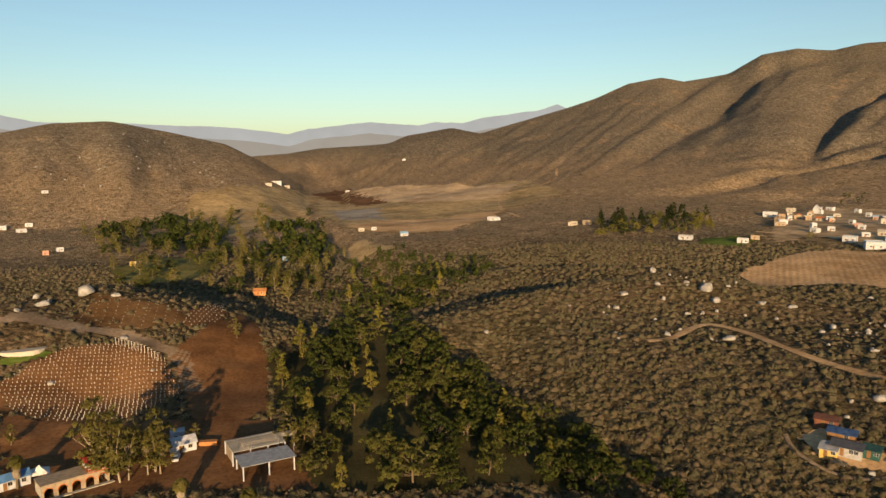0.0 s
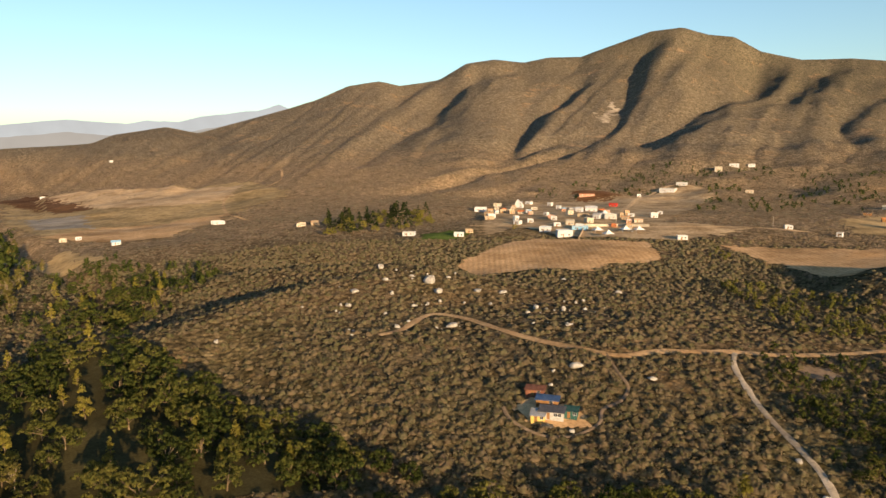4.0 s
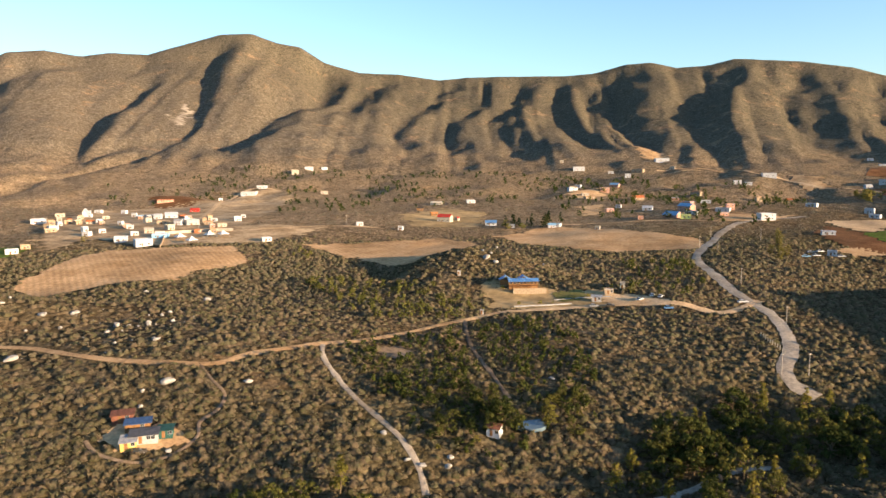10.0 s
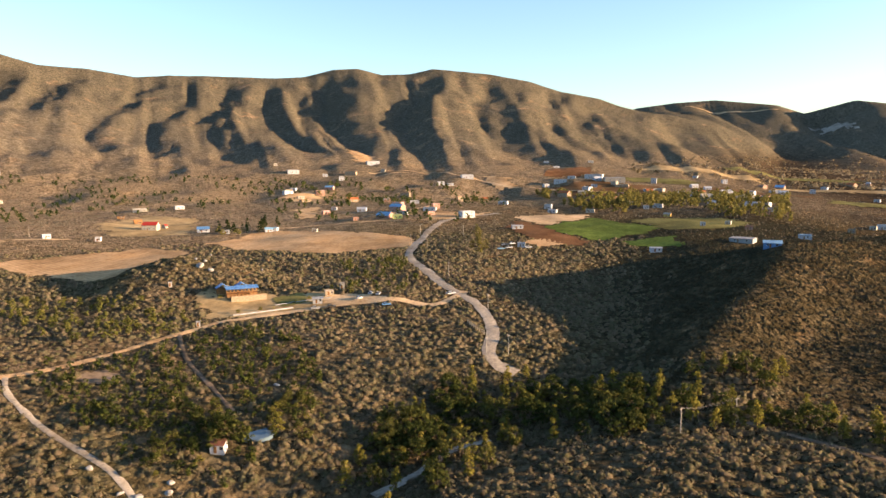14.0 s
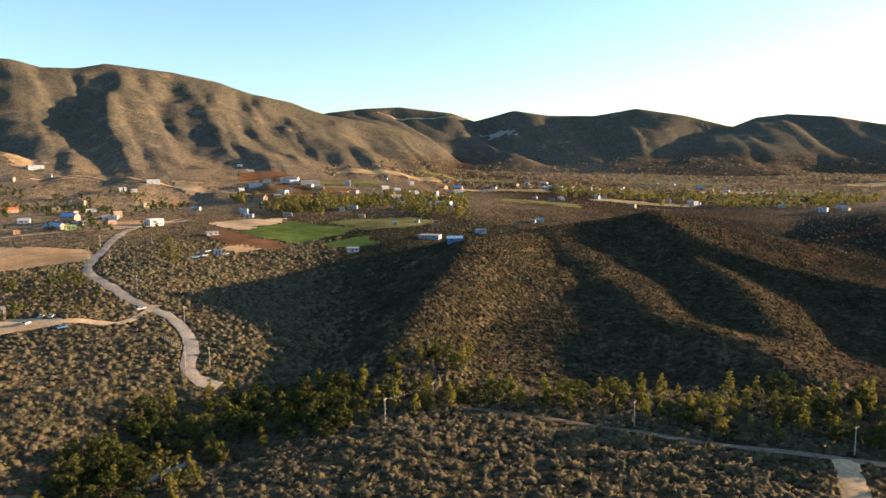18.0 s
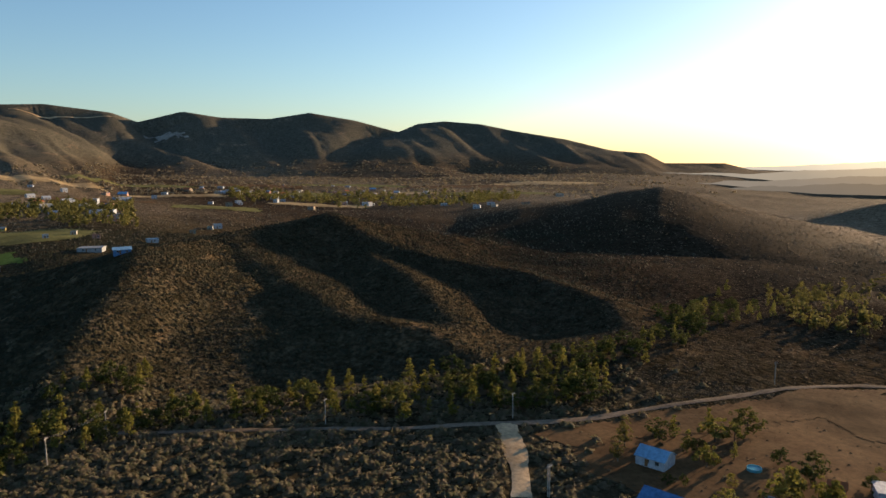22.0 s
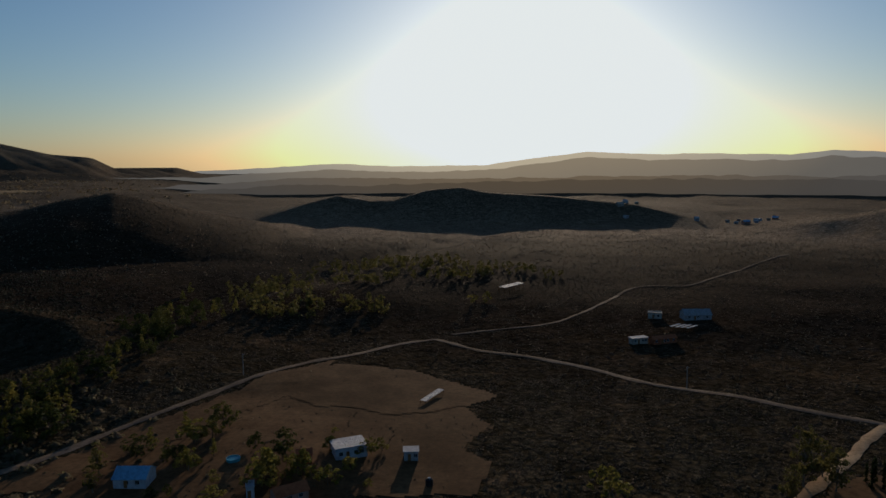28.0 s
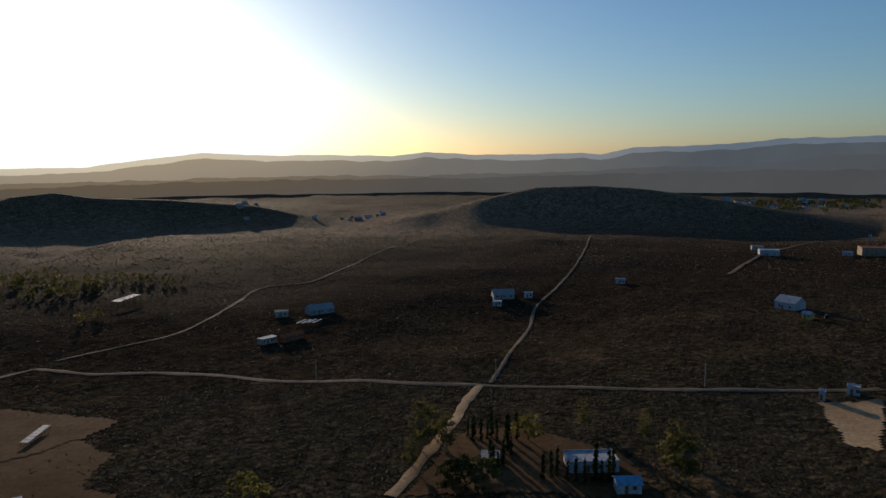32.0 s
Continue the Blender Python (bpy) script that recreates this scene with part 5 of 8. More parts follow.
def house(x, y, turn, w, d, h, roof="flat", wall="white", top="grey", label="", category="house", windows=2, name="house", group="", rise=0.0):
    """A house: walls on a footing, roof, door, windows. Its front faces -y before the turn."""
    lo, hi = footing(x, y, w, d, turn)
    base = 0.5 * (lo + hi) + 0.15 + rise
    ob = new(name)
    tagged(ob, label, category, group)
    ob.matrix_basis = pose(x, y, base, 0, 0, turn)
    deep = base - lo + 0.6
    wm, rm = wall_paint(wall), roof_paint(top)
    bm = bmesh.new()
    if roof in ("gable", "steep"):
        peak = h + (0.28 if roof == "gable" else 0.75) * d
        # ridge along x
        a = [bm.verts.new((-w / 2, q, z)) for q, z in ((-d / 2, -deep), (d / 2, -deep), (d / 2, h), (0, peak), (-d / 2, h))]
        b = [bm.verts.new((w / 2, q, z)) for q, z in ((-d / 2, -deep), (d / 2, -deep), (d / 2, h), (0, peak), (-d / 2, h))]
        bm.faces.new(a)
        bm.faces.new(b[::-1])
        for k in (0, 1, 4):
            bm.faces.new((a[k], b[k], b[(k + 1) % 5], a[(k + 1) % 5]))
        part("wall", bm_mesh("wall", bm, wm), ob)
        o, t = 0.35, 0.14
        s = (peak - h) / (d / 2)
        for sgn in (-1, 1):
            bm = bmesh.new()
            pr = [(0, peak + .02), (sgn * (d / 2 + o), h - s * o + .02), (sgn * (d / 2 + o), h - s * o + t), (0, peak + t + .02)]
            p0, p1 = [bm.verts.new((-w / 2 - o, q, z)) for q, z in pr], [bm.verts.new((w / 2 + o, q, z)) for q, z in pr]
            bm.faces.new(p0)
            bm.faces.new(p1[::-1])
            for k in range(4):
                bm.faces.new((p0[k], p1[k], p1[(k + 1) % 4], p0[(k + 1) % 4]))
            part("roof", bm_mesh("roof", bm, rm), ob, top + " sheet roof slope" if top in ("blue", "grey", "sky", "white") else top + " roof slope")
    elif roof == "shed":
        drop = 0.14 * d
        box(bm, -w / 2, w / 2, -d / 2, d / 2, -deep, h - drop)
        part("wall", bm_mesh("wall", bm, wm), ob)
        bm = bmesh.new()
        o = 0.45
        pr = [(-d / 2 - o, h - drop + .02), (d / 2 + o, h + .02), (d / 2 + o, h + .14), (-d / 2 - o, h - drop + .14)]
        p0, p1 = [bm.verts.new((-w / 2 - o, q, z)) for q, z in pr], [bm.verts.new((w / 2 + o, q, z)) for q, z in pr]
        bm.faces.new(p0)
        bm.faces.new(p1[::-1])
        for k in range(4):
            bm.faces.new((p0[k], p1[k], p1[(k + 1) % 4], p0[(k + 1) % 4]))
        part("roof", bm_mesh("roof", bm, rm), ob)
    else:
        box(bm, -w / 2, w / 2, -d / 2, d / 2, -deep, h)
        part("wall", bm_mesh("wall", bm, wm), ob)
        o = 0.3 if roof == "slab" else 0.06
        part("roof", boxes("roof", rm, (-w / 2 - o, w / 2 + o, -d / 2 - o, d / 2 + o, h + .004, h + 0.22)), ob)
        if roof == "flat":
            part("parapet", boxes("parapet", wm, (-w / 2 - .1, w / 2 + .1, -d / 2 - .1, -d / 2 + .1, h + .224, h + .55), (-w / 2 - .1, w / 2 + .1, d / 2 - .1, d / 2 + .1, h + .224, h + .55),
                                  (-w / 2 - .1, -w / 2 + .1, -d / 2 + .1, d / 2 - .1, h + .224, h + .55), (w / 2 - .1, w / 2 + .1, -d / 2 + .1, d / 2 - .1, h + .224, h + .55)), ob)
    door_x = -w * 0.12
    dr = part("door", boxes("door", wall_paint("wood"), (-.45, .45, -.06, .0, 0, 2.0)), ob, at=pose(door_x, -d / 2, 0))
    part("handle", boxes("handle", paint("metal_grey", (.4, .4, .4), .4, 1.0), (.3, .36, -.1, -.06, .95, 1.05)), dr)
    storeys = 2 if h > 4.6 else 1
    for st in range(storeys):
        z = 1.5 + 2.7 * st
        for k in range(windows):
            wx = -w / 2 + w * (k + 0.5) / windows
            if st == 0 and abs(wx - door_x) < 1.1:
                wx += 1.3
            if abs(wx) < w / 2 - 0.6 and z + 0.6 < h:
                window_on(ob, wx, -d / 2, z, 1.0, 1.0, "white" if wall != "white" else "cream")
        if w > 5 and z + .6 < h - (0.14 * d if roof == "shed" else 0):
            window_on(ob, w * 0.25, d / 2, z, 1.0, 1.0, "white" if wall != "white" else "cream", side=1)
    PADS.append((x, y, 0.62 * math.hypot(w, d) + 1.0))
    return ob


def canopy(x, y, turn, w, d, h, posts, top="grey", slats=0, label="", wall=""):
    """An open shelter: white posts, beams, a sheet or slatted roof, perhaps a back wall."""
    lo, hi = footing(x, y, w, d, turn)
    ob = new("open_shed")
    tagged(ob, label, "shed", "open sheds")
    base = 0.5 * (lo + hi) + .1
    ob.matrix_basis = pose(x, y, base, 0, 0, turn)
    deep = base - lo + .5
    post = boxes("post", wall_paint("white"), (-.16, .16, -.16, .16, -deep, h))
    for k in range(posts):
        for q in (-d / 2 + .2, d / 2 - .2):
            part("post", post, ob, at=pose(-w / 2 + .2 + (w - .4) * k / (posts - 1), q, 0))
    beam = boxes("beam", wall_paint("white"), (-w / 2, w / 2, -.1, .1, h + .004, h + .22))
    for q in (-d / 2 + .2, d / 2 - .2):
        part("beam", beam, ob, at=pose(0, q, 0))
    if slats:
        sl = boxes("slat", roof_paint(top), (-.32 * w / slats, .32 * w / slats, -d / 2 - .3, d / 2 + .3, h + .224, h + .29))
        for k in range(slats):
            part("slat", sl, ob, at=pose(-w / 2 + w * (k + .5) / slats, 0, 0.02 * (k % 3), 0, 0, rng.uniform(-1.2, 1.2)))
        cross = boxes("batten", wall_paint("cream"), (-w / 2 - .2, w / 2 + .2, -.06, .06, h + .34, h + .4))
        for k in range(5):
            part("batten", cross, ob, at=pose(0, -d / 2 + d * (k + .5) / 5, 0))
    else:
        part("roof", boxes("roof", roof_paint(top), (-w / 2 - .35, w / 2 + .35, -d / 2 - .35, d / 2 + .35, h + .224, h + .34)), ob)
    if wall:
        part("back_wall", boxes("back_wall", wall_paint(wall), (-w / 2 + .4, w / 2 - .4, d / 2 - .6, d / 2 - .42, -deep, h - .02)), ob)
        part("side_wall", boxes("side_wall", wall_paint(wall), (-w / 2 + .4, -w / 2 + .58, -d / 2 + .5, d / 2 - .62, -deep, h - .02)), ob)
    PADS.append((x, y, 0.6 * math.hypot(w, d) + 1))


def tent(x, y, turn, w, h, label="white pointed canvas tent standing in the village"):
    lo, hi = footing(x, y, w, w, turn)
    ob = new("tent")
    tagged(ob, label, "tent", "tents in the village")
    ob.matrix_basis = pose(x, y, hi + .02, 0, 0, turn)
    m = paint("white_canvas", (.8, .79, .76), .9)
    bm = bmesh.new()
    rim = [bm.verts.new((sx * w / 2, sy * w / 2, h * .45)) for sx, sy in ((-1, -1), (1, -1), (1, 1), (-1, 1))]
    mid = [bm.verts.new((sx * w / 5, sy * w / 5, h * .68)) for sx, sy in ((-1, -1), (1, -1), (1, 1), (-1, 1))]
    tip = bm.verts.new((0, 0, h))
    for k in range(4):
        bm.faces.new((rim[k], rim[(k + 1) % 4], mid[(k + 1) % 4], mid[k]))
        bm.faces.new((mid[k], mid[(k + 1) % 4], tip))
    bm.faces.new(rim[::-1])
    part("canopy", bm_mesh("canopy", bm, m), ob)
    leg = boxes("leg", wall_paint("grey"), (-.06, .06, -.06, .06, -1.0 - hi + lo, h * .45))
    for sx, sy in ((-1, -1), (1, -1), (1, 1), (-1, 1)):
        part("leg", leg, ob, at=pose(sx * (w / 2 - .1), sy * (w / 2 - .1), 0))
    PADS.append((x, y, w * .8))


def utility_pole(x, y, height=9.0, turn=0.0, group="poles along the road"):
    ob = new("utility_pole")
    tagged(ob, "pale grey utility pole with a short crossarm", "utility pole", group)
    ob.matrix_basis = pose(x, y, float(land(x, y)), 0, 0, turn)
    m = paint("weathered_pole", (.42, .38, .33), .85)
    bm = bmesh.new()
    limb(bm, (0, 0, -.8), (0, 0, height), .19, .13, 8)
    part("pole", bm_mesh("pole", bm, m), ob)
    arm = part("crossarm", boxes("crossarm", m, (-.95, .95, -.2, -.1, height - .55, height - .4)), ob)
    ins = boxes("insulator", wall_paint("grey"), (-.05, .05, -.19, -.11, height - .396, height - .2))
    for k in (-.8, 0.35, .8):
        part("insulator", ins, arm, at=pose(k, 0, 0))
    PADS.append((x, y, 1.0))
    return Vector((x, y, float(land(x, y)) + height - .3))


def wire(a, b, sag, label="thin sagging overhead cable between poles"):
    cu = bpy.data.curves.new("cable", "CURVE")
    cu.dimensions, cu.bevel_depth, cu.bevel_resolution = "3D", 0.014, 1
    sp = cu.splines.new("POLY")
    sp.points.add(16)
    for k, p in enumerate(sp.points):
        f = k / 16
        q = a.lerp(b, f)
        p.co = (q.x, q.y, q.z - sag * 4 * f * (1 - f), 1)
    cu.materials.append(paint("cable_grey", (.25, .25, .25), .5))
    tagged(new("overhead_cable", cu), label, "cable", "overhead cables")


def car(x, y, turn, colour="white", long=4.4, label=""):
    ob = new("car")
    tagged(ob, label or colour + " parked car on the dusty ground", "car", "parked cars")
    lo, hi = footing(x, y, long, 1.8, turn)
    ob.matrix_basis = pose(x, y, 0.5 * (lo + hi) + .22, 0, 0, turn)
    L = long / 2
    bm = bmesh.new()
    prism(bm, [(-L, .32), (L, .32), (L, .72), (L * .92, .86), (L * .45, .94), (-L * .9, .98), (-L, .85)], -.86, .86)
    part("body", bm_mesh("body", bm, paint("car_" + colour, COLOURS[colour], .3)), ob)
    bm = bmesh.new()
    prism(bm, [(-L * .82, .985), (L * .42, .945), (L * .12, 1.42), (-L * .62, 1.46)], -.72, .72)
    cab = part("cabin", bm_mesh("cabin", bm, glass()), ob)
    part("roof_panel", boxes("roof_panel", paint("car_" + colour, COLOURS[colour], .3), (-L * .62, L * .12, -.74, .74, 1.465, 1.5)), cab)
    bm = bmesh.new()
    limb(bm, (0, -.1, 0), (0, .1, 0), .32, .32, 12)
    wheel = bm_mesh("wheel", bm, paint("tyre_black", (.02, .02, .02), .9))
    rim = boxes("rim", paint("metal_grey", (.4, .4, .4), .4, 1.0), (-.12, .12, -.12, .12, -.12, .12))
    for u in (-L * .62, L * .62):
        for q in (-.78, .78):
            wl = part("wheel", wheel, ob, at=pose(u, q, .32))
            part("rim", rim, wl)
    lamp = boxes("headlight", wall_paint("white"), (L, L + .02, -.12, .12, .6, .72))
    for q in (-.6, .6):
        part("headlight", lamp, ob, at=pose(0, q, 0))


def boulder_mesh(seed):
    bm = bmesh.new()
    bmesh.ops.create_icosphere(bm, subdivisions=3, radius=0.5)
    noise.seed_set(seed)
    for v in bm.verts:
        n = v.co.normalized()
        v.co = n * (0.5 + 0.13 * noise.noise(n * 1.4 + Vector((seed * 3.1, 0, 0))) + 0.05 * noise.noise(n * 4 + Vector((0, seed, 0))))
        v.co.z = v.co.z * 0.85
    # cleaved faces
    cuts = np.random.default_rng(seed)
    for _ in range(9):
        d = Vector(cuts.normal(0, 1, 3)).normalized()
        if d.z > -0.2:
            reach = cuts.uniform(0.27, 0.42)
            for v in bm.verts:
                over = v.co.dot(d) - reach
                if over > 0:
                    v.co -= d * over * 0.94
    for v in bm.verts:
        if v.co.z < -.22:
            v.co.z = -.22 + (v.co.z + .22) * .3
    return bm_mesh("boulder", bm, GRANITE, smooth=True)


def granite():
    m, n, l, b = shader("pale_granite", 0.9)
    tc = n.new("ShaderNodeTexCoord").outputs["Object"]
    col = tones(m, noise_at(m, 2.0, 6, tc, 0.7), [(0.35, (0.15, 0.145, 0.135)), (0.55, (0.28, 0.275, 0.26)), (0.75, (0.42, 0.41, 0.395))])
    l.new(col, b.inputs["Base Color"])
    bump(m, noise_at(m, 5.0, 6, tc, 0.7), 0.7, 0.15)
    return m


GRANITE = granite()
BOULDERS = []


def boulder(x, y, size, tall=0.8, group="boulders on the hill", label="pale grey granite boulder among the scrub"):
    if not BOULDERS:
        BOULDERS.extend(boulder_mesh(k + 1) for k in range(7))
    ob = new("boulder", BOULDERS[int(rng.integers(7))])
    tagged(ob, label, "boulder", group)
    ob.matrix_basis = pose(x, y, float(land(x, y)) + .2 * size * tall, 0, 0, rng.uniform(0, 360)) @ pose(0, 0, 0, rng.uniform(-14, 14), rng.uniform(-14, 14), 0) @ Matrix.Diagonal((size * rng.uniform(.85, 1.35), size * rng.uniform(.7, 1.0), size * tall, 1))
    PADS.append((x, y, size * .7 + 0.8))


def water(name, poly, colour, label):
    """A small level pond."""
    level = float(np.percentile([float(land(a, b)) for a, b in poly], 42)) + 0.15
    bm = bmesh.new()
    c = np.mean(np.array(poly), 0)
    pts = curve_through(list(poly) + [poly[0]], 1.5)[:-1]
    vs = [bm.verts.new((p[0], p[1], level)) for p in pts]
    low = [bm.verts.new((p[0], p[1], level - 2.0)) for p in pts]
    bm.faces.new(vs)
    for k in range(len(vs)):
        bm.faces.new((vs[k], low[k], low[(k + 1) % len(vs)], vs[(k + 1) % len(vs)]))
    m, n, l, b = shader(name + "_surface", 0.12)
    l.new(tones(m, noise_at(m, 0.15, 3), [(0.3, tuple(.8 * q for q in colour)), (0.7, colour)]), b.inputs["Base Color"])
    bump(m, noise_at(m, 1.5, 3), 0.1, 0.05)
    tagged(new(name, bm_mesh(name, bm, m)), label, "pond", kind="structure")


def low_wall(name, line, height, thick, colour, label):
    """A freestanding yard wall following the ground."""
    pts = curve_through(line, 3.0)
    bm = bmesh.new()
    rows = []
    d = np.gradient(pts, axis=0)
    d /= np.hypot(d[:, 0], d[:, 1])[:, None]
    for (x, y), (u, v) in zip(pts, d):
        z = float(land(x, y))
        rows.append([bm.verts.new((x + s * v * thick / 2, y - s * u * thick / 2, q)) for s, q in ((-1, z - .6), (-1, z + height), (1, z + height), (1, z - .6))])
    for a, b in zip(rows, rows[1:]):
        for k in range(4):
            bm.faces.new((a[k], a[(k + 1) % 4], b[(k + 1) % 4], b[k]))
    bm.faces.new(rows[0])
    bm.faces.new(rows[-1][::-1])
    tagged(new(name, bm_mesh(name, bm, wall_paint(colour))), label, "wall")


def arch_wall(name, w, h, n, opening, spring, thick, material):
    """A wall along x with n round-arched openings through it."""
    bm = bmesh.new()
    bay = w / n
    for k in range(n):
        x0 = -w / 2 + k * bay
        c = x0 + bay / 2
        box(bm, x0, c - opening / 2, -thick / 2, thick / 2, -1.5, h)
        box(bm, c + opening / 2, x0 + bay, -thick / 2, thick / 2, -1.5, h)
        arc = [(c + opening / 2 * math.cos(t), spring + opening / 2 * math.sin(t)) for t in np.linspace(0, math.pi, 9)]
        for (xa, za), (xb, zb) in zip(arc, arc[1:]):
            prism(bm, [(xa, za), (xb, zb), (xb, h), (xa, h)], -thick / 2, thick / 2)
    return bm_mesh(name, bm, material)


def arcade(x, y, turn):
    """The long farm house with its arches, red-roofed upper room and balustrade."""
    w, d = 16.0, 6.0
    lo, hi = footing(x, y, w, d, turn)
    ob = new("arcade_house")
    tagged(ob, "long tan farm house with terracotta arches and a red-roofed upper room", "house")
    ob.matrix_basis = pose(x, y, 0.5 * (lo + hi) + .1, 0, 0, turn)
    front = part("arcade_wall", arch_wall("arcade_wall", w, 3.4, 5, 2.1, 1.5, .35, wall_paint("tan")), ob, at=pose(0, -d / 2, 0))
    for k in range(5):
        bm = bmesh.new()
        c = -w / 2 + w / 5 * (k + .5)
        for t0, t1 in zip(np.linspace(0, math.pi, 9), np.linspace(0, math.pi, 9)[1:]):
            prism(bm, [(c + q * math.cos(t), 1.5 + q * math.sin(t)) for q, t in ((1.05, t0), (1.05, t1), (1.3, t1), (1.3, t0))], -.24, -.18)
        part("arch_trim", bm_mesh("arch_trim", bm, wall_paint("terracotta")), front, "terracotta band round the arch")
    part("back_wall", boxes("back_wall", wall_paint("cream"), (-w / 2, w / 2, d / 2 - .3, d / 2, -1.5, 3.4), (-w / 2, -w / 2 + .3, -d / 2 + .18, d / 2 - .3, -1.5, 3.4),
                            (w / 2 - .3, w / 2, -d / 2 + .18, d / 2 - .3, -1.5, 3.4)), ob)
    part("porch_floor", boxes("porch_floor", wall_paint("cream"), (-w / 2 - .8, w / 2 + .8, -d / 2 - 1.4, -d / 2 - .18, -1.2, .06)), ob)
    part("roof", boxes("roof", roof_paint("tan"), (-w / 2 - .25, w / 2 - 5.2, -d / 2 - .3, d / 2 + .2, 3.404, 3.65)), ob, "flat dark tan roof of the long wing")
    part("terrace_floor", boxes("terrace_floor", roof_paint("terracotta"), (w / 2 - 5.196, w / 2 + .25, -d / 2 - .3, d / 2 + .2, 3.404, 3.7)), ob)
    part("upper_room", boxes("upper_room", wall_paint("white"), (w / 2 - 4.8, w / 2 - .2, .4, d / 2, 3.704, 6.0)), ob)
    bm = bmesh.new()
    prism(bm, [(-.2, 6.3), (-3.6, 5.6), (-3.6, 5.74), (-.2, 6.46), (3.2, 5.74), (3.2, 5.6)], -2.8, 2.8)
    part("upper_roof", bm_mesh("upper_roof", bm, roof_paint("red")), ob, "bright red pitched roof", at=pose(w / 2 - 2.5, 1.0, 0, 0, 0, 90))
    rail = part("balustrade", boxes("balustrade", wall_paint("white"), (w / 2 - 5.1, w / 2 + .2, -d / 2 - .2, -d / 2 - .05, 4.5, 4.62), (w / 2 - 5.1, w / 2 + .2, -d / 2 - .2, -d / 2 - .05, 3.71, 3.8)), ob)
    bal = boxes("baluster", wall_paint("terracotta"), (-.09, .09, -.06, .06, 3.8, 4.5))
    for k in range(11):
        part("baluster", bal, rail, at=pose(w / 2 - 4.95 + k * .5, -d / 2 - .125, 0))
    window_on(ob, w / 2 - 2.4, .4, 4.9, 1.6, 1.1)
    for k in range(4):
        dr = part("door", boxes("door", wall_paint("wood"), (-.5, .5, -.06, 0, 0, 2.1)), ob, at=pose(-6 + k * 3.6, d / 2 - .302, 0.05))
        part("handle", boxes("handle", paint("metal_grey", (.4, .4, .4), .4, 1.0), (.34, .4, -.1, -.06, 1, 1.1)), dr)
    PADS.append((x, y, 11))


def terrace_house(x, y, turn):
    """The timber guest house with its bright blue sheet roofs and its veranda on stilts."""
    lo, hi = footing(x, y, 20, 9, turn)
    ob = new("veranda_house")
    tagged(ob, "timber guest house on stilts with bright blue sheet roofs", "house")
    ob.matrix_basis = pose(x, y, hi + 1.1, 0, 0, turn) @ Matrix.Scale(0.84, 4)
    deep = (hi + 1.1 - lo) / 0.84 + .6
    wood = paint("brown_timber", (.20, .10, .045), .8)
    part("body_wall", boxes("body_wall", paint("tan_timber", (.30, .17, .08), .8), (-9, 9, 0, 6, -deep, 3.0)), ob)
    part("veranda_floor", boxes("veranda_floor", wood, (-9.2, 9.2, -3.2, -.004, -.25, 0)), ob)
    stilt = boxes("stilt", wood, (-.14, .14, -.14, .14, -deep, -.254))
    post = boxes("post", wood, (-.09, .09, -.09, .09, 0, 2.7))
    for k in range(9):
        part("stilt", stilt, ob, at=pose(-8.8 + k * 2.2, -3.0, 0))
        part("post", post, ob, at=pose(-8.8 + k * 2.2, -3.05, 0))
    part("rail", boxes("rail", wood, (-9.1, 9.1, -3.16, -3.06, .95, 1.05)), ob)
    slat = boxes("baluster", wood, (-.04, .04, -3.14, -3.08, .0, .95))
    for k in range(36):
        part("baluster", slat, ob, at=pose(-8.6 + k * .49, 0, 0))
    for k in range(8):
        window_on(ob, -7.8 + k * 2.2, 0, 1.5, 1.5, 1.6, "tan")
    for pr, y0, y1 in (([(-3.9, 2.75), (1.4, 3.9), (1.4, 4.04), (-3.9, 2.89)], -9.8, 9.8), ([(1.45, 3.95), (6.7, 2.9), (6.7, 3.04), (1.45, 4.09)], -9.8, 9.8)):
        bm = bmesh.new()
        a, b = [bm.verts.new((y0, q, z)) for q, z in pr], [bm.verts.new((y1, q, z)) for q, z in pr]
        bm.faces.new(a)
        bm.faces.new(b[::-1])
        for k in range(4):
            bm.faces.new((a[k], b[k], b[(k + 1) % 4], a[(k + 1) % 4]))
        part("roof", bm_mesh("roof", bm, paint("blue_sheet", (.10, .26, .55), .35, 0, 3.0)), ob, "bright blue ribbed sheet roof")
    for cx in (-10.5, 1.0):
        bm = bmesh.new()
        prism(bm, [(-4.0, 2.4), (0, 4.9), (4.0, 2.4), (4.0, 2.54), (0, 5.04), (-4.0, 2.54)], 4.0, 10.5)
        part("rear_roof", bm_mesh("rear_roof", bm, paint("blue_sheet", (.10, .26, .55), .35, 0, 3.0)), ob, "blue gabled rear roof", at=pose(cx, 0, 0))
        part("rear_wall", boxes("rear_wall", paint("tan_timber", (.30, .17, .08), .8), (cx - 3.5, cx + 3.5, 6.004, 10, -deep, 2.5)), ob)
    part("terrace_wall", boxes("terrace_wall", wall_paint("tan"), (-7, 14, -5.6, -5.2, -deep, -1.2)), ob, "low tan stone terrace wall")
    PADS.append((x, y, 11))


def lathe(name, profile, material, sides=18):
    bm = bmesh.new()
    rings = [[bm.verts.new((r * math.cos(k * 2 * math.pi / sides), r * math.sin(k * 2 * math.pi / sides), z)) for k in range(sides)] for r, z in profile]
    for a, b in zip(rings, rings[1:]):
        for k in range(sides):
            bm.faces.new((a[k], a[(k + 1) % sides], b[(k + 1) % sides], b[k]))
    bm.faces.new(rings[0][::-1])
    bm.faces.new(rings[-1])
    return bm_mesh(name, bm, material)


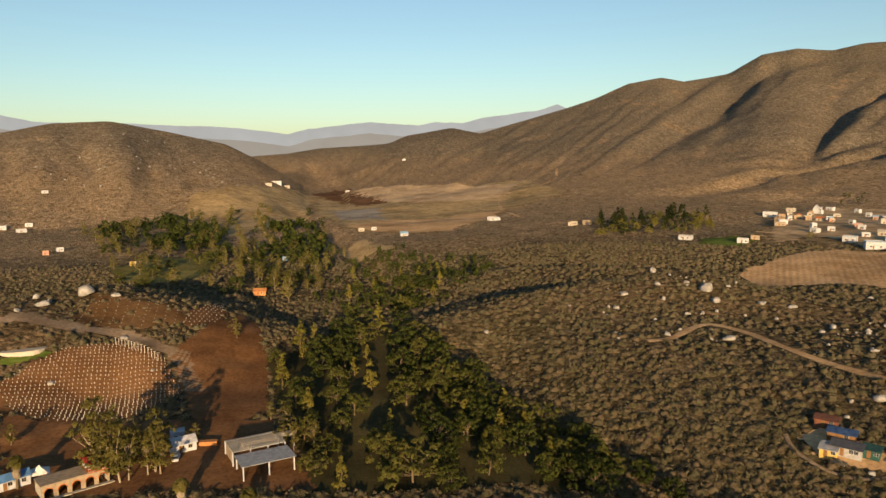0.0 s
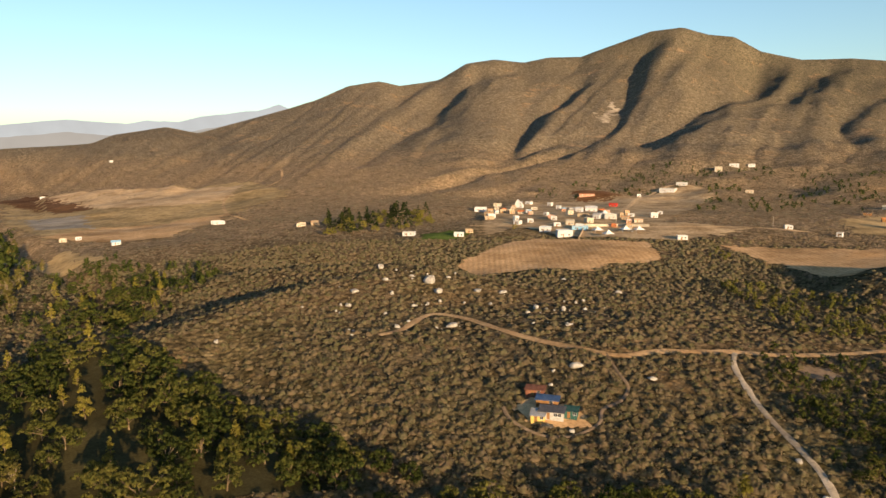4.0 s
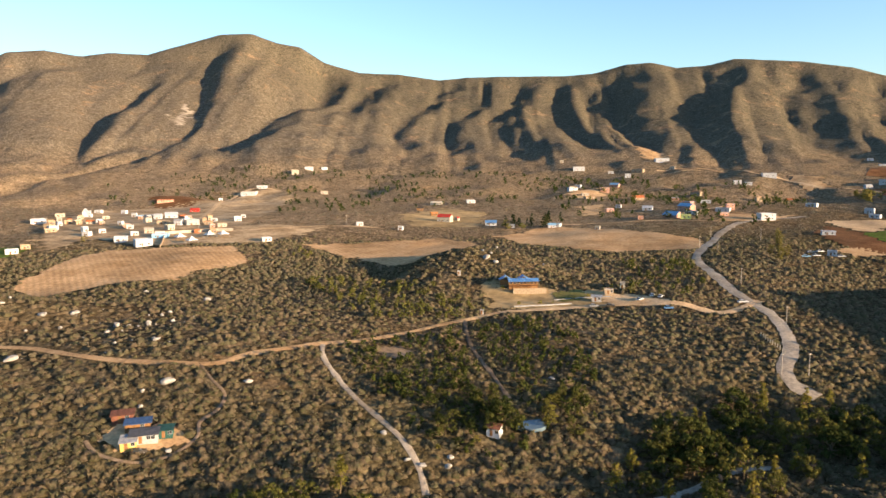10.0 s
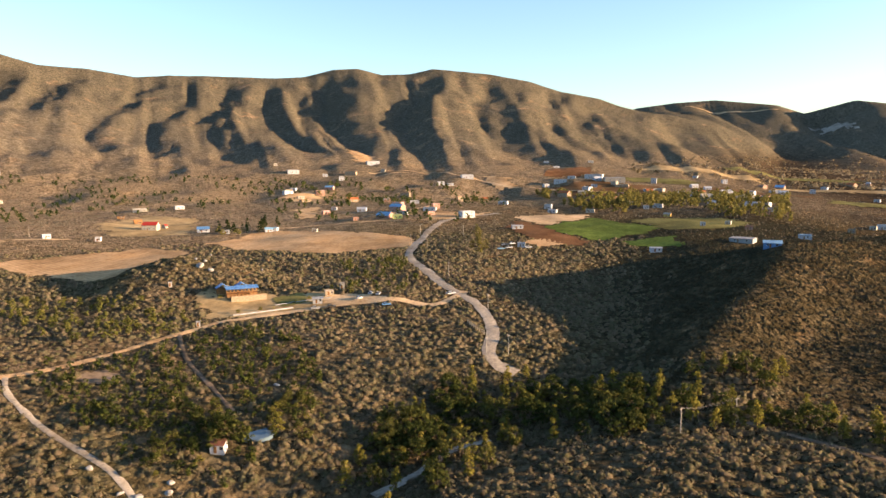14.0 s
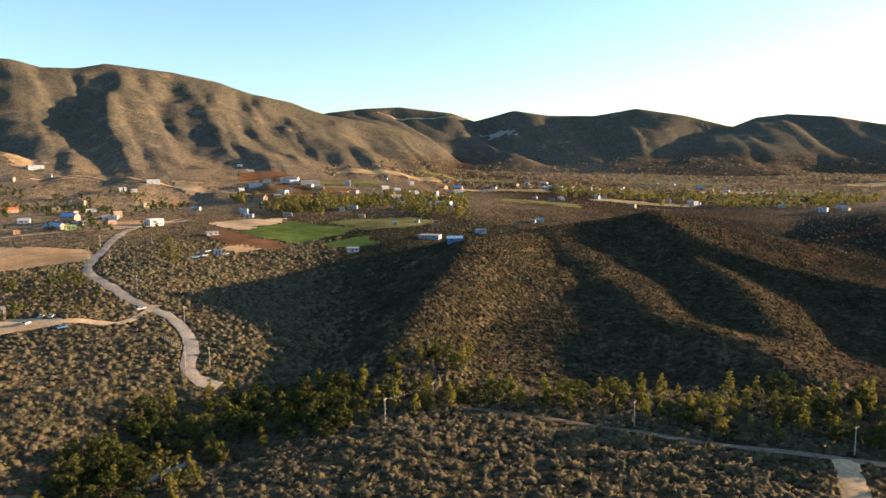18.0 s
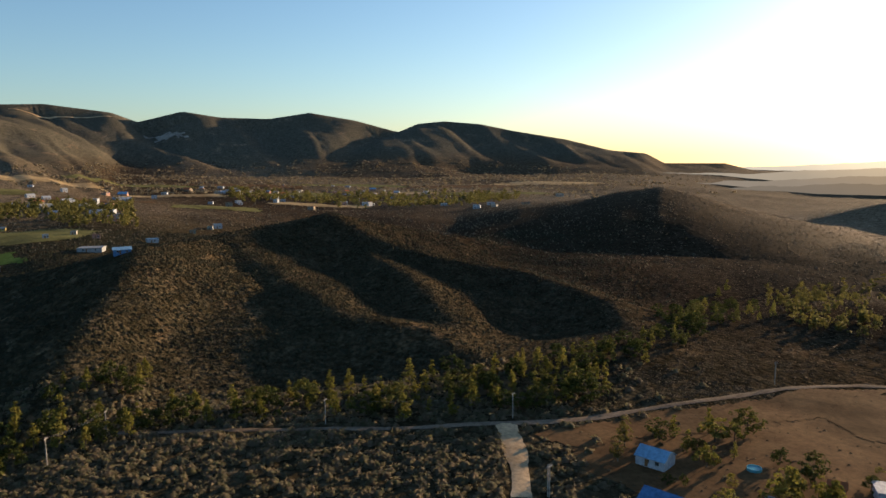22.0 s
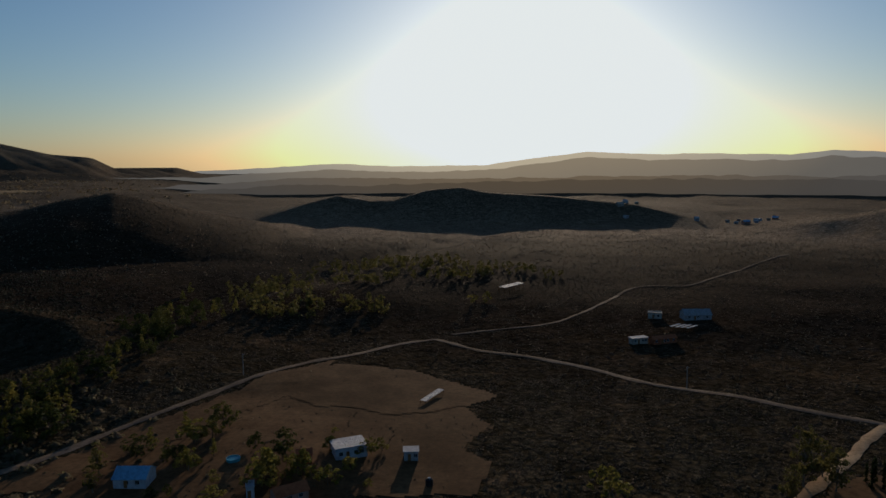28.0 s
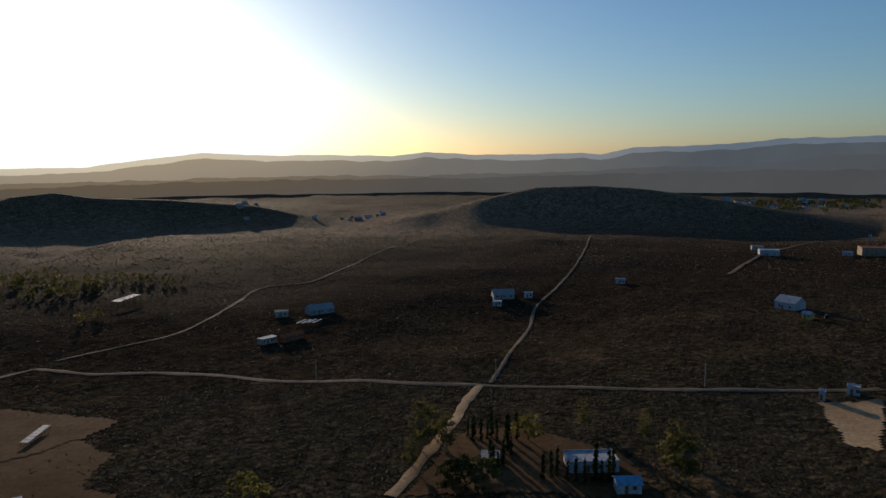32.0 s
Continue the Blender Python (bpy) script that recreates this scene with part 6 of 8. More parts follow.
def round_pool(x, y):
    ob = new("round_pool")
    tagged(ob, "small light blue round pool standing in the yard", "pool")
    ob.matrix_basis = pose(x, y, float(land(x, y)))
    part("basin", lathe("basin", [(1.9, -.5), (1.95, .8), (1.8, .8), (1.75, .45)], paint("pool_blue", (.12, .42, .50), .5)), ob)
    part("water_surface", lathe("water_surface", [(1.72, .5), (1.72, .56)], paint("pool_water", (.08, .32, .40), .08)), ob)
    PADS.append((x, y, 3))


def water_tank(x, y):
    ob = new("water_tank")
    tagged(ob, "black plastic water tank with a pale lid", "water tank", "water tanks")
    ob.matrix_basis = pose(x, y, float(land(x, y)))
    m = paint("black_plastic", (.03, .03, .03), .5)
    part("body", lathe("body", [(1.0, -.3), (1.0, .5), (1.05, .55), (1.0, .6), (1.0, 1.1), (1.05, 1.15), (1.0, 1.2), (1.0, 1.7), (.55, 2.1)], m), ob)
    part("lid", lathe("lid", [(.4, 2.104), (.4, 2.2), (.3, 2.26)], wall_paint("white")), ob, "pale round lid")
    PADS.append((x, y, 1.8))


def long_roof(x, y, turn, length, width, h):
    """A long low shelter with a pale sheet roof in lengths."""
    ob = new("sheet_shelter")
    tagged(ob, "long low shelter with a pale sheet roof", "shelter", "sheet shelters")
    lo, hi = footing(x, y, length, width, turn)
    ob.matrix_basis = pose(x, y, hi, 0, 0, turn)
    n = max(3, int(length / 2.2))
    sheet = boxes("roof_sheet", roof_paint("white"), (-length / n / 2 + .05, length / n / 2 - .05, -width / 2, width / 2, h, h + .08))
    for k in range(n):
        part("roof_sheet", sheet, ob, at=pose(-length / 2 + length * (k + .5) / n, 0, 0, 3))
    post = boxes("post", wall_paint("wood"), (-.08, .08, -.08, .08, lo - hi - .5, h - .06))
    for k in range(5):
        for q in (-1, 1):
            part("post", post, ob, at=pose(-length / 2 + .3 + (length - .6) * k / 4, q * (width / 2 - .15), 0))
    PADS.append((x, y, length * .55))


def fence_posts(a, b, n):
    for k in range(n):
        x, y = a[0] + (b[0] - a[0]) * k / (n - 1), a[1] + (b[1] - a[1]) * k / (n - 1)
        ob = new("roadside_post", boxes("roadside_post", wall_paint("cream"), (-.16, .16, -.16, .16, -.5, 1.7 + .1 * (k % 3)), (-.1, .1, -.1, .1, 1.7 + .1 * (k % 3), 1.76 + .1 * (k % 3))))
        tagged(ob, "short pale concrete post beside the gravel road", "post", "roadside posts")
        ob.matrix_basis = pose(x, y, float(land(x, y)), 0, rng.uniform(-3, 3), 20)


def boulder_field(poly, count, big=1.0, group="boulders on the hill"):
    p = np.array(poly, float)
    k = 0
    while k < count:
        x, y = rng.uniform(p[:, 0].min(), p[:, 0].max()), rng.uniform(p[:, 1].min(), p[:, 1].max())
        if inside(x, y, poly):
            boulder(x, y, big * float(0.7 + 1.9 * rng.uniform() ** 2.5), float(rng.uniform(.6, 1.1)), group)
            k += 1


def scatter_houses(poly, count, group, big=1.0):
    """Small distant houses of a settlement, loosely spread."""
    p = np.array(poly, float)
    made, tries = 0, 0
    walls, tops = ["white", "white", "cream", "tan", "white", "pink"], ["white", "grey", "cream", "terracotta", "white", "sky"]
    spots = []
    while made < count and tries < 4000:
        tries += 1
        x, y = rng.uniform(p[:, 0].min(), p[:, 0].max()), rng.uniform(p[:, 1].min(), p[:, 1].max())
        if not inside(x, y, poly) or any((x - a) ** 2 + (y - b) ** 2 < 400 * big * big for a, b in spots):
            continue
        spots.append((x, y))
        k = int(rng.integers(6))
        roof = "gable" if rng.uniform() < .3 else "flat"
        w = big * float(rng.uniform(7, 15))
        house(round(x, 1), round(y, 1), float(np.degrees(np.arctan2(-x, y)) + rng.uniform(-40, 40)), w, float(w * rng.uniform(.55, .9)), float(rng.choice([2.9, 3.2, 2.4 + 3 * big])), roof, walls[k], tops[k],
              "distant %s house with a %s roof" % (walls[k], "pitched" if roof == "gable" else "flat"), "house", 2, "house", group)
        made += 1


def vineyard(poly, turn, row_gap, gap, tall, label):
    """Rows of young vines in white sleeves with their stakes, as one mesh."""
    p = np.array(poly, float)
    c = p.mean(0)
    t = radians(turn)
    u, w = np.array([math.cos(t), math.sin(t)]), np.array([-math.sin(t), math.cos(t)])
    a, b = np.meshgrid(np.arange(-90, 90, gap), np.arange(-70, 70, row_gap))
    xy = c + a.ravel()[:, None] * u + b.ravel()[:, None] * w + rng.normal(0, .12, (a.size, 2))
    xy = xy[inside(xy[:, 0], xy[:, 1], poly)]
    z = land(xy[:, 0], xy[:, 1])
    n = len(xy)
    s = 0.12
    corner = np.array([(-s, -s), (s, -s), (s, s), (-s, s)])
    h = tall * rng.uniform(.75, 1.15, n)
    v = np.concatenate([np.concatenate([xy[:, None] + corner, np.broadcast_to(zz[:, None, None], (n, 4, 1))], -1) for zz in (z - .2, z + h)], 1).reshape(-1, 3)
    k = (np.arange(n) * 8)[:, None]
    f = np.concatenate([k + np.array([q]) for q in ((4, 5, 6, 7), (0, 1, 5, 4), (1, 2, 6, 5), (2, 3, 7, 6), (3, 0, 4, 7))])
    tagged(new("vine_rows", mesh_from("vine_rows", v, f, wall_paint("cream"), smooth=False)), label, "vineyard", kind="stuff")


def trellis_posts(poly, count):
    """Tall pale end posts along the upper edge of the vineyard."""
    for k in range(count):
        f = k / (count - 1)
        x, y = poly[0][0] + (poly[1][0] - poly[0][0]) * f, poly[0][1] + (poly[1][1] - poly[0][1]) * f
        ob = new("trellis_post", boxes("trellis_post", paint("weathered_pole", (.42, .38, .33), .85), (-.1, .1, -.1, .1, -.4, 3.0), (-.7, .7, -.05, .05, 3.0, 3.1)))
        tagged(ob, "tall weathered trellis post with a crossbar at the vineyard edge", "post", "trellis posts")
        ob.matrix_basis = pose(x, y, float(land(x, y)), 0, 0, 30)


water("pond", POND, (0.10, 0.15, 0.19), "small still blue-grey pond between bushes")
water("basin", WHITE_POND, (0.42, 0.40, 0.34), "pale grey dried-out farm basin")
vineyard(FIELDS["vineyard_soil"][1], 20, 1.9, 1.4, .75, "rows of young vines in white sleeves on red soil")
vineyard(FIELDS["small_vineyard"][1], 40, 3.0, 2.2, .7, "small block of young vines in white sleeves")
vineyard(FIELDS["terrace_vineyard"][1], 15, 3.4, 4.0, .5, "sparse rows of old vines on a grassy terrace")
trellis_posts([(-122.9, 258.3), (-105.2, 253)], 14)

# ---------------------------------------------------------------- what stands on the land

# farm by the river
house(-75.8, 195.3, 33, 7, 4.9, 2.5, "gable", "white", "white", "small white farm house with a pale gable roof", "house", 2)
house(-79.4, 201.6, 22, 4, 3.5, 2.6, "flat", "white", "white", "white square water tank house behind the farm house", "tank house", 1, name="tank_house")
canopy(-53.7, 191.6, 30, 15, 9, 3.6, 4, "cream", 26, "open shed with a slatted pale roof and dark back wall", "tan")
canopy(-48.6, 182.6, 29, 14, 8, 3.4, 3, "grey", 0, "open white-posted shed with a flat grey sheet roof")
canopy(-46.6, 197.6, 27, 5, 3, 3.2, 2, "cream", 6, "small white timber pergola beside the shed")
arcade(-96.3, 174.1, 43)
house(-112.2, 172.6, 47, 9.5, 3.8, 2.5, "gable", "white", "blue", "low white building with a bright blue roof by the palm", "house", 3)
palm(-109.5, 172.1, 7.5)
palm(-64.4, 163.8, 5.5)
palm(-47.9, 163.1, 3.5)
tent(-107.3, 178.2, 31, 5, 3.5, "pale canvas awning beside the low building")
car(-75, 188.6, 102, "white")
low_wall("brick_stack", [(-73.8, 198.1), (-66.8, 199.1)], 1.3, 2.0, "orange", "long low stack of orange bricks in the farm yard")
plant("gum", -95.1, 180.5, 1)
plant("gum", -90.9, 178.1, 0.95)
plant("gum", -85.2, 176.5, 1.05)
plant("gum", -83.4, 177.4, 0.9)
plant("gum", -79.5, 180.2, 1.1)
plant("gum", -78.2, 181.9, 0.8)
plant("gum", -76.2, 180.6, 0.6)
plant("gum", -89, 179.1, 0.9)
plant("gum", -86.2, 188.2, 0.8)
plant("gum", -47.4, 197.4, 0.55)
plant("gum", -47.9, 207.5, 0.6)
plant("gum", -43.4, 194.2, 0.6)
plant("gum", -73.7, 199.8, 0.3)
plant("gum", -125.1, 195.4, 0.4)
plant("gum", -54.9, 215.1, 0.5)
plant("gum", -84.3, 281.6, 0.5)
plant("gum", -184.4, 572, 0.5)
plant("gum", -38.3, 197.3, 0.6)

# cabin in the scrub
house(107.6, 181.5, -39, 7.4, 4.1, 2.8, "shed", "grey", "slate", "grey plastered cabin with a lean-to slate-coloured sheet roof", "house", 3)
house(109.8, 188, -38, 6.9, 3.5, 2.6, "shed", "wood", "navy", "wooden lean-to with a dark blue sheet roof behind the cabin", "shed", 1, name="lean_to")
house(103.1, 182, -38, 4, 4.4, 2.6, "shed", "yellow", "grey", "small yellow plastered annexe of the cabin", "annexe", 1, name="annexe")
house(109.4, 195.2, -37, 5.9, 3.5, 2.6, "shed", "rust", "rust", "low rust-coloured outbuilding behind the cabin", "outbuilding", 1, name="outbuilding")
house(112.9, 179.2, -40, 4, 3.5, 2.6, "shed", "teal", "teal", "dark green sheet-covered shed beside the cabin", "shed", 1, name="shed")
boulder(109, 172.4, 2.0, .8, "boulders by the cabin", "heap of pale rubble beside the cabin")
car(103, 177.2, -25, "dark", 4.4, "dark car parked before the cabin")

# blue-roofed house on the terrace
terrace_house(327.5, 181.2, -53)
house(340.6, 138.6, -58, 4.4, 3.2, 2.3, "flat", "tan", "white", "small tan open-fronted kiosk with a white flat roof on the terrace", "house", 1)
house(329.1, 140.2, -67, 4.7, 3.5, 2.6, "shed", "grey", "grey", "grey sheet stall at the edge of the lawn", "stall", 1, name="stall")
house(351.5, 135.4, -69, 2.5, 3.5, 2.6, "flat", "cream", "cream", "little cream pump house on the terrace", "pump house", 1, name="pump_house")
car(337, 120.8, -10, "white")
car(343.7, 116.7, -1, "white")
car(343, 112.5, 3, "white")
car(330, 104.1, -62, "blue")
car(318.8, 137, -62, "grey")
car(322.7, 130.3, -58, "dark")
car(359.7, 77.7, -48, "white", 5.2, "white van waiting at the junction of the gravel road")
house(277.8, 175.7, -58, 1.6, 1.6, 1.7, "flat", "grey", "grey", "tiny grey meter house beside the drive", "hut", 1, name="meter_house")
house(324.9, 220.6, -56, 1.8, 1.8, 1.8, "flat", "grey", "grey", "small grey tank house on the hill", "tank house", 1, name="tank_house")

# pond hut
house(175, 106.3, -79, 4, 3.5, 2.5, "gable", "white", "rust", "small white hut with a reddish roof beside the pond", "hut", 1, name="hut")
boulder(148.3, 118.8, 2.2, .6, "pale rocks by the track", "pale rock lying beside the narrow track")
boulder(149.3, 114.2, 2.2, .6, "pale rocks by the track", "pale rock lying beside the narrow track")
boulder(153.6, 108.4, 2.2, .6, "pale rocks by the track", "pale rock lying beside the narrow track")
boulder(157.2, 110.2, 2.2, .6, "pale rocks by the track", "pale rock lying beside the narrow track")
boulder(154.1, 132.1, 2.2, .6, "pale rocks by the track", "pale rock lying beside the narrow track")
boulder(220.9, 110.4, 2.2, .6, "pale rocks by the track", "pale rock lying beside the narrow track")

# village below the mountain
house(316.9, 686.8, -30, 12.5, 8.7, 3.6, "flat", "white", "white", "wide white house with a flat roof in the village", "house", 2, group="village houses")
house(287.7, 605.1, -15, 8.7, 6.1, 2.6, "flat", "tan", "grey", "wide tan house with a flat roof in the village", "house", 2, group="village houses")
house(328.9, 657.5, -22, 6.1, 4.3, 3.1, "flat", "tan", "cream", "small tan house with a flat roof in the village", "house", 2, group="village houses")
house(335.6, 652.8, -14, 5.6, 3.9, 3.1, "flat", "cream", "cream", "small cream house with a flat roof in the village", "house", 2, group="village houses")
house(341.3, 641.1, -39, 6.4, 4.5, 2.5, "gable", "cream", "terracotta", "small cream house with a pitched roof in the village", "house", 2, group="village houses")
house(345.8, 630.3, -18, 5.5, 3.9, 2.7, "flat", "tan", "cream", "small tan house with a flat roof in the village", "house", 2, group="village houses")
house(360.3, 734.4, -31, 8.7, 6.1, 2.7, "flat", "cream", "cream", "low cream house with a flat roof in the village", "house", 2, group="village houses")
house(378.7, 681.1, -29, 6.4, 4.5, 2.6, "flat", "cream", "white", "low cream house with a flat roof in the village", "house", 2, group="village houses")
house(220.4, 519, -24, 8, 5.6, 2.9, "flat", "white", "white", "wide white house with a flat roof in the village", "house", 2, group="village houses")
house(234.4, 530.7, -19, 6.2, 4.3, 2.6, "flat", "tan", "tan", "low tan house with a flat roof in the village", "house", 2, group="village houses")
house(290.8, 504.3, -40, 8.9, 6.3, 3.6, "flat", "white", "sky", "wide white house with a flat roof in the village", "house", 2, group="village houses")
house(293, 478.7, -20, 11.9, 8.3, 4.5, "flat", "white", "sky", "wide white house with a flat roof in the village", "house", 2, group="village houses")
house(318.4, 495.7, -43, 11.8, 8.3, 2.6, "flat", "sky", "white", "wide sky house with a flat roof in the village", "house", 2, group="village houses")
house(311.6, 520.9, -21, 5.7, 4, 2.6, "flat", "white", "white", "small white house with a flat roof in the village", "house", 2, group="village houses")
house(424.6, 640.1, -38, 11.8, 8.2, 3.6, "gable", "white", "white", "wide white house with a pitched roof in the village", "house", 2, group="village houses")
house(410.7, 650.3, -22, 14.5, 10.1, 3.3, "slab", "grey", "grey", "wide grey house with a flat roof in the village", "house", 2, group="village houses")
house(369.7, 570.3, -38, 10.4, 7.3, 2.6, "flat", "tan", "tan", "wide tan house with a flat roof in the village", "house", 2, group="village houses")
house(379.2, 541.2, -25, 10.9, 7.6, 4.4, "flat", "grey", "grey", "wide grey house with a flat roof in the village", "house", 2, group="village houses")
house(425.1, 537.5, -27, 6.5, 4.5, 4.2, "flat", "white", "cream", "small white house with a flat roof in the village", "house", 2, group="village houses")
house(412, 554.5, -52, 5.3, 3.7, 2.6, "flat", "white", "cream", "low white house with a flat roof in the village", "house", 2, group="village houses")
house(382.7, 505, -28, 7.5, 5.2, 2.6, "flat", "cream", "terracotta", "low cream house with a flat roof in the village", "house", 2, group="village houses")
house(450.3, 560.2, -48, 4, 3.5, 2.6, "flat", "white", "white", "low white house with a flat roof in the village", "house", 2, group="village houses")
house(485.4, 686.9, -50, 8.9, 6.2, 2.5, "gable", "red", "red", "small red house with a pitched roof in the village", "house", 2, group="village houses")
house(525.1, 802.4, -33, 19.7, 13.8, 2.6, "slab", "pink", "terracotta", "low pink house with a flat roof in the village", "house", 2, group="village houses")
house(583.4, 769.7, -28, 5.1, 3.6, 3.6, "flat", "white", "white", "small white house with a flat roof in the village", "house", 2, group="village houses")
house(635.6, 775.8, -54, 20, 14, 3.8, "flat", "white", "cream", "wide white house with a flat roof in the village", "house", 2, group="village houses")
house(670.7, 790.5, -51, 13.4, 9.4, 3.4, "flat", "white", "white", "low white house with a flat roof in the village", "house", 2, group="village houses")
house(835.5, 900.1, -38, 11.6, 8.1, 6.4, "flat", "cream", "cream", "small cream house with a flat roof in the village", "house", 2, group="village houses")
house(881, 913.6, -44, 14.9, 10.4, 3.6, "flat", "white", "white", "low white house with a flat roof in the village", "house", 2, group="village houses")
house(915.5, 911.2, -36, 10.6, 7.4, 3, "flat", "white", "white", "low white house with a flat roof in the village", "house", 2, group="village houses")
house(707.6, 705.5, -50, 9.4, 6.6, 3.3, "flat", "cream", "pink", "low cream house with a flat roof in the village", "house", 2, group="village houses")
house(696.2, 504.3, -54, 16.2, 11.3, 2.6, "flat", "cream", "white", "low cream house with a flat roof in the village", "house", 2, group="village houses")
house(720.9, 471.7, -47, 10.1, 7.1, 3.2, "flat", "white", "white", "wide white house with a flat roof in the village", "house", 2, group="village houses")
house(627.8, 478.4, -58, 6.5, 4.6, 2.5, "gable", "wood", "dark", "low wood house with a pitched roof in the village", "house", 2, group="village houses")
house(590.5, 431.6, -43, 6.9, 4.8, 2.5, "gable", "wood", "orange", "small wood house with a pitched roof in the village", "house", 2, group="village houses")
house(466.8, 423.1, -39, 6, 4.2, 2.6, "flat", "white", "white", "low white house with a flat roof in the village", "house", 2, group="village houses")
house(357.3, 418.8, -30, 7.2, 5, 2.6, "flat", "white", "white", "low white house with a flat roof in the village", "house", 2, group="village houses")
house(472.3, 380.9, -66, 4, 3.5, 2.6, "flat", "white", "white", "low white house with a flat roof in the village", "house", 2, group="village houses")
house(555.1, 341.1, -61, 10, 7, 2.7, "gable", "white", "blue", "wide white house with a pitched roof in the village", "house", 2, group="village houses")
house(544.3, 312.7, -71, 4.5, 3.5, 2.6, "flat", "white", "grey", "low white house with a flat roof in the village", "house", 2, group="village houses")
house(564.5, 280.6, -79, 9.7, 6.8, 2.6, "slab", "white", "sky", "low white house with a flat roof in the village", "house", 2, group="village houses")
house(190.5, 554.6, -34, 9.7, 6.8, 2.6, "flat", "white", "cream", "low white house with a flat roof in the village", "house", 2, group="village houses")
house(135.7, 667.9, -26, 7.2, 5.1, 2.9, "flat", "tan", "tan", "small tan house with a flat roof in the village", "house", 2, group="village houses")
house(124.4, 671.5, -20, 5.6, 4, 2.6, "flat", "cream", "pink", "low cream house with a flat roof in the village", "house", 2, group="village houses")
house(57.1, 789.2, -4, 12.1, 8.5, 2.6, "flat", "white", "white", "low white house with a flat roof in the village", "house", 2, group="village houses")
house(376.2, 714.7, 52, 7.6, 5.3, 5, "steep", "white", "white", "white steep A-shaped house in the village", "house", 2)
house(551.4, 390.1, -75, 12.7, 8.9, 4.6, "gable", "cream", "red", "cream two-storey house with a bright red roof", "house", 3)
house(568.9, 388.1, 4, 4.1, 3.5, 2.5, "gable", "cream", "red", "cream wing with a red roof beside the red-roofed house", "house", 1)
tent(342.3, 467, -16, 7.5, 5.5)
tent(349.3, 459.3, -17, 7.5, 5.5)
tent(316.5, 453.5, -15, 7.5, 5.5)
tent(321.7, 475.4, -14, 7.5, 5.5)
tent(395.3, 572.9, -15, 7.5, 5.5)
low_wall("yard_wall", [(327.4, 505.2), (346.8, 499.4), (360.7, 491.9), (372.3, 476.9)], 2.6, .4, "cream", "cream plastered yard wall along the village street")
low_wall("yard_wall", [(292.7, 457.4), (317.6, 490.1)], 2.2, .4, "tan", "tan yard wall beside the tents")
house(350.9, 495, -35, 4.3, 3.5, 2.6, "flat", "brick", "brick", "red brick gate house in the yard wall", "gate house", 1, name="gate_house")

# upper valley, first view
house(-39.6, 703.5, 13, 7.5, 5.2, 2.5, "gable", "white", "sky", "small white house among trees in the upper valley", "house", 1, group="valley houses")
house(55.3, 796.4, -5, 12.2, 8.6, 2.6, "flat", "white", "white", "low white house among trees in the upper valley", "house", 1, group="valley houses")
house(-87.8, 754.1, 2, 6.3, 4.4, 2.6, "flat", "cream", "white", "low cream house among trees in the upper valley", "house", 1, group="valley houses")
house(-75.1, 760.2, 5, 5.4, 3.8, 2.6, "flat", "white", "white", "low white house among trees in the upper valley", "house", 1, group="valley houses")
house(136.7, 675.9, -20, 7.3, 5.1, 2.9, "flat", "tan", "orange", "small tan house among trees in the upper valley", "house", 1, group="valley houses")
house(120, 667, -5, 4.8, 3.5, 2.6, "flat", "cream", "pink", "low cream house among trees in the upper valley", "house", 1, group="valley houses")
house(-480.6, 802.6, 42, 9.9, 7, 3.1, "flat", "white", "white", "small white house among trees in the upper valley", "house", 1, group="valley houses")
house(-489.4, 833.8, 19, 8, 5.6, 2.7, "flat", "white", "grey", "low white house among trees in the upper valley", "house", 1, group="valley houses")
house(-324.1, 593.2, 36, 5.6, 3.9, 2.6, "flat", "white", "white", "small white house among trees in the upper valley", "house", 1, group="valley houses")
house(-508.2, 813.1, 22, 7.9, 5.5, 3.6, "flat", "white", "sky", "small white house among trees in the upper valley", "house", 1, group="valley houses")
house(-396.3, 760.4, 28, 10.1, 7.1, 2.5, "gable", "dark", "dark", "low dark house among trees in the upper valley", "house", 1, group="valley houses")
house(-310.5, 1326.3, 8, 17.6, 12.3, 3.8, "flat", "white", "cream", "low white house among trees in the upper valley", "house", 1, group="valley houses")
house(-311.6, 1266, 24, 10.7, 7.5, 3.1, "flat", "cream", "white", "low cream house among trees in the upper valley", "house", 1, group="valley houses")
house(-296.4, 1347.1, 13, 9.7, 6.8, 3.2, "flat", "cream", "tan", "low cream house among trees in the upper valley", "house", 1, group="valley houses")
house(-547.4, 975.7, 34, 7.9, 5.5, 2.6, "flat", "white", "white", "low white house among trees in the upper valley", "house", 1, group="valley houses")
house(-108.7, 411.4, 10, 7.1, 5, 2.5, "gable", "orange", "orange", "small orange house among trees in the upper valley", "house", 1, group="valley houses")
house(-325.1, 574.1, 19, 4.7, 3.5, 2.6, "flat", "pink", "pink", "low pink house among trees in the upper valley", "house", 1, group="valley houses")
house(-152.9, 557.4, 25, 5.5, 3.8, 2.6, "flat", "cream", "grey", "low cream house among trees in the upper valley", "house", 1, group="valley houses")
house(-124.5, 550.8, 23, 4.7, 3.5, 2.6, "flat", "sky", "grey", "low sky house among trees in the upper valley", "house", 1, group="valley houses")
house(-223.5, 503.4, 34, 4, 3.5, 2.6, "flat", "yellow", "cream", "low yellow house among trees in the upper valley", "house", 1, group="valley houses")
house(-201.1, 1489.6, 8, 8.9, 6.2, 2.8, "flat", "white", "white", "low white house among trees in the upper valley", "house", 1, group="valley houses")
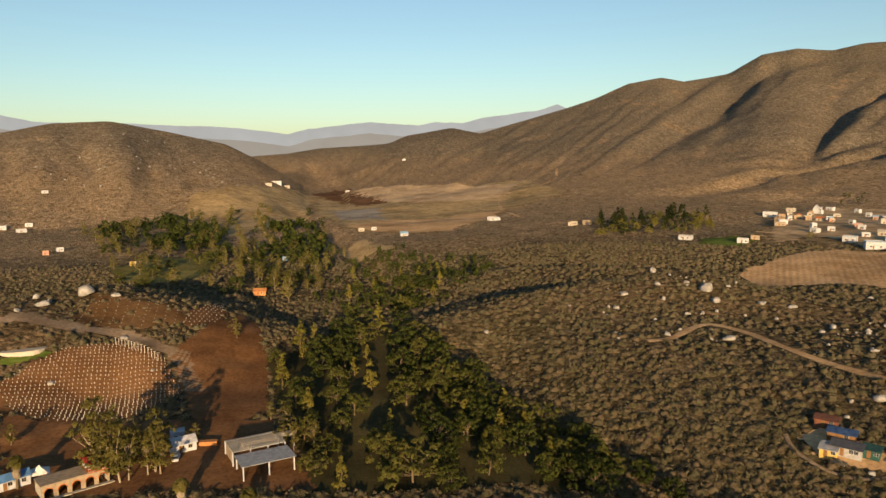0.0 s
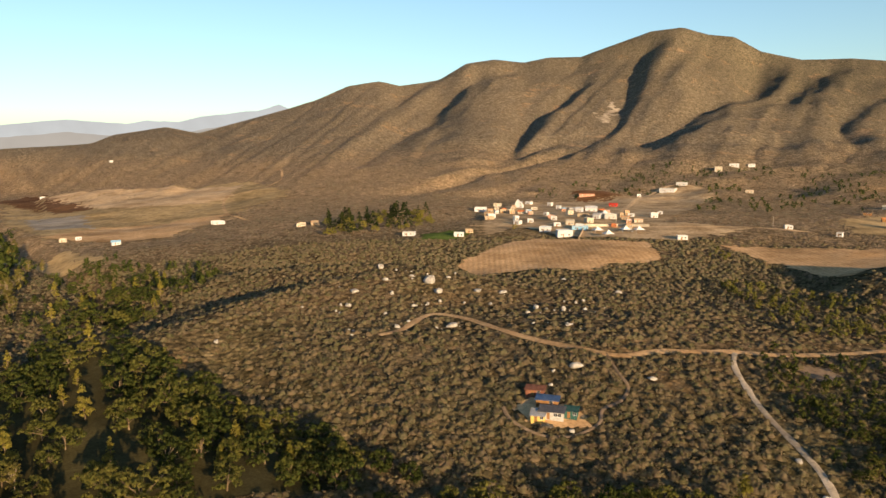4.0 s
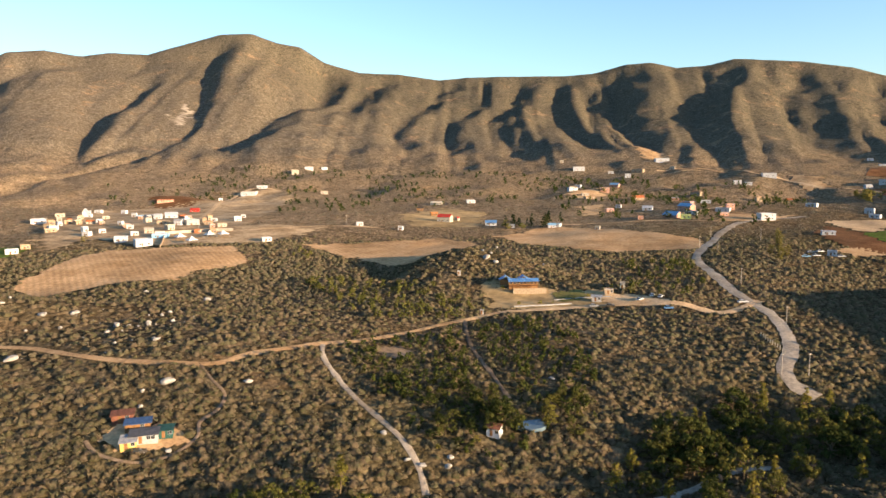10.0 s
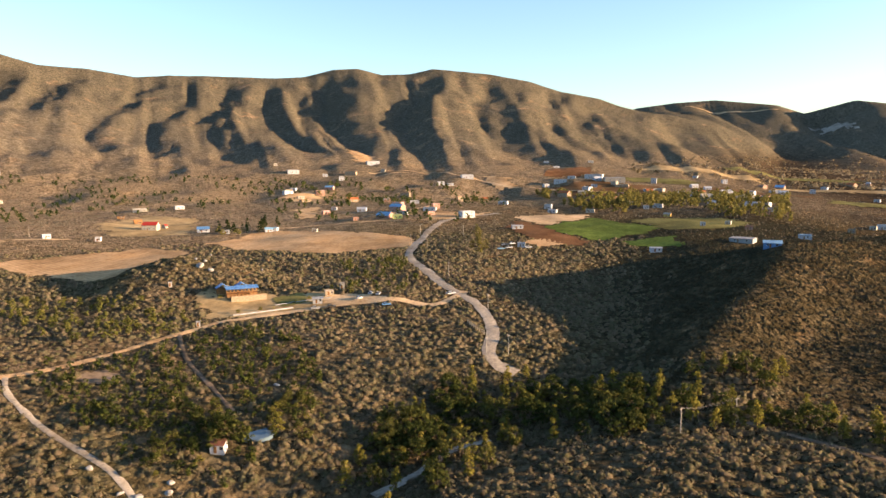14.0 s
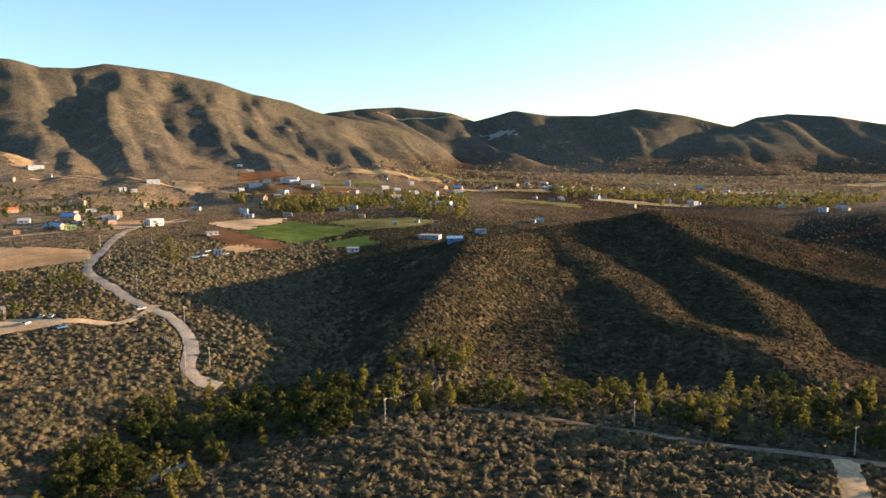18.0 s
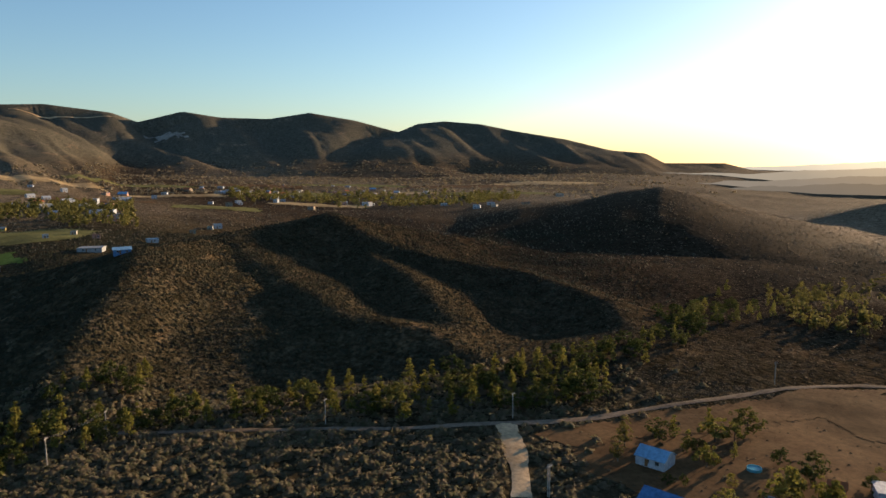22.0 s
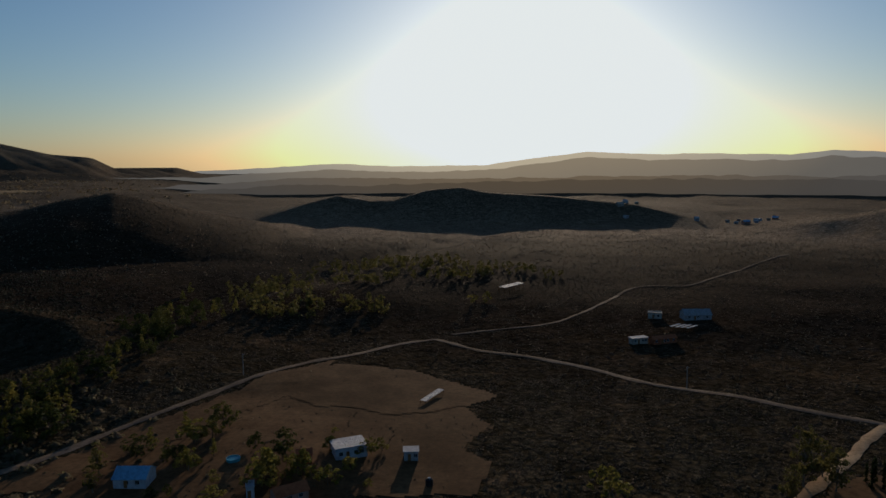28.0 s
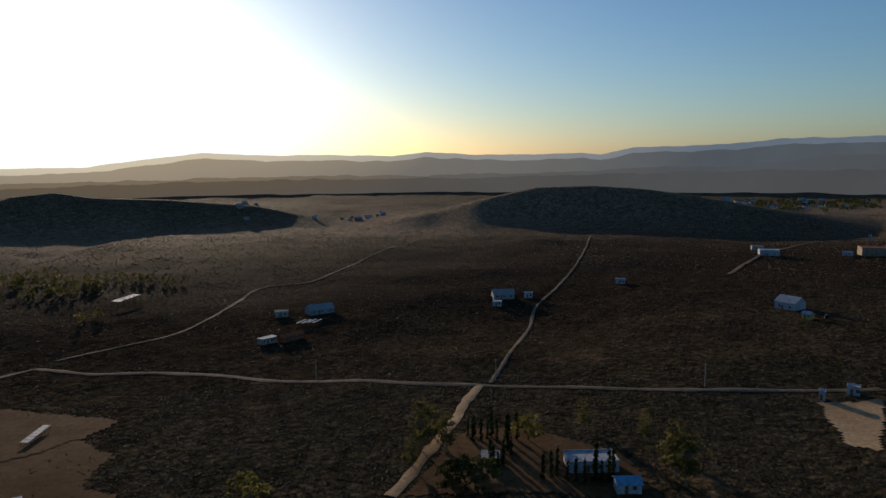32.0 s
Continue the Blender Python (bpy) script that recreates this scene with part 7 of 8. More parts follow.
house(-105.4, 1916.3, 13, 9, 6.3, 3.6, "flat", "white", "white", "low white house among trees in the upper valley", "house", 1, group="valley houses")

# houses on the slope beyond the road
house(1100.3, 504.7, -60, 18.5, 12.9, 4.5, "flat", "white", "white", "wide white house on the valley slope", "house", 2, group="slope houses")
house(1159.8, 564.9, -59, 6.1, 4.3, 3.6, "flat", "cream", "cream", "low cream house on the valley slope", "house", 1, group="slope houses")
house(1256.5, 417.6, -61, 23.3, 16.3, 5, "flat", "white", "white", "wide white house on the valley slope", "house", 2, group="slope houses")
house(1129.1, 413.5, -85, 18.3, 12.8, 4.5, "flat", "tan", "cream", "wide tan house on the valley slope", "house", 2, group="slope houses")
house(1165.5, 369.1, -85, 7.2, 5, 4.6, "flat", "cream", "cream", "small cream house on the valley slope", "house", 1, group="slope houses")
house(1102.4, 211.1, -69, 18.4, 12.9, 4.7, "flat", "white", "white", "wide white house on the valley slope", "house", 2, group="slope houses")
house(1032.5, 237.4, -66, 10, 7, 4.5, "flat", "white", "white", "small white house on the valley slope", "house", 1, group="slope houses")
house(1019.5, 220.1, -68, 8.6, 6, 2.6, "flat", "white", "white", "low white house on the valley slope", "house", 1, group="slope houses")
house(822.3, 222.2, -70, 11, 7.7, 2.6, "flat", "white", "white", "low white house on the valley slope", "house", 2, group="slope houses")
house(735.6, 181.4, -85, 13.4, 9.4, 2.9, "flat", "white", "cream", "wide white house on the valley slope", "house", 2, group="slope houses")
house(641.5, 190, -69, 8.7, 6.1, 3.2, "flat", "lime", "cream", "wide lime house on the valley slope", "house", 2, group="slope houses")
house(720.5, 252.6, -80, 9.9, 6.9, 2.5, "gable", "white", "white", "wide white house on the valley slope", "house", 2, group="slope houses")
house(628.1, 226.6, -66, 4.7, 3.5, 2.6, "flat", "pink", "pink", "low pink house on the valley slope", "house", 1, group="slope houses")
house(557, 279.8, -59, 6.6, 4.6, 2.5, "gable", "white", "sky", "small white house on the valley slope", "house", 1, group="slope houses")
house(561.8, 239.6, -80, 4, 3.5, 2.6, "flat", "cream", "cream", "small cream house on the valley slope", "house", 1, group="slope houses")
house(949.1, 443.1, -56, 9.9, 6.9, 3.9, "flat", "tan", "cream", "small tan house on the valley slope", "house", 1, group="slope houses")
house(826.7, 115.2, -97, 10.8, 7.6, 3.1, "flat", "white", "white", "wide white house on the valley slope", "house", 2, group="slope houses")
house(779.5, 59.3, -97, 7.8, 5.5, 4.4, "flat", "white", "white", "small white house on the valley slope", "house", 1, group="slope houses")
house(746.3, 52.2, -101, 8.8, 6.2, 2.6, "flat", "white", "white", "low white house on the valley slope", "house", 2, group="slope houses")
house(755, 13.8, -94, 8.9, 6.2, 2.6, "flat", "cream", "cream", "low cream house on the valley slope", "house", 2, group="slope houses")
house(722.7, -60.6, -105, 6.4, 4.5, 2.5, "gable", "yellow", "cream", "small yellow house on the valley slope", "house", 1, group="slope houses")
house(785.7, -44, -83, 5.6, 3.9, 2.6, "flat", "white", "grey", "low white house on the valley slope", "house", 1, group="slope houses")
house(851.5, -31.5, -91, 6, 4.2, 2.6, "flat", "white", "sky", "low white house on the valley slope", "house", 1, group="slope houses")
house(1446.8, 114.5, -80, 9.4, 6.6, 3.4, "flat", "white", "white", "low white house on the valley slope", "house", 1, group="slope houses")
house(1329, 87.1, -75, 11, 7.7, 2.6, "flat", "white", "white", "low white house on the valley slope", "house", 1, group="slope houses")
house(1395, 26.3, -80, 9, 6.3, 3.3, "flat", "white", "white", "low white house on the valley slope", "house", 1, group="slope houses")
house(1104.8, 66, -87, 19.5, 13.6, 4.2, "flat", "white", "cream", "wide white house on the valley slope", "house", 2, group="slope houses")
house(1131.1, 50.1, -90, 12, 8.4, 3.7, "flat", "white", "white", "small white house on the valley slope", "house", 1, group="slope houses")
house(1209.8, 16.8, -98, 28.3, 19.8, 5.1, "flat", "white", "cream", "wide white house on the valley slope", "house", 2, group="slope houses")
house(1114.4, -14.2, -81, 30, 21, 6.8, "flat", "cream", "white", "wide cream house on the valley slope", "house", 2, group="slope houses")
house(1070.3, -25.3, -96, 18.8, 13.2, 3, "flat", "tan", "cream", "low tan house on the valley slope", "house", 2, group="slope houses")
house(1144.4, -74.4, -99, 8.1, 5.7, 7, "flat", "white", "white", "small white house on the valley slope", "house", 1, group="slope houses")
house(1269.8, -150.1, -112, 7.5, 5.3, 2.6, "flat", "white", "white", "low white house on the valley slope", "house", 1, group="slope houses")
house(586, 69.9, -73, 9, 6.3, 2.6, "slab", "white", "white", "low white house on the valley slope", "house", 2, group="slope houses")
house(503.7, 57.1, -85, 5.4, 3.8, 2.6, "flat", "white", "white", "small white house on the valley slope", "house", 1, group="slope houses")
house(510.5, -35.8, -85, 7.9, 5.5, 2.6, "slab", "white", "white", "wide white house on the valley slope", "house", 2, group="slope houses")
house(540.9, -97.9, -115, 16.2, 11.3, 2.6, "slab", "grey", "grey", "low grey house on the valley slope", "house", 2, group="slope houses")
house(399.7, -87, -101, 8.7, 6.1, 3.1, "shed", "blue", "sky", "wide blue house on the valley slope", "house", 2, group="slope houses")
house(1110.4, 452.1, -68, 8.5, 5.9, 3.4, "flat", "white", "cream", "low white house on the valley slope", "house", 1, group="slope houses")
house(733, 289, -83, 5.6, 3.9, 2.6, "flat", "white", "pink", "low white house on the valley slope", "house", 1, group="slope houses")
car(494.8, 64.6, -53, "white", 5.0)
car(503.3, 68.9, -60, "grey", 5.0)
car(509.9, 64.6, -48, "white", 5.0)
car(502.3, 51.8, -59, "white", 5.0)
car(489.1, 69.6, -67, "sky", 5.0)
house(587, -150.6, -94, 8.6, 6, 2.6, "flat", "white", "sky", "white house on the shoulder of the dark hill", "house", 1, group="hill houses")
house(698, -242, -98, 7.8, 5.5, 3.8, "flat", "white", "white", "white house on the shoulder of the dark hill", "house", 1, group="hill houses")
house(690.8, -232.2, -122, 5.2, 3.6, 2.6, "flat", "cream", "cream", "cream house on the shoulder of the dark hill", "house", 1, group="hill houses")
house(649.3, -202.1, -106, 5.6, 3.9, 2.6, "flat", "tan", "cream", "tan house on the shoulder of the dark hill", "house", 1, group="hill houses")
house(607.4, -114, -102, 5.8, 4.1, 2.6, "flat", "pink", "terracotta", "pink house on the shoulder of the dark hill", "house", 1, group="hill houses")
house(642.4, -104, -114, 4.6, 3.5, 2.6, "flat", "cream", "white", "cream house on the shoulder of the dark hill", "house", 1, group="hill houses")
house(625.5, -81.2, -92, 4, 3.5, 2.6, "flat", "white", "white", "white house on the shoulder of the dark hill", "house", 1, group="hill houses")

# houses in the evening shade
house(113.4, -156.6, -169, 8.3, 6.7, 2.5, "gable", "white", "sky", "white house with a pale blue pitched roof in a dark yard", "house", 2)
house(94.6, -136.1, -170, 11.7, 9.4, 3, "gable", "cream", "blue", "large house with a bright blue pitched roof", "house", 3)
house(64.8, -185.4, -147, 9.1, 6.8, 3.1, "slab", "white", "white", "white house with a wide flat white roof", "house", 3)
house(70.8, -157.2, -136, 8.2, 4.9, 2.5, "gable", "pink", "terracotta", "low house with a reddish pitched roof", "house", 2)
house(80.8, -156.1, -153, 2, 3.5, 2.6, "flat", "white", "white", "little white shed standing in the yard", "shed", 1, name="shed")
house(74.7, -176.6, -157, 4, 3.5, 2.5, "gable", "brick", "terracotta", "small brick outhouse with a reddish roof", "outhouse", 1, name="outhouse")
house(46.8, -187, -166, 4, 3.5, 2.6, "slab", "grey", "white", "small pale-roofed shelter beside the dirt yard", "shelter", 1, name="shelter")
car(87.3, -147, -139, "white")
round_pool(94.2, -173)
water_tank(38.2, -171.8)
plant("garden", 103.3, -165.4, 1.485)
plant("garden", 111.7, -182.5, 1.62)
plant("garden", 108.2, -186.9, 1.35)
plant("oak", 109.4, -196.6, 0.81)
plant("garden", 81.7, -164.9, 1.35)
plant("garden", 80.6, -169.8, 1.215)
plant("garden", 73.8, -169.7, 1.08)
plant("garden", 74.7, -166, 1.215)
plant("garden", 79.1, -159.5, 1.35)
plant("garden", 60.8, -174.7, 0.945)
plant("garden", 59.4, -185.7, 1.08)
plant("garden", 53.7, -167.6, 0.675)
plant("oak", 122.9, -171.5, 0.675)
plant("gum", 125.3, -158.4, 0.54)
plant("gum", 120.4, -149.5, 0.54)
plant("oak", 110.3, -170.4, 0.54)
plant("oak", 92, -182.1, 0.675)
plant("oak", 81.5, -179.4, 0.675)
plant("oak", 70.8, -186, 0.405)
plant("garden", 87.7, -149.1, 0.81)
plant("garden", 64.1, -166.1, 0.81)
plant("oak", 104, -149.4, 0.405)
plant("garden", 100.9, -151.4, 0.675)
long_roof(51.8, -239.5, -106, 14, 2.4, 1.1)
long_roof(45, -457.8, -119, 22, 5, 3.5)
house(-37.1, -330.7, -151, 12.1, 3.6, 2.5, "gable", "brick", "terracotta", "long farm shed with a faded red pitched roof", "farm shed", 4, name="farm_shed")
house(-26.1, -328.7, -150, 8, 3.5, 2.6, "slab", "cream", "white", "pale low farm shed beside the red-roofed one", "farm shed", 3, name="farm_shed")
house(-59.3, -384.6, -169, 14, 8.4, 2.5, "gable", "grey", "grey", "wide grey metal barn at the farm", "barn", 3, name="barn")
house(-38.8, -385.5, -186, 7, 4.9, 2.6, "flat", "cream", "cream", "cream farm house beside the barn", "house", 2)
long_roof(-53.2, -355, -129, 9, 1.2, 2.2)
long_roof(-50.7, -356.4, -128, 9, 1.2, 2.2)
long_roof(-48.1, -356.8, -128, 9, 1.2, 2.2)
long_roof(-45.7, -358.1, -127, 9, 1.2, 2.2)

# white house among cypresses
house(-96.9, -160.7, -196, 13.4, 7.4, 2.6, "flat", "white", "white", "large white flat-roofed house shielded by cypresses", "house", 4)
house(-98.7, -145.9, -199, 6.1, 4.3, 2.5, "gable", "white", "sky", "white outbuilding with a bluish roof beside the large house", "house", 1)
plant("cypress", -81.2, -158.4, 0.9)
plant("cypress", -83.6, -158.3, 0.81)
plant("cypress", -85.3, -158.5, 0.84)
plant("cypress", -87.2, -156.3, 0.84)
plant("cypress", -88.6, -154.4, 0.75)
plant("cypress", -90.2, -152.3, 0.72)
plant("cypress", -92.8, -151.9, 0.96)
plant("cypress", -94.9, -151.8, 0.81)
plant("cypress", -96.5, -150.8, 0.93)
plant("cypress", -98.9, -152.8, 0.87)
plant("cypress", -71.5, -170.6, 0.84)
plant("cypress", -70.2, -165.8, 0.96)
plant("cypress", -73.1, -168.8, 0.72)
plant("cypress", -79.4, -177, 0.93)
plant("cypress", -79.2, -173.8, 0.87)
plant("cypress", -74.6, -169.3, 0.96)
plant("cypress", -77.2, -186.7, 0.93)
plant("cypress", -79.2, -188, 0.9)
plant("cypress", -74.8, -190.9, 0.81)
plant("cypress", -75.6, -187.3, 0.9)
plant("cypress", -72.9, -191.6, 0.72)
plant("cypress", -72.6, -187.4, 0.93)
plant("cypress", -85.3, -183.1, 0.9)
plant("cypress", -82.2, -184.5, 0.84)
plant("cypress", -79.9, -185.5, 0.93)
plant("gum", -108, -184.7, 0.675)
plant("gum", -121.3, -171.4, 0.675)
plant("gum", -114.6, -147.8, 0.7425)
plant("gum", -114.3, -142.9, 0.675)
plant("gum", -56.9, -187.6, 1.0125)
plant("gum", -63.3, -193.9, 0.81)
plant("garden", -88.3, -181.7, 1.35)
plant("gum", -63.9, -185.3, 0.675)
plant("gum", -51.7, -178.7, 0.81)
plant("oak", -62.4, -159.2, 0.81)
plant("oak", -57.3, -162.2, 0.81)
plant("garden", -8.9, -172.8, 1.215)
house(-72.2, -172.2, -203, 4.4, 3.5, 2.6, "shed", "wood", "grey", "low wooden shelter among cypresses", "shelter", 1, name="shelter")

# western plain
house(-294, -290.2, -255, 11.3, 10.2, 3.7, "gable", "white", "white", "white cube-shaped house on a bare pad", "house", 2)
house(-281, -265.8, -257, 4.6, 3.7, 2.5, "gable", "yellow", "blue", "small yellow hut with a blue tarpaulin roof", "hut", 1, name="hut")
house(-460.8, -481.5, -214, 15.7, 11, 4.4, "flat", "white", "white", "low white house on the plain", "house", 2)
house(-482.1, -517.8, -213, 10, 7, 3.3, "flat", "cream", "white", "pale house block on the plain", "house", 1)
house(-257.3, -394.7, -213, 6.2, 4.3, 2.6, "flat", "white", "white", "small white house beside a dirt pad", "house", 2)
house(-170.9, -388.5, -194, 12.6, 8.9, 2.5, "gable", "grey", "grey", "grey metal-roofed farm house on the plain", "house", 3)
house(-185.9, -384.2, -206, 5.1, 3.6, 2.6, "flat", "white", "white", "white annexe beside the grey farm house", "house", 1)
house(-160, -371.8, -203, 4.9, 3.5, 2.6, "slab", "white", "white", "low white slab roof before the farm house", "cistern", 1, name="cistern")
house(-534.6, -442.8, -215, 20.4, 14.3, 6.5, "flat", "tan", "brick", "unfinished tan brick house on the plain", "house", 3)
house(-514, -449.5, -229, 8.1, 5.7, 2.9, "flat", "white", "white", "small white house beside the unfinished one", "house", 1)
house(-682, -569.8, -230, 3.2, 3.5, 5.9, "flat", "white", "white", "slim white tower behind the unfinished house", "tower", 1, name="tower")
house(-211.3, -178.7, -230, 4, 3.5, 2.6, "flat", "white", "white", "little white hut at the yard gate", "hut", 1, name="hut")
house(-197, -178.4, -228, 2, 3.5, 2.6, "flat", "white", "white", "white gate post block at the yard", "gate", 1, name="gate_block")
water_tank(-288.1, -261.3)

# poles and cables
low_wall("terrace_wall", [(300, 171), (309, 160), (319, 149)], 0.7, .5, "grey", "low grey stone wall holding up the terrace")
low_wall("terrace_wall", [(322, 160), (331, 148), (337, 136)], 0.6, .4, "grey", "low grey stone wall along the lawn")
for sx, sy, ss in ((312, 163, .35), (316, 158, .3), (305, 171, .32), (327, 152, .4), (333, 146, .35), (321, 190, .45), (331, 178, .4), (345, 128, .4), (348, 140, .45)):
    plant("garden", sx, sy, ss)
pole_0 = utility_pole(214.7, -23.8, 8.5, -36)
pole_1 = utility_pole(228.2, -41.7, 8.5, -40)
pole_2 = utility_pole(198, -100.4, 8.5, -57)
pole_3 = utility_pole(161.4, -148, 8.5, -73)
utility_pole(128.2, -246.7, 8.5, -93)
pole_5 = utility_pole(336.7, 54.3, 8, -21)
pole_6 = utility_pole(275.6, 36.2, 8.5, -23)
utility_pole(270.4, 44.3, 8.5, -21)
pole_8 = utility_pole(393.6, 86.4, 8.5, -18)
utility_pole(483.9, 121.7, 9, -16)
utility_pole(486.8, 134.5, 8.5, -15)
utility_pole(543.5, 107.3, 8.5, -19)
utility_pole(543.7, 142.1, 8.5, -15)
utility_pole(-38.6, -264.2, 8.5, -128)
utility_pole(-168, -202.3, 8.5, -160)
utility_pole(-102.3, -239, 8.5, -143)
utility_pole(118.2, -120.8, 8.5, -76)
utility_pole(470.8, 442.4, 8.5, 13)
utility_pole(360.4, 505.8, 8.5, 25)
utility_pole(118.5, -120.5, 8.5, -75)
for step in (-0.7, 0.0, 0.7):
    side = Vector((0.3 * step, step, 0.0))
    wire(pole_0 + side, pole_1 + side, 0.9)
for first, second in ((pole_5, pole_6), (pole_8, pole_5), (pole_2, pole_3)):
    wire(first, second, 1.6)
fence_posts((309.4, 59.2), (292.2, 47), 11)

# boulders
boulder(122.5, 326.8, 8.5, 0.85, "boulders on the hill", "huge pale weathered granite boulder crowning the hill")
boulder(123.1, 315.9, 4.7, 0.8)
boulder(108.4, 363.2, 3.1, 1.3)
boulder(110.1, 267.2, 4.3, 0.6)
boulder(84.2, 327.3, 4.9, 0.45)
boulder(77.1, 311.6, 2.9, 0.9)
boulder(131.3, 205.7, 3.7, 0.8)
boulder(156, 278.3, 2.9, 1)
boulder(140.8, 308.4, 4.4, 0.5)
boulder(151.6, 303.2, 4.4, 0.5)
boulder(166, 271.2, 2.3, 1)
boulder(150.7, 241.9, 3.3, 0.5)
boulder(101.3, 321.4, 2.2, 1.3)
boulder(106.5, 304.9, 2.4, 0.8)
boulder(113, 303.7, 2.1, 0.9)
boulder(102.9, 337.7, 2.9, 0.8)
boulder(133.6, 328.9, 2.3, 0.7)
boulder(88.6, 275.1, 2.8, 0.8)
boulder(95.6, 281.2, 1.9, 0.8)
boulder(148.9, 273, 2, 0.8)
boulder(17.7, 293.5, 2.4, 0.7)
boulder(215, 298.6, 3.6, 0.7)
boulder(173, 264.4, 2.1, 1)
boulder(113.5, 352.1, 1.8, 1)
boulder(117.2, 337.2, 2.6, 0.6)
boulder(69.1, 279.6, 1.7, 0.8)
boulder(149.7, 187.6, 3.2, 0.5)
boulder(116.8, 198.1, 1.9, 0.8)
boulder(210.5, 343.6, 3.3, 0.5)
boulder(122.6, 206.3, 2, 0.7)
boulder(56.7, 314.9, 1.6, 0.8)
boulder(90.2, 296.6, 1.8, 0.8)
boulder(353.1, 219.9, 4.7, 0.7, "boulders on the terrace hill")
boulder(351.6, 212.9, 4, 0.5, "boulders on the terrace hill")
boulder(377.6, 195.1, 2.1, 0.8, "boulders on the terrace hill")
boulder(362, 228.3, 2.1, 0.8, "boulders on the terrace hill")
boulder(437.5, 264.1, 2.5, 0.8, "boulders on the terrace hill")
boulder(361.3, 221.9, 2.4, 0.8, "boulders on the terrace hill")
boulder(-155.9, 303.3, 7.2, 0.9, "boulders above the vineyard")
boulder(-164.1, 284, 4.8, 0.8, "boulders above the vineyard")
boulder(-171.6, 293.5, 3.8, 0.8, "boulders above the vineyard")
boulder(-167.6, 272.6, 3.6, 0.6, "boulders above the vineyard")
boulder(-142.8, 303.1, 4.3, 0.5, "boulders above the vineyard")
boulder(-164.7, 290.6, 2.7, 0.8, "boulders above the vineyard")
boulder(-122.7, 265, 2.9, 0.6, "boulders above the vineyard")
boulder(-134, 233.3, 2.7, 0.6, "boulders above the vineyard")
boulder(-104.8, 246.6, 2.2, 0.6, "boulders above the vineyard")
boulder(-182.5, 297.5, 2.3, 0.8, "boulders above the vineyard")
boulder_field([(74.2, 340), (104.1, 362.4), (134.8, 341.3), (170.4, 298.9), (187.6, 253.1), (157.5, 225.4), (123.5, 251.3), (79.7, 262.2), (64.5, 275.6)], 60, 0.8)
boulder_field([(-655, 1090), (-650, 1290), (-545, 1400), (-400, 1260), (-335, 1290), (-310, 1150), (-385, 1060), (-460, 985)], 150, 1.7, "boulders on the bare eastern ridge")

# groves
grove([(-69.9, 269.1), (-56.2, 303.8), (-39.7, 332.6), (-16.7, 308.5), (-1.5, 264), (18.6, 243.3), (27.9, 206.1), (40.3, 176.5), (-32.5, 168.9),
    (-44.8, 201.1)], 10.5, {"oak": 0.82, "willow": 0.18}, 0.94, 84)
grove([(-2, 255), (13.6, 238.6), (32.2, 216.6), (54.9, 187.1), (62.3, 172.1), (8.7, 193.8), (-2.6, 227)], 9, {"oak": 0.88, "willow": 0.12}, 0.85, 20)
grove([(45, 166), (75, 157), (100, 143), (127, 127), (120, 106), (90, 118), (60, 134), (36, 146)], 9.5, {"oak": 0.9, "willow": 0.1}, 0.8, 30)
grove([(-71.5, 476.7), (-36.7, 531.7), (28, 467.2), (4.5, 401), (-23.1, 329.2), (-53.5, 353)], 9, {"oak": 0.7, "willow": 0.3}, 0.8, 40)
grove([(-330.9, 909.7), (-264.1, 1018.3), (-173.6, 817.8), (-101.4, 680.5), (-63.5, 540.3), (-76, 415.1), (-142.1, 495),
    (-208.9, 582.7)], 14, {"oak": 0.4, "gum": 0.6}, 0.75, 50)
grove([(-300, 600), (-190, 420), (-85, 380), (-95, 520), (-160, 680)], 12, {"oak": 0.5, "gum": 0.4, "willow": 0.1}, 0.8, 75)
grove([(-367.7, 710.5), (-364.8, 835.9), (-259.8, 653.2), (-255.9, 542.7)], 14, {"gum": 1.0}, 0.75, 14)
grove([(-148.8, 519.1), (-82.1, 449.6), (-68.2, 408.3), (-105.6, 426.1)], 8, {"gum": 0.6, "willow": 0.4}, 0.6, 16)
grove([(175.1, 73.8), (215.7, 60.3), (243.7, 51.2), (258.6, 26.7), (245.4, 17.5), (216.9, 22.1), (172.3, 36), (173, 59.6)], 8, {"oak": 0.68, "willow": 0.32}, 0.76, 56)
grove([(257.3, 18.5), (258.9, -8.7), (240.8, -23.8), (211.9, -6.1), (206.4, 16)], 7, {"oak": 0.7, "willow": 0.3}, 0.7, 30)
grove([(178.2, 71.4), (215.6, 64.4), (236.6, 50.7), (237.2, 36.8), (210, 29.3)], 7, {"oak": 0.75, "willow": 0.25}, 0.66, 18)
grove([(266, -3.5), (248.1, -30.4), (246.7, -46.5), (231.2, -97.7), (212.8, -90), (224.7, -57.7), (219.4, -33.7), (217.7, -10.6),
    (246, 4.6)], 7.5, {"oak": 0.35, "willow": 0.65}, 0.8, 50)
grove([(243.2, -102.8), (219.5, -137.5), (198.4, -169.6), (189.3, -185.5), (188.1, -224.7), (152.6, -183.9), (168.4, -144.7), (182.8, -118.8),
    (204.7, -102.7)], 7.5, {"oak": 0.35, "willow": 0.65}, 0.8, 62)
grove([(267, -33.1), (271.3, -65.2), (256.7, -61.6), (257.1, -31.7)], 8, {"oak": 0.6, "willow": 0.4}, 0.7, 12)
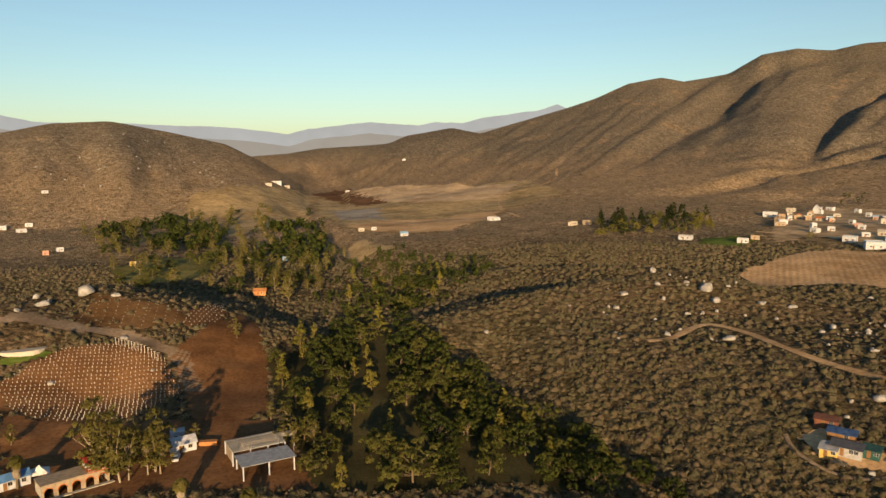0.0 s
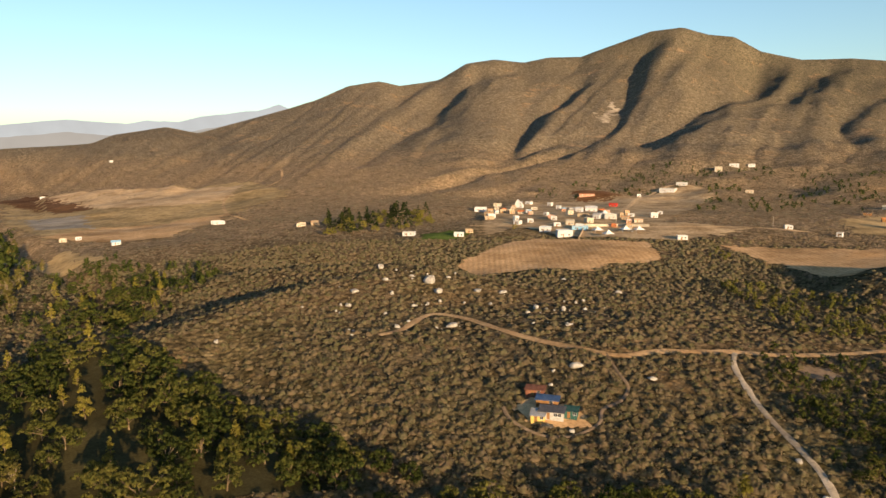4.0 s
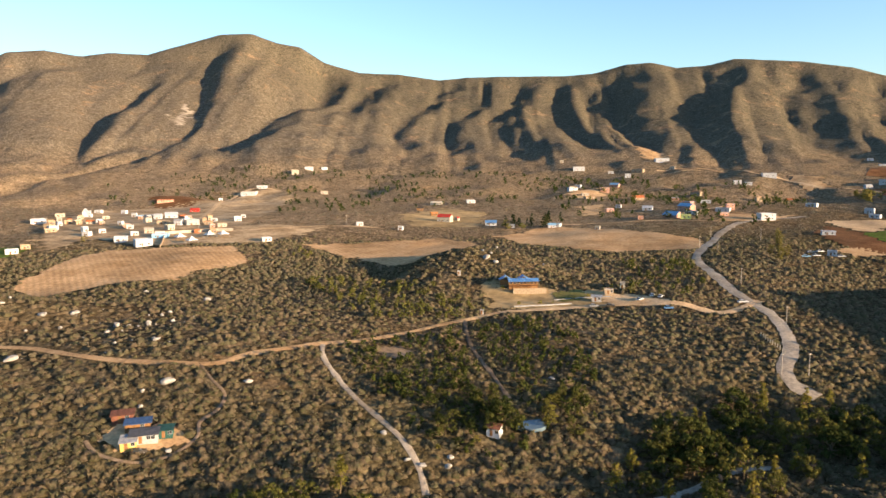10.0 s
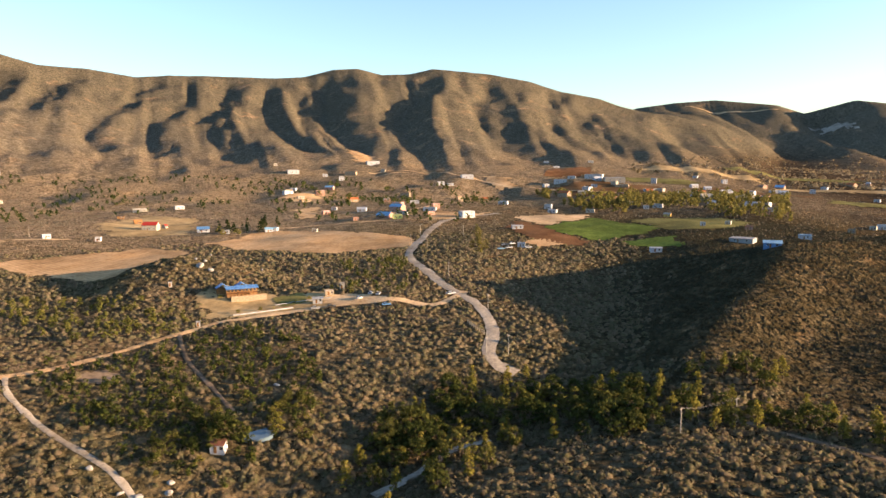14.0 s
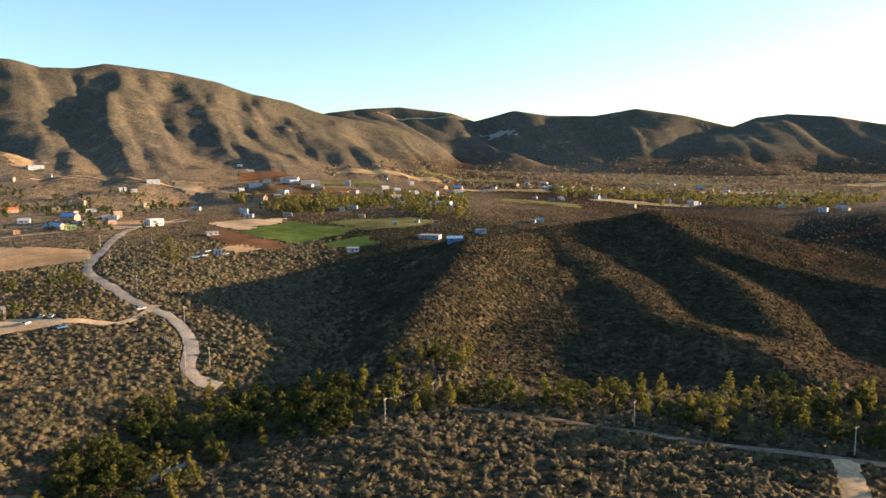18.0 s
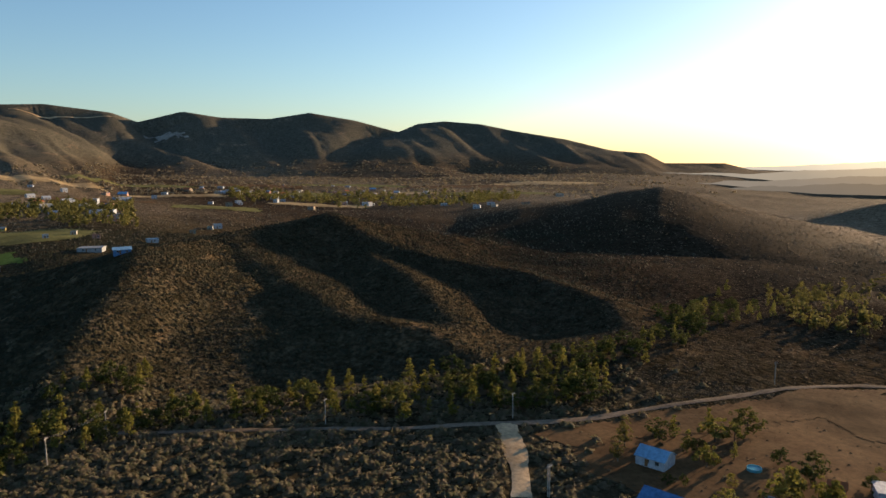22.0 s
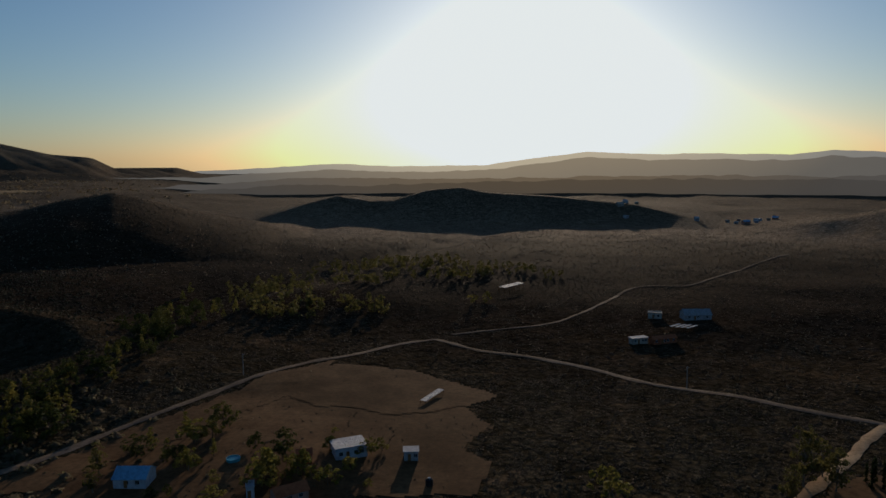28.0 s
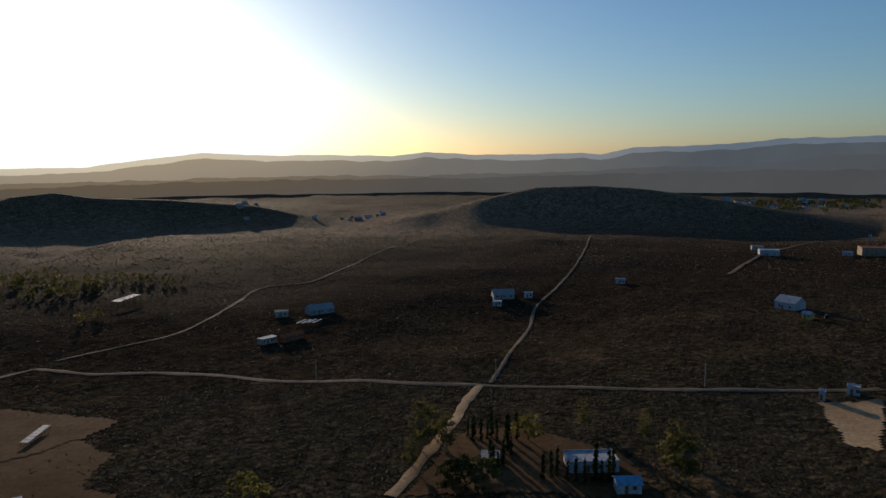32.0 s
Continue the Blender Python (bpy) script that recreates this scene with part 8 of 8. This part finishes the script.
grove([(202.3, -155.2), (198.5, -180.1), (191.9, -212), (193.9, -260.8), (211.1, -313.5), (183.2, -291.2), (164.6, -221.6), (161.4, -184.3),
    (166, -150.4)], 8, {"oak": 0.6, "willow": 0.4}, 0.65, 40)
grove([(189.8, 117), (194.7, 114.7), (178.8, 104.2), (177.6, 108.3)], 5, {"garden": 0.5, "oak": 0.5}, 0.7, 8)
grove([(197.7, 101.1), (199.6, 97.2), (189.9, 94.2), (188.1, 95.5)], 4, {"garden": 1.0}, 0.8, 5)
grove([(185.2, 139.7), (203.2, 122), (185.3, 111.1), (171.2, 105.3), (156.6, 116.1)], 5, {"oak": 0.85, "garden": 0.15}, 0.42, 26)
grove([(212.6, 104.7), (217, 97.7), (189.8, 85), (189.8, 92.2)], 5, {"oak": 0.8, "garden": 0.2}, 0.42, 8)
grove([(141, 653), (216, 721.3), (260.4, 693.7), (232, 610.4), (181.5, 588.7), (127.1, 577.2)], 8, {"pine": 0.6, "garden": 0.4}, 1.15, 70)
grove([(559.8, 332.3), (586.2, 318.2), (600, 291.3), (557.5, 275.7), (527, 307.3)], 10, {"pine": 0.5, "garden": 0.5}, 0.8, 16)
grove([(231, -302), (240, -360), (258, -425), (205, -395), (172, -330), (196, -285)], 9, {"oak": 0.45, "willow": 0.55}, 0.62, 34)
grove([(148, 64), (163, 54), (158, 40), (143, 50)], 5, {"willow": 1.0}, 0.7, 6)
grove([(124, -178), (106, -164), (100, -174), (112, -192)], 6, {"willow": 1.0}, 0.62, 5)
for x, y, size in ((82, -168, .8), (70, -169, .6), (61, -177, .5), (56, -190, .65), (93, -160, .7), (74, -199, .5)):
    plant("garden", x, y, size)
grove([(537.9, 104.8), (555.7, 90.3), (472.4, 72.9), (456.1, 85.1)], 9, {"gum": 1.0}, 0.5, 8)
far_woods("valley_shrubs", [(-128, 522), (-98, 676), (-31, 596), (40, 497), (14, 398), (-30, 335), (-62, 356), (-92, 440)], 190, 2.5, 6, OAK, "olive green shrubs and low trees along the valley floor")
far_woods("hollow_shrubs", [(345.5, 377.9), (341, 298.2), (297.5, 213.2), (281.9, 169.7), (254.4, 182.3), (232.1, 210),
    (275.3, 297.1)], 110, 2.5, 4.5, OAK, "tall dark green shrubs in the shaded hollow")
far_woods("gully_shrubs", [(205, 196), (222, 178), (262, 168), (285, 150), (262, 118), (225, 92), (196, 84), (160, 96), (158, 118), (172, 150),
    (186, 176)], 420, 1.6, 3.4, OAK, "dark green shrubs filling the damp gully round the pond")
far_woods("fan_shrubs", [(420, 760), (560, 1000), (780, 980), (1000, 640), (1050, 480), (720, 430), (560, 560)], 420, 3, 6, OAK,
    "dark clumps of tall shrubs on the stony fan below the mountain")
far_woods("bank_shrubs", [(412.8, 163.5), (459.4, 135.7), (378.6, 97.6), (346.7, 104),
    (345.2, 130.4)], 60, 2.5, 4.5, OAK, "tall dark green shrubs beside the gravel road")
far_woods("village_trees", [(242.3, 545.6), (411.5, 775.6), (532.5, 760), (684.3, 745.6), (403.1, 499.7),
    (301.9, 469.3)], 170, 2.5, 5.5, GUM, "olive trees and shrubs between the village houses")
far_woods("valley_woods", [(-424.2, 847.8), (-334.8, 921), (-242.2, 1146.7), (-95.3, 718.7), (-95.6, 525.4), (-213.3, 582.1),
    (-295.3, 607)], 260, 6, 12, OAK, "green woods filling the upper valley floor")
far_woods("town_trees", [(1011.6, 94.4), (1004, 4.6), (1027, -135.9), (966, -225.6), (677.5, -159.5), (731.2, -63.7),
    (751.4, 30.2)], 420, 6, 11, GUM, "olive green trees between the houses of the town")
far_woods("slope_trees", [(1052.5, 533.5), (1024.2, 329.8), (1011.9, 157.2), (713.2, 82.5), (596.6, 141), (611.8, 252.8),
    (714.9, 363.4)], 260, 4, 7, OAK, "dark trees and tall shrubs between the slope houses")
far_woods("plain_trees", [(1442.1, -528.9), (1303.4, -805), (1101.4, -921.4), (985.8, -942.7), (824.9, -690.9), (973.5, -503.6),
    (1092.8, -400.8)], 420, 6, 12, GUM, "scattered trees on the far valley plain")
far_woods("west_trees", [(243.3, -450.5), (187.7, -620.2), (79.6, -574.5), (13.9, -517.8), (55.8, -407.2), (121.4, -349.5),
    (161.6, -329.5)], 330, 3, 6.5, GUM, "dim trees along the dry stream")
far_woods("west_town_trees", [(-1008.9, -1200.3), (-1280.8, -1281.8), (-1396.1, -1148.9), (-1159.4, -951.8),
    (-925.7, -924.1)], 260, 5, 9, OAK, "trees between the houses of the western town")
scatter_houses([(286.4, 626.7), (405.7, 777.5), (456.6, 729.9), (432.4, 553), (358.4, 473.7), (288.4, 519.3)], 38, "village houses", 0.5)
scatter_houses([(1103.9, 94.9), (1133.6, -73.7), (1250.5, -291.3), (697, -164), (745.2, -74.9), (815, 3.3), (896.3, 69.8)], 42, "houses of the far town")
scatter_houses([(1343.9, -330.6), (1701.4, -915.4), (1118.5, -874.8), (936.3, -1046.2), (557.7, -583.2), (832.1, -554.6),
    (924.2, -337.7)], 30, "houses of the far plain", 0.85)
scatter_houses([(1189.7, -156.7), (1515.1, -501.8), (1446.5, -893.2), (1132.5, -882.9), (971.7, -704.1), (998.8, -421.2),
    (790.7, -193.4)], 34, "houses of the far plain")
scatter_houses([(-1078.8, -1293), (-1291.9, -1293.2), (-1402.1, -1154.1), (-1270.4, -1043.4), (-1051.7, -1024.2),
    (-701.3, -810.8)], 40, "houses of the western town")
scatter_houses([(972.2, 531.6), (1088.6, 389), (1035.6, 161), (813.3, 88), (611.2, 144.5), (637.2, 299.4)], 22, "houses on the upper slope")
scatter_houses([(-40, -1260), (-325, -1255), (-285, -1100), (-51, -1110)], 14, "houses on the western plain", 0.75)

# ---------------------------------------------------------------- the scrub itself, laid last round all that stands
scrub_belt("scrub", 27000, 85, 270, 1.1, 4.4, 13, "dense brown and olive chaparral bushes on dry ground", low=0.64, body=(7, 2))
scrub_belt("scrub_slope", 42000, 270, 560, 1.3, 4.6, 3, "dense olive and brown chaparral bushes on the hills", low=0.6, a1=93, body=(6, 2))
scrub_belt("scrub_hill", 64000, 235, 680, 1.2, 3.8, 0, "olive chaparral in shade-dark tones covering the hill", SHADED_HILL_SCRUB, 0.5, 91, 150, body=(5, 1))
scrub_belt("scrub_valley", 56000, 560, 1350, 1.6, 4.6, 0, "low olive brown bushes across the valley", FAR_SCRUB, 0.6, body=(5, 1))
scrub_belt("plain_bushes", 10000, 1300, 3000, 4, 9, 4, "scattered dark bushes and trees on the far plain", FAR_SCRUB, 0.7, 92, 150)
scrub_belt("heath", 44000, 85, 270, 0.7, 2.0, 0, "low dark reddish brown heath on the plain", BACKLIT_HEATH, 0.34, 126, 236, True, (5, 1))
scrub_belt("heath_plain", 44000, 260, 560, 0.9, 2.6, 0, "low dark heath across the plain", BACKLIT_HEATH, 0.36, 126, 236, True, (5, 1))
scrub_belt("heath_hills", 70000, 550, 1500, 1.8, 4.2, 0, "brown heath on the southern plain, paled for haze", HAZED_HEATH, 0.4, 126, 236, True, (4, 1))
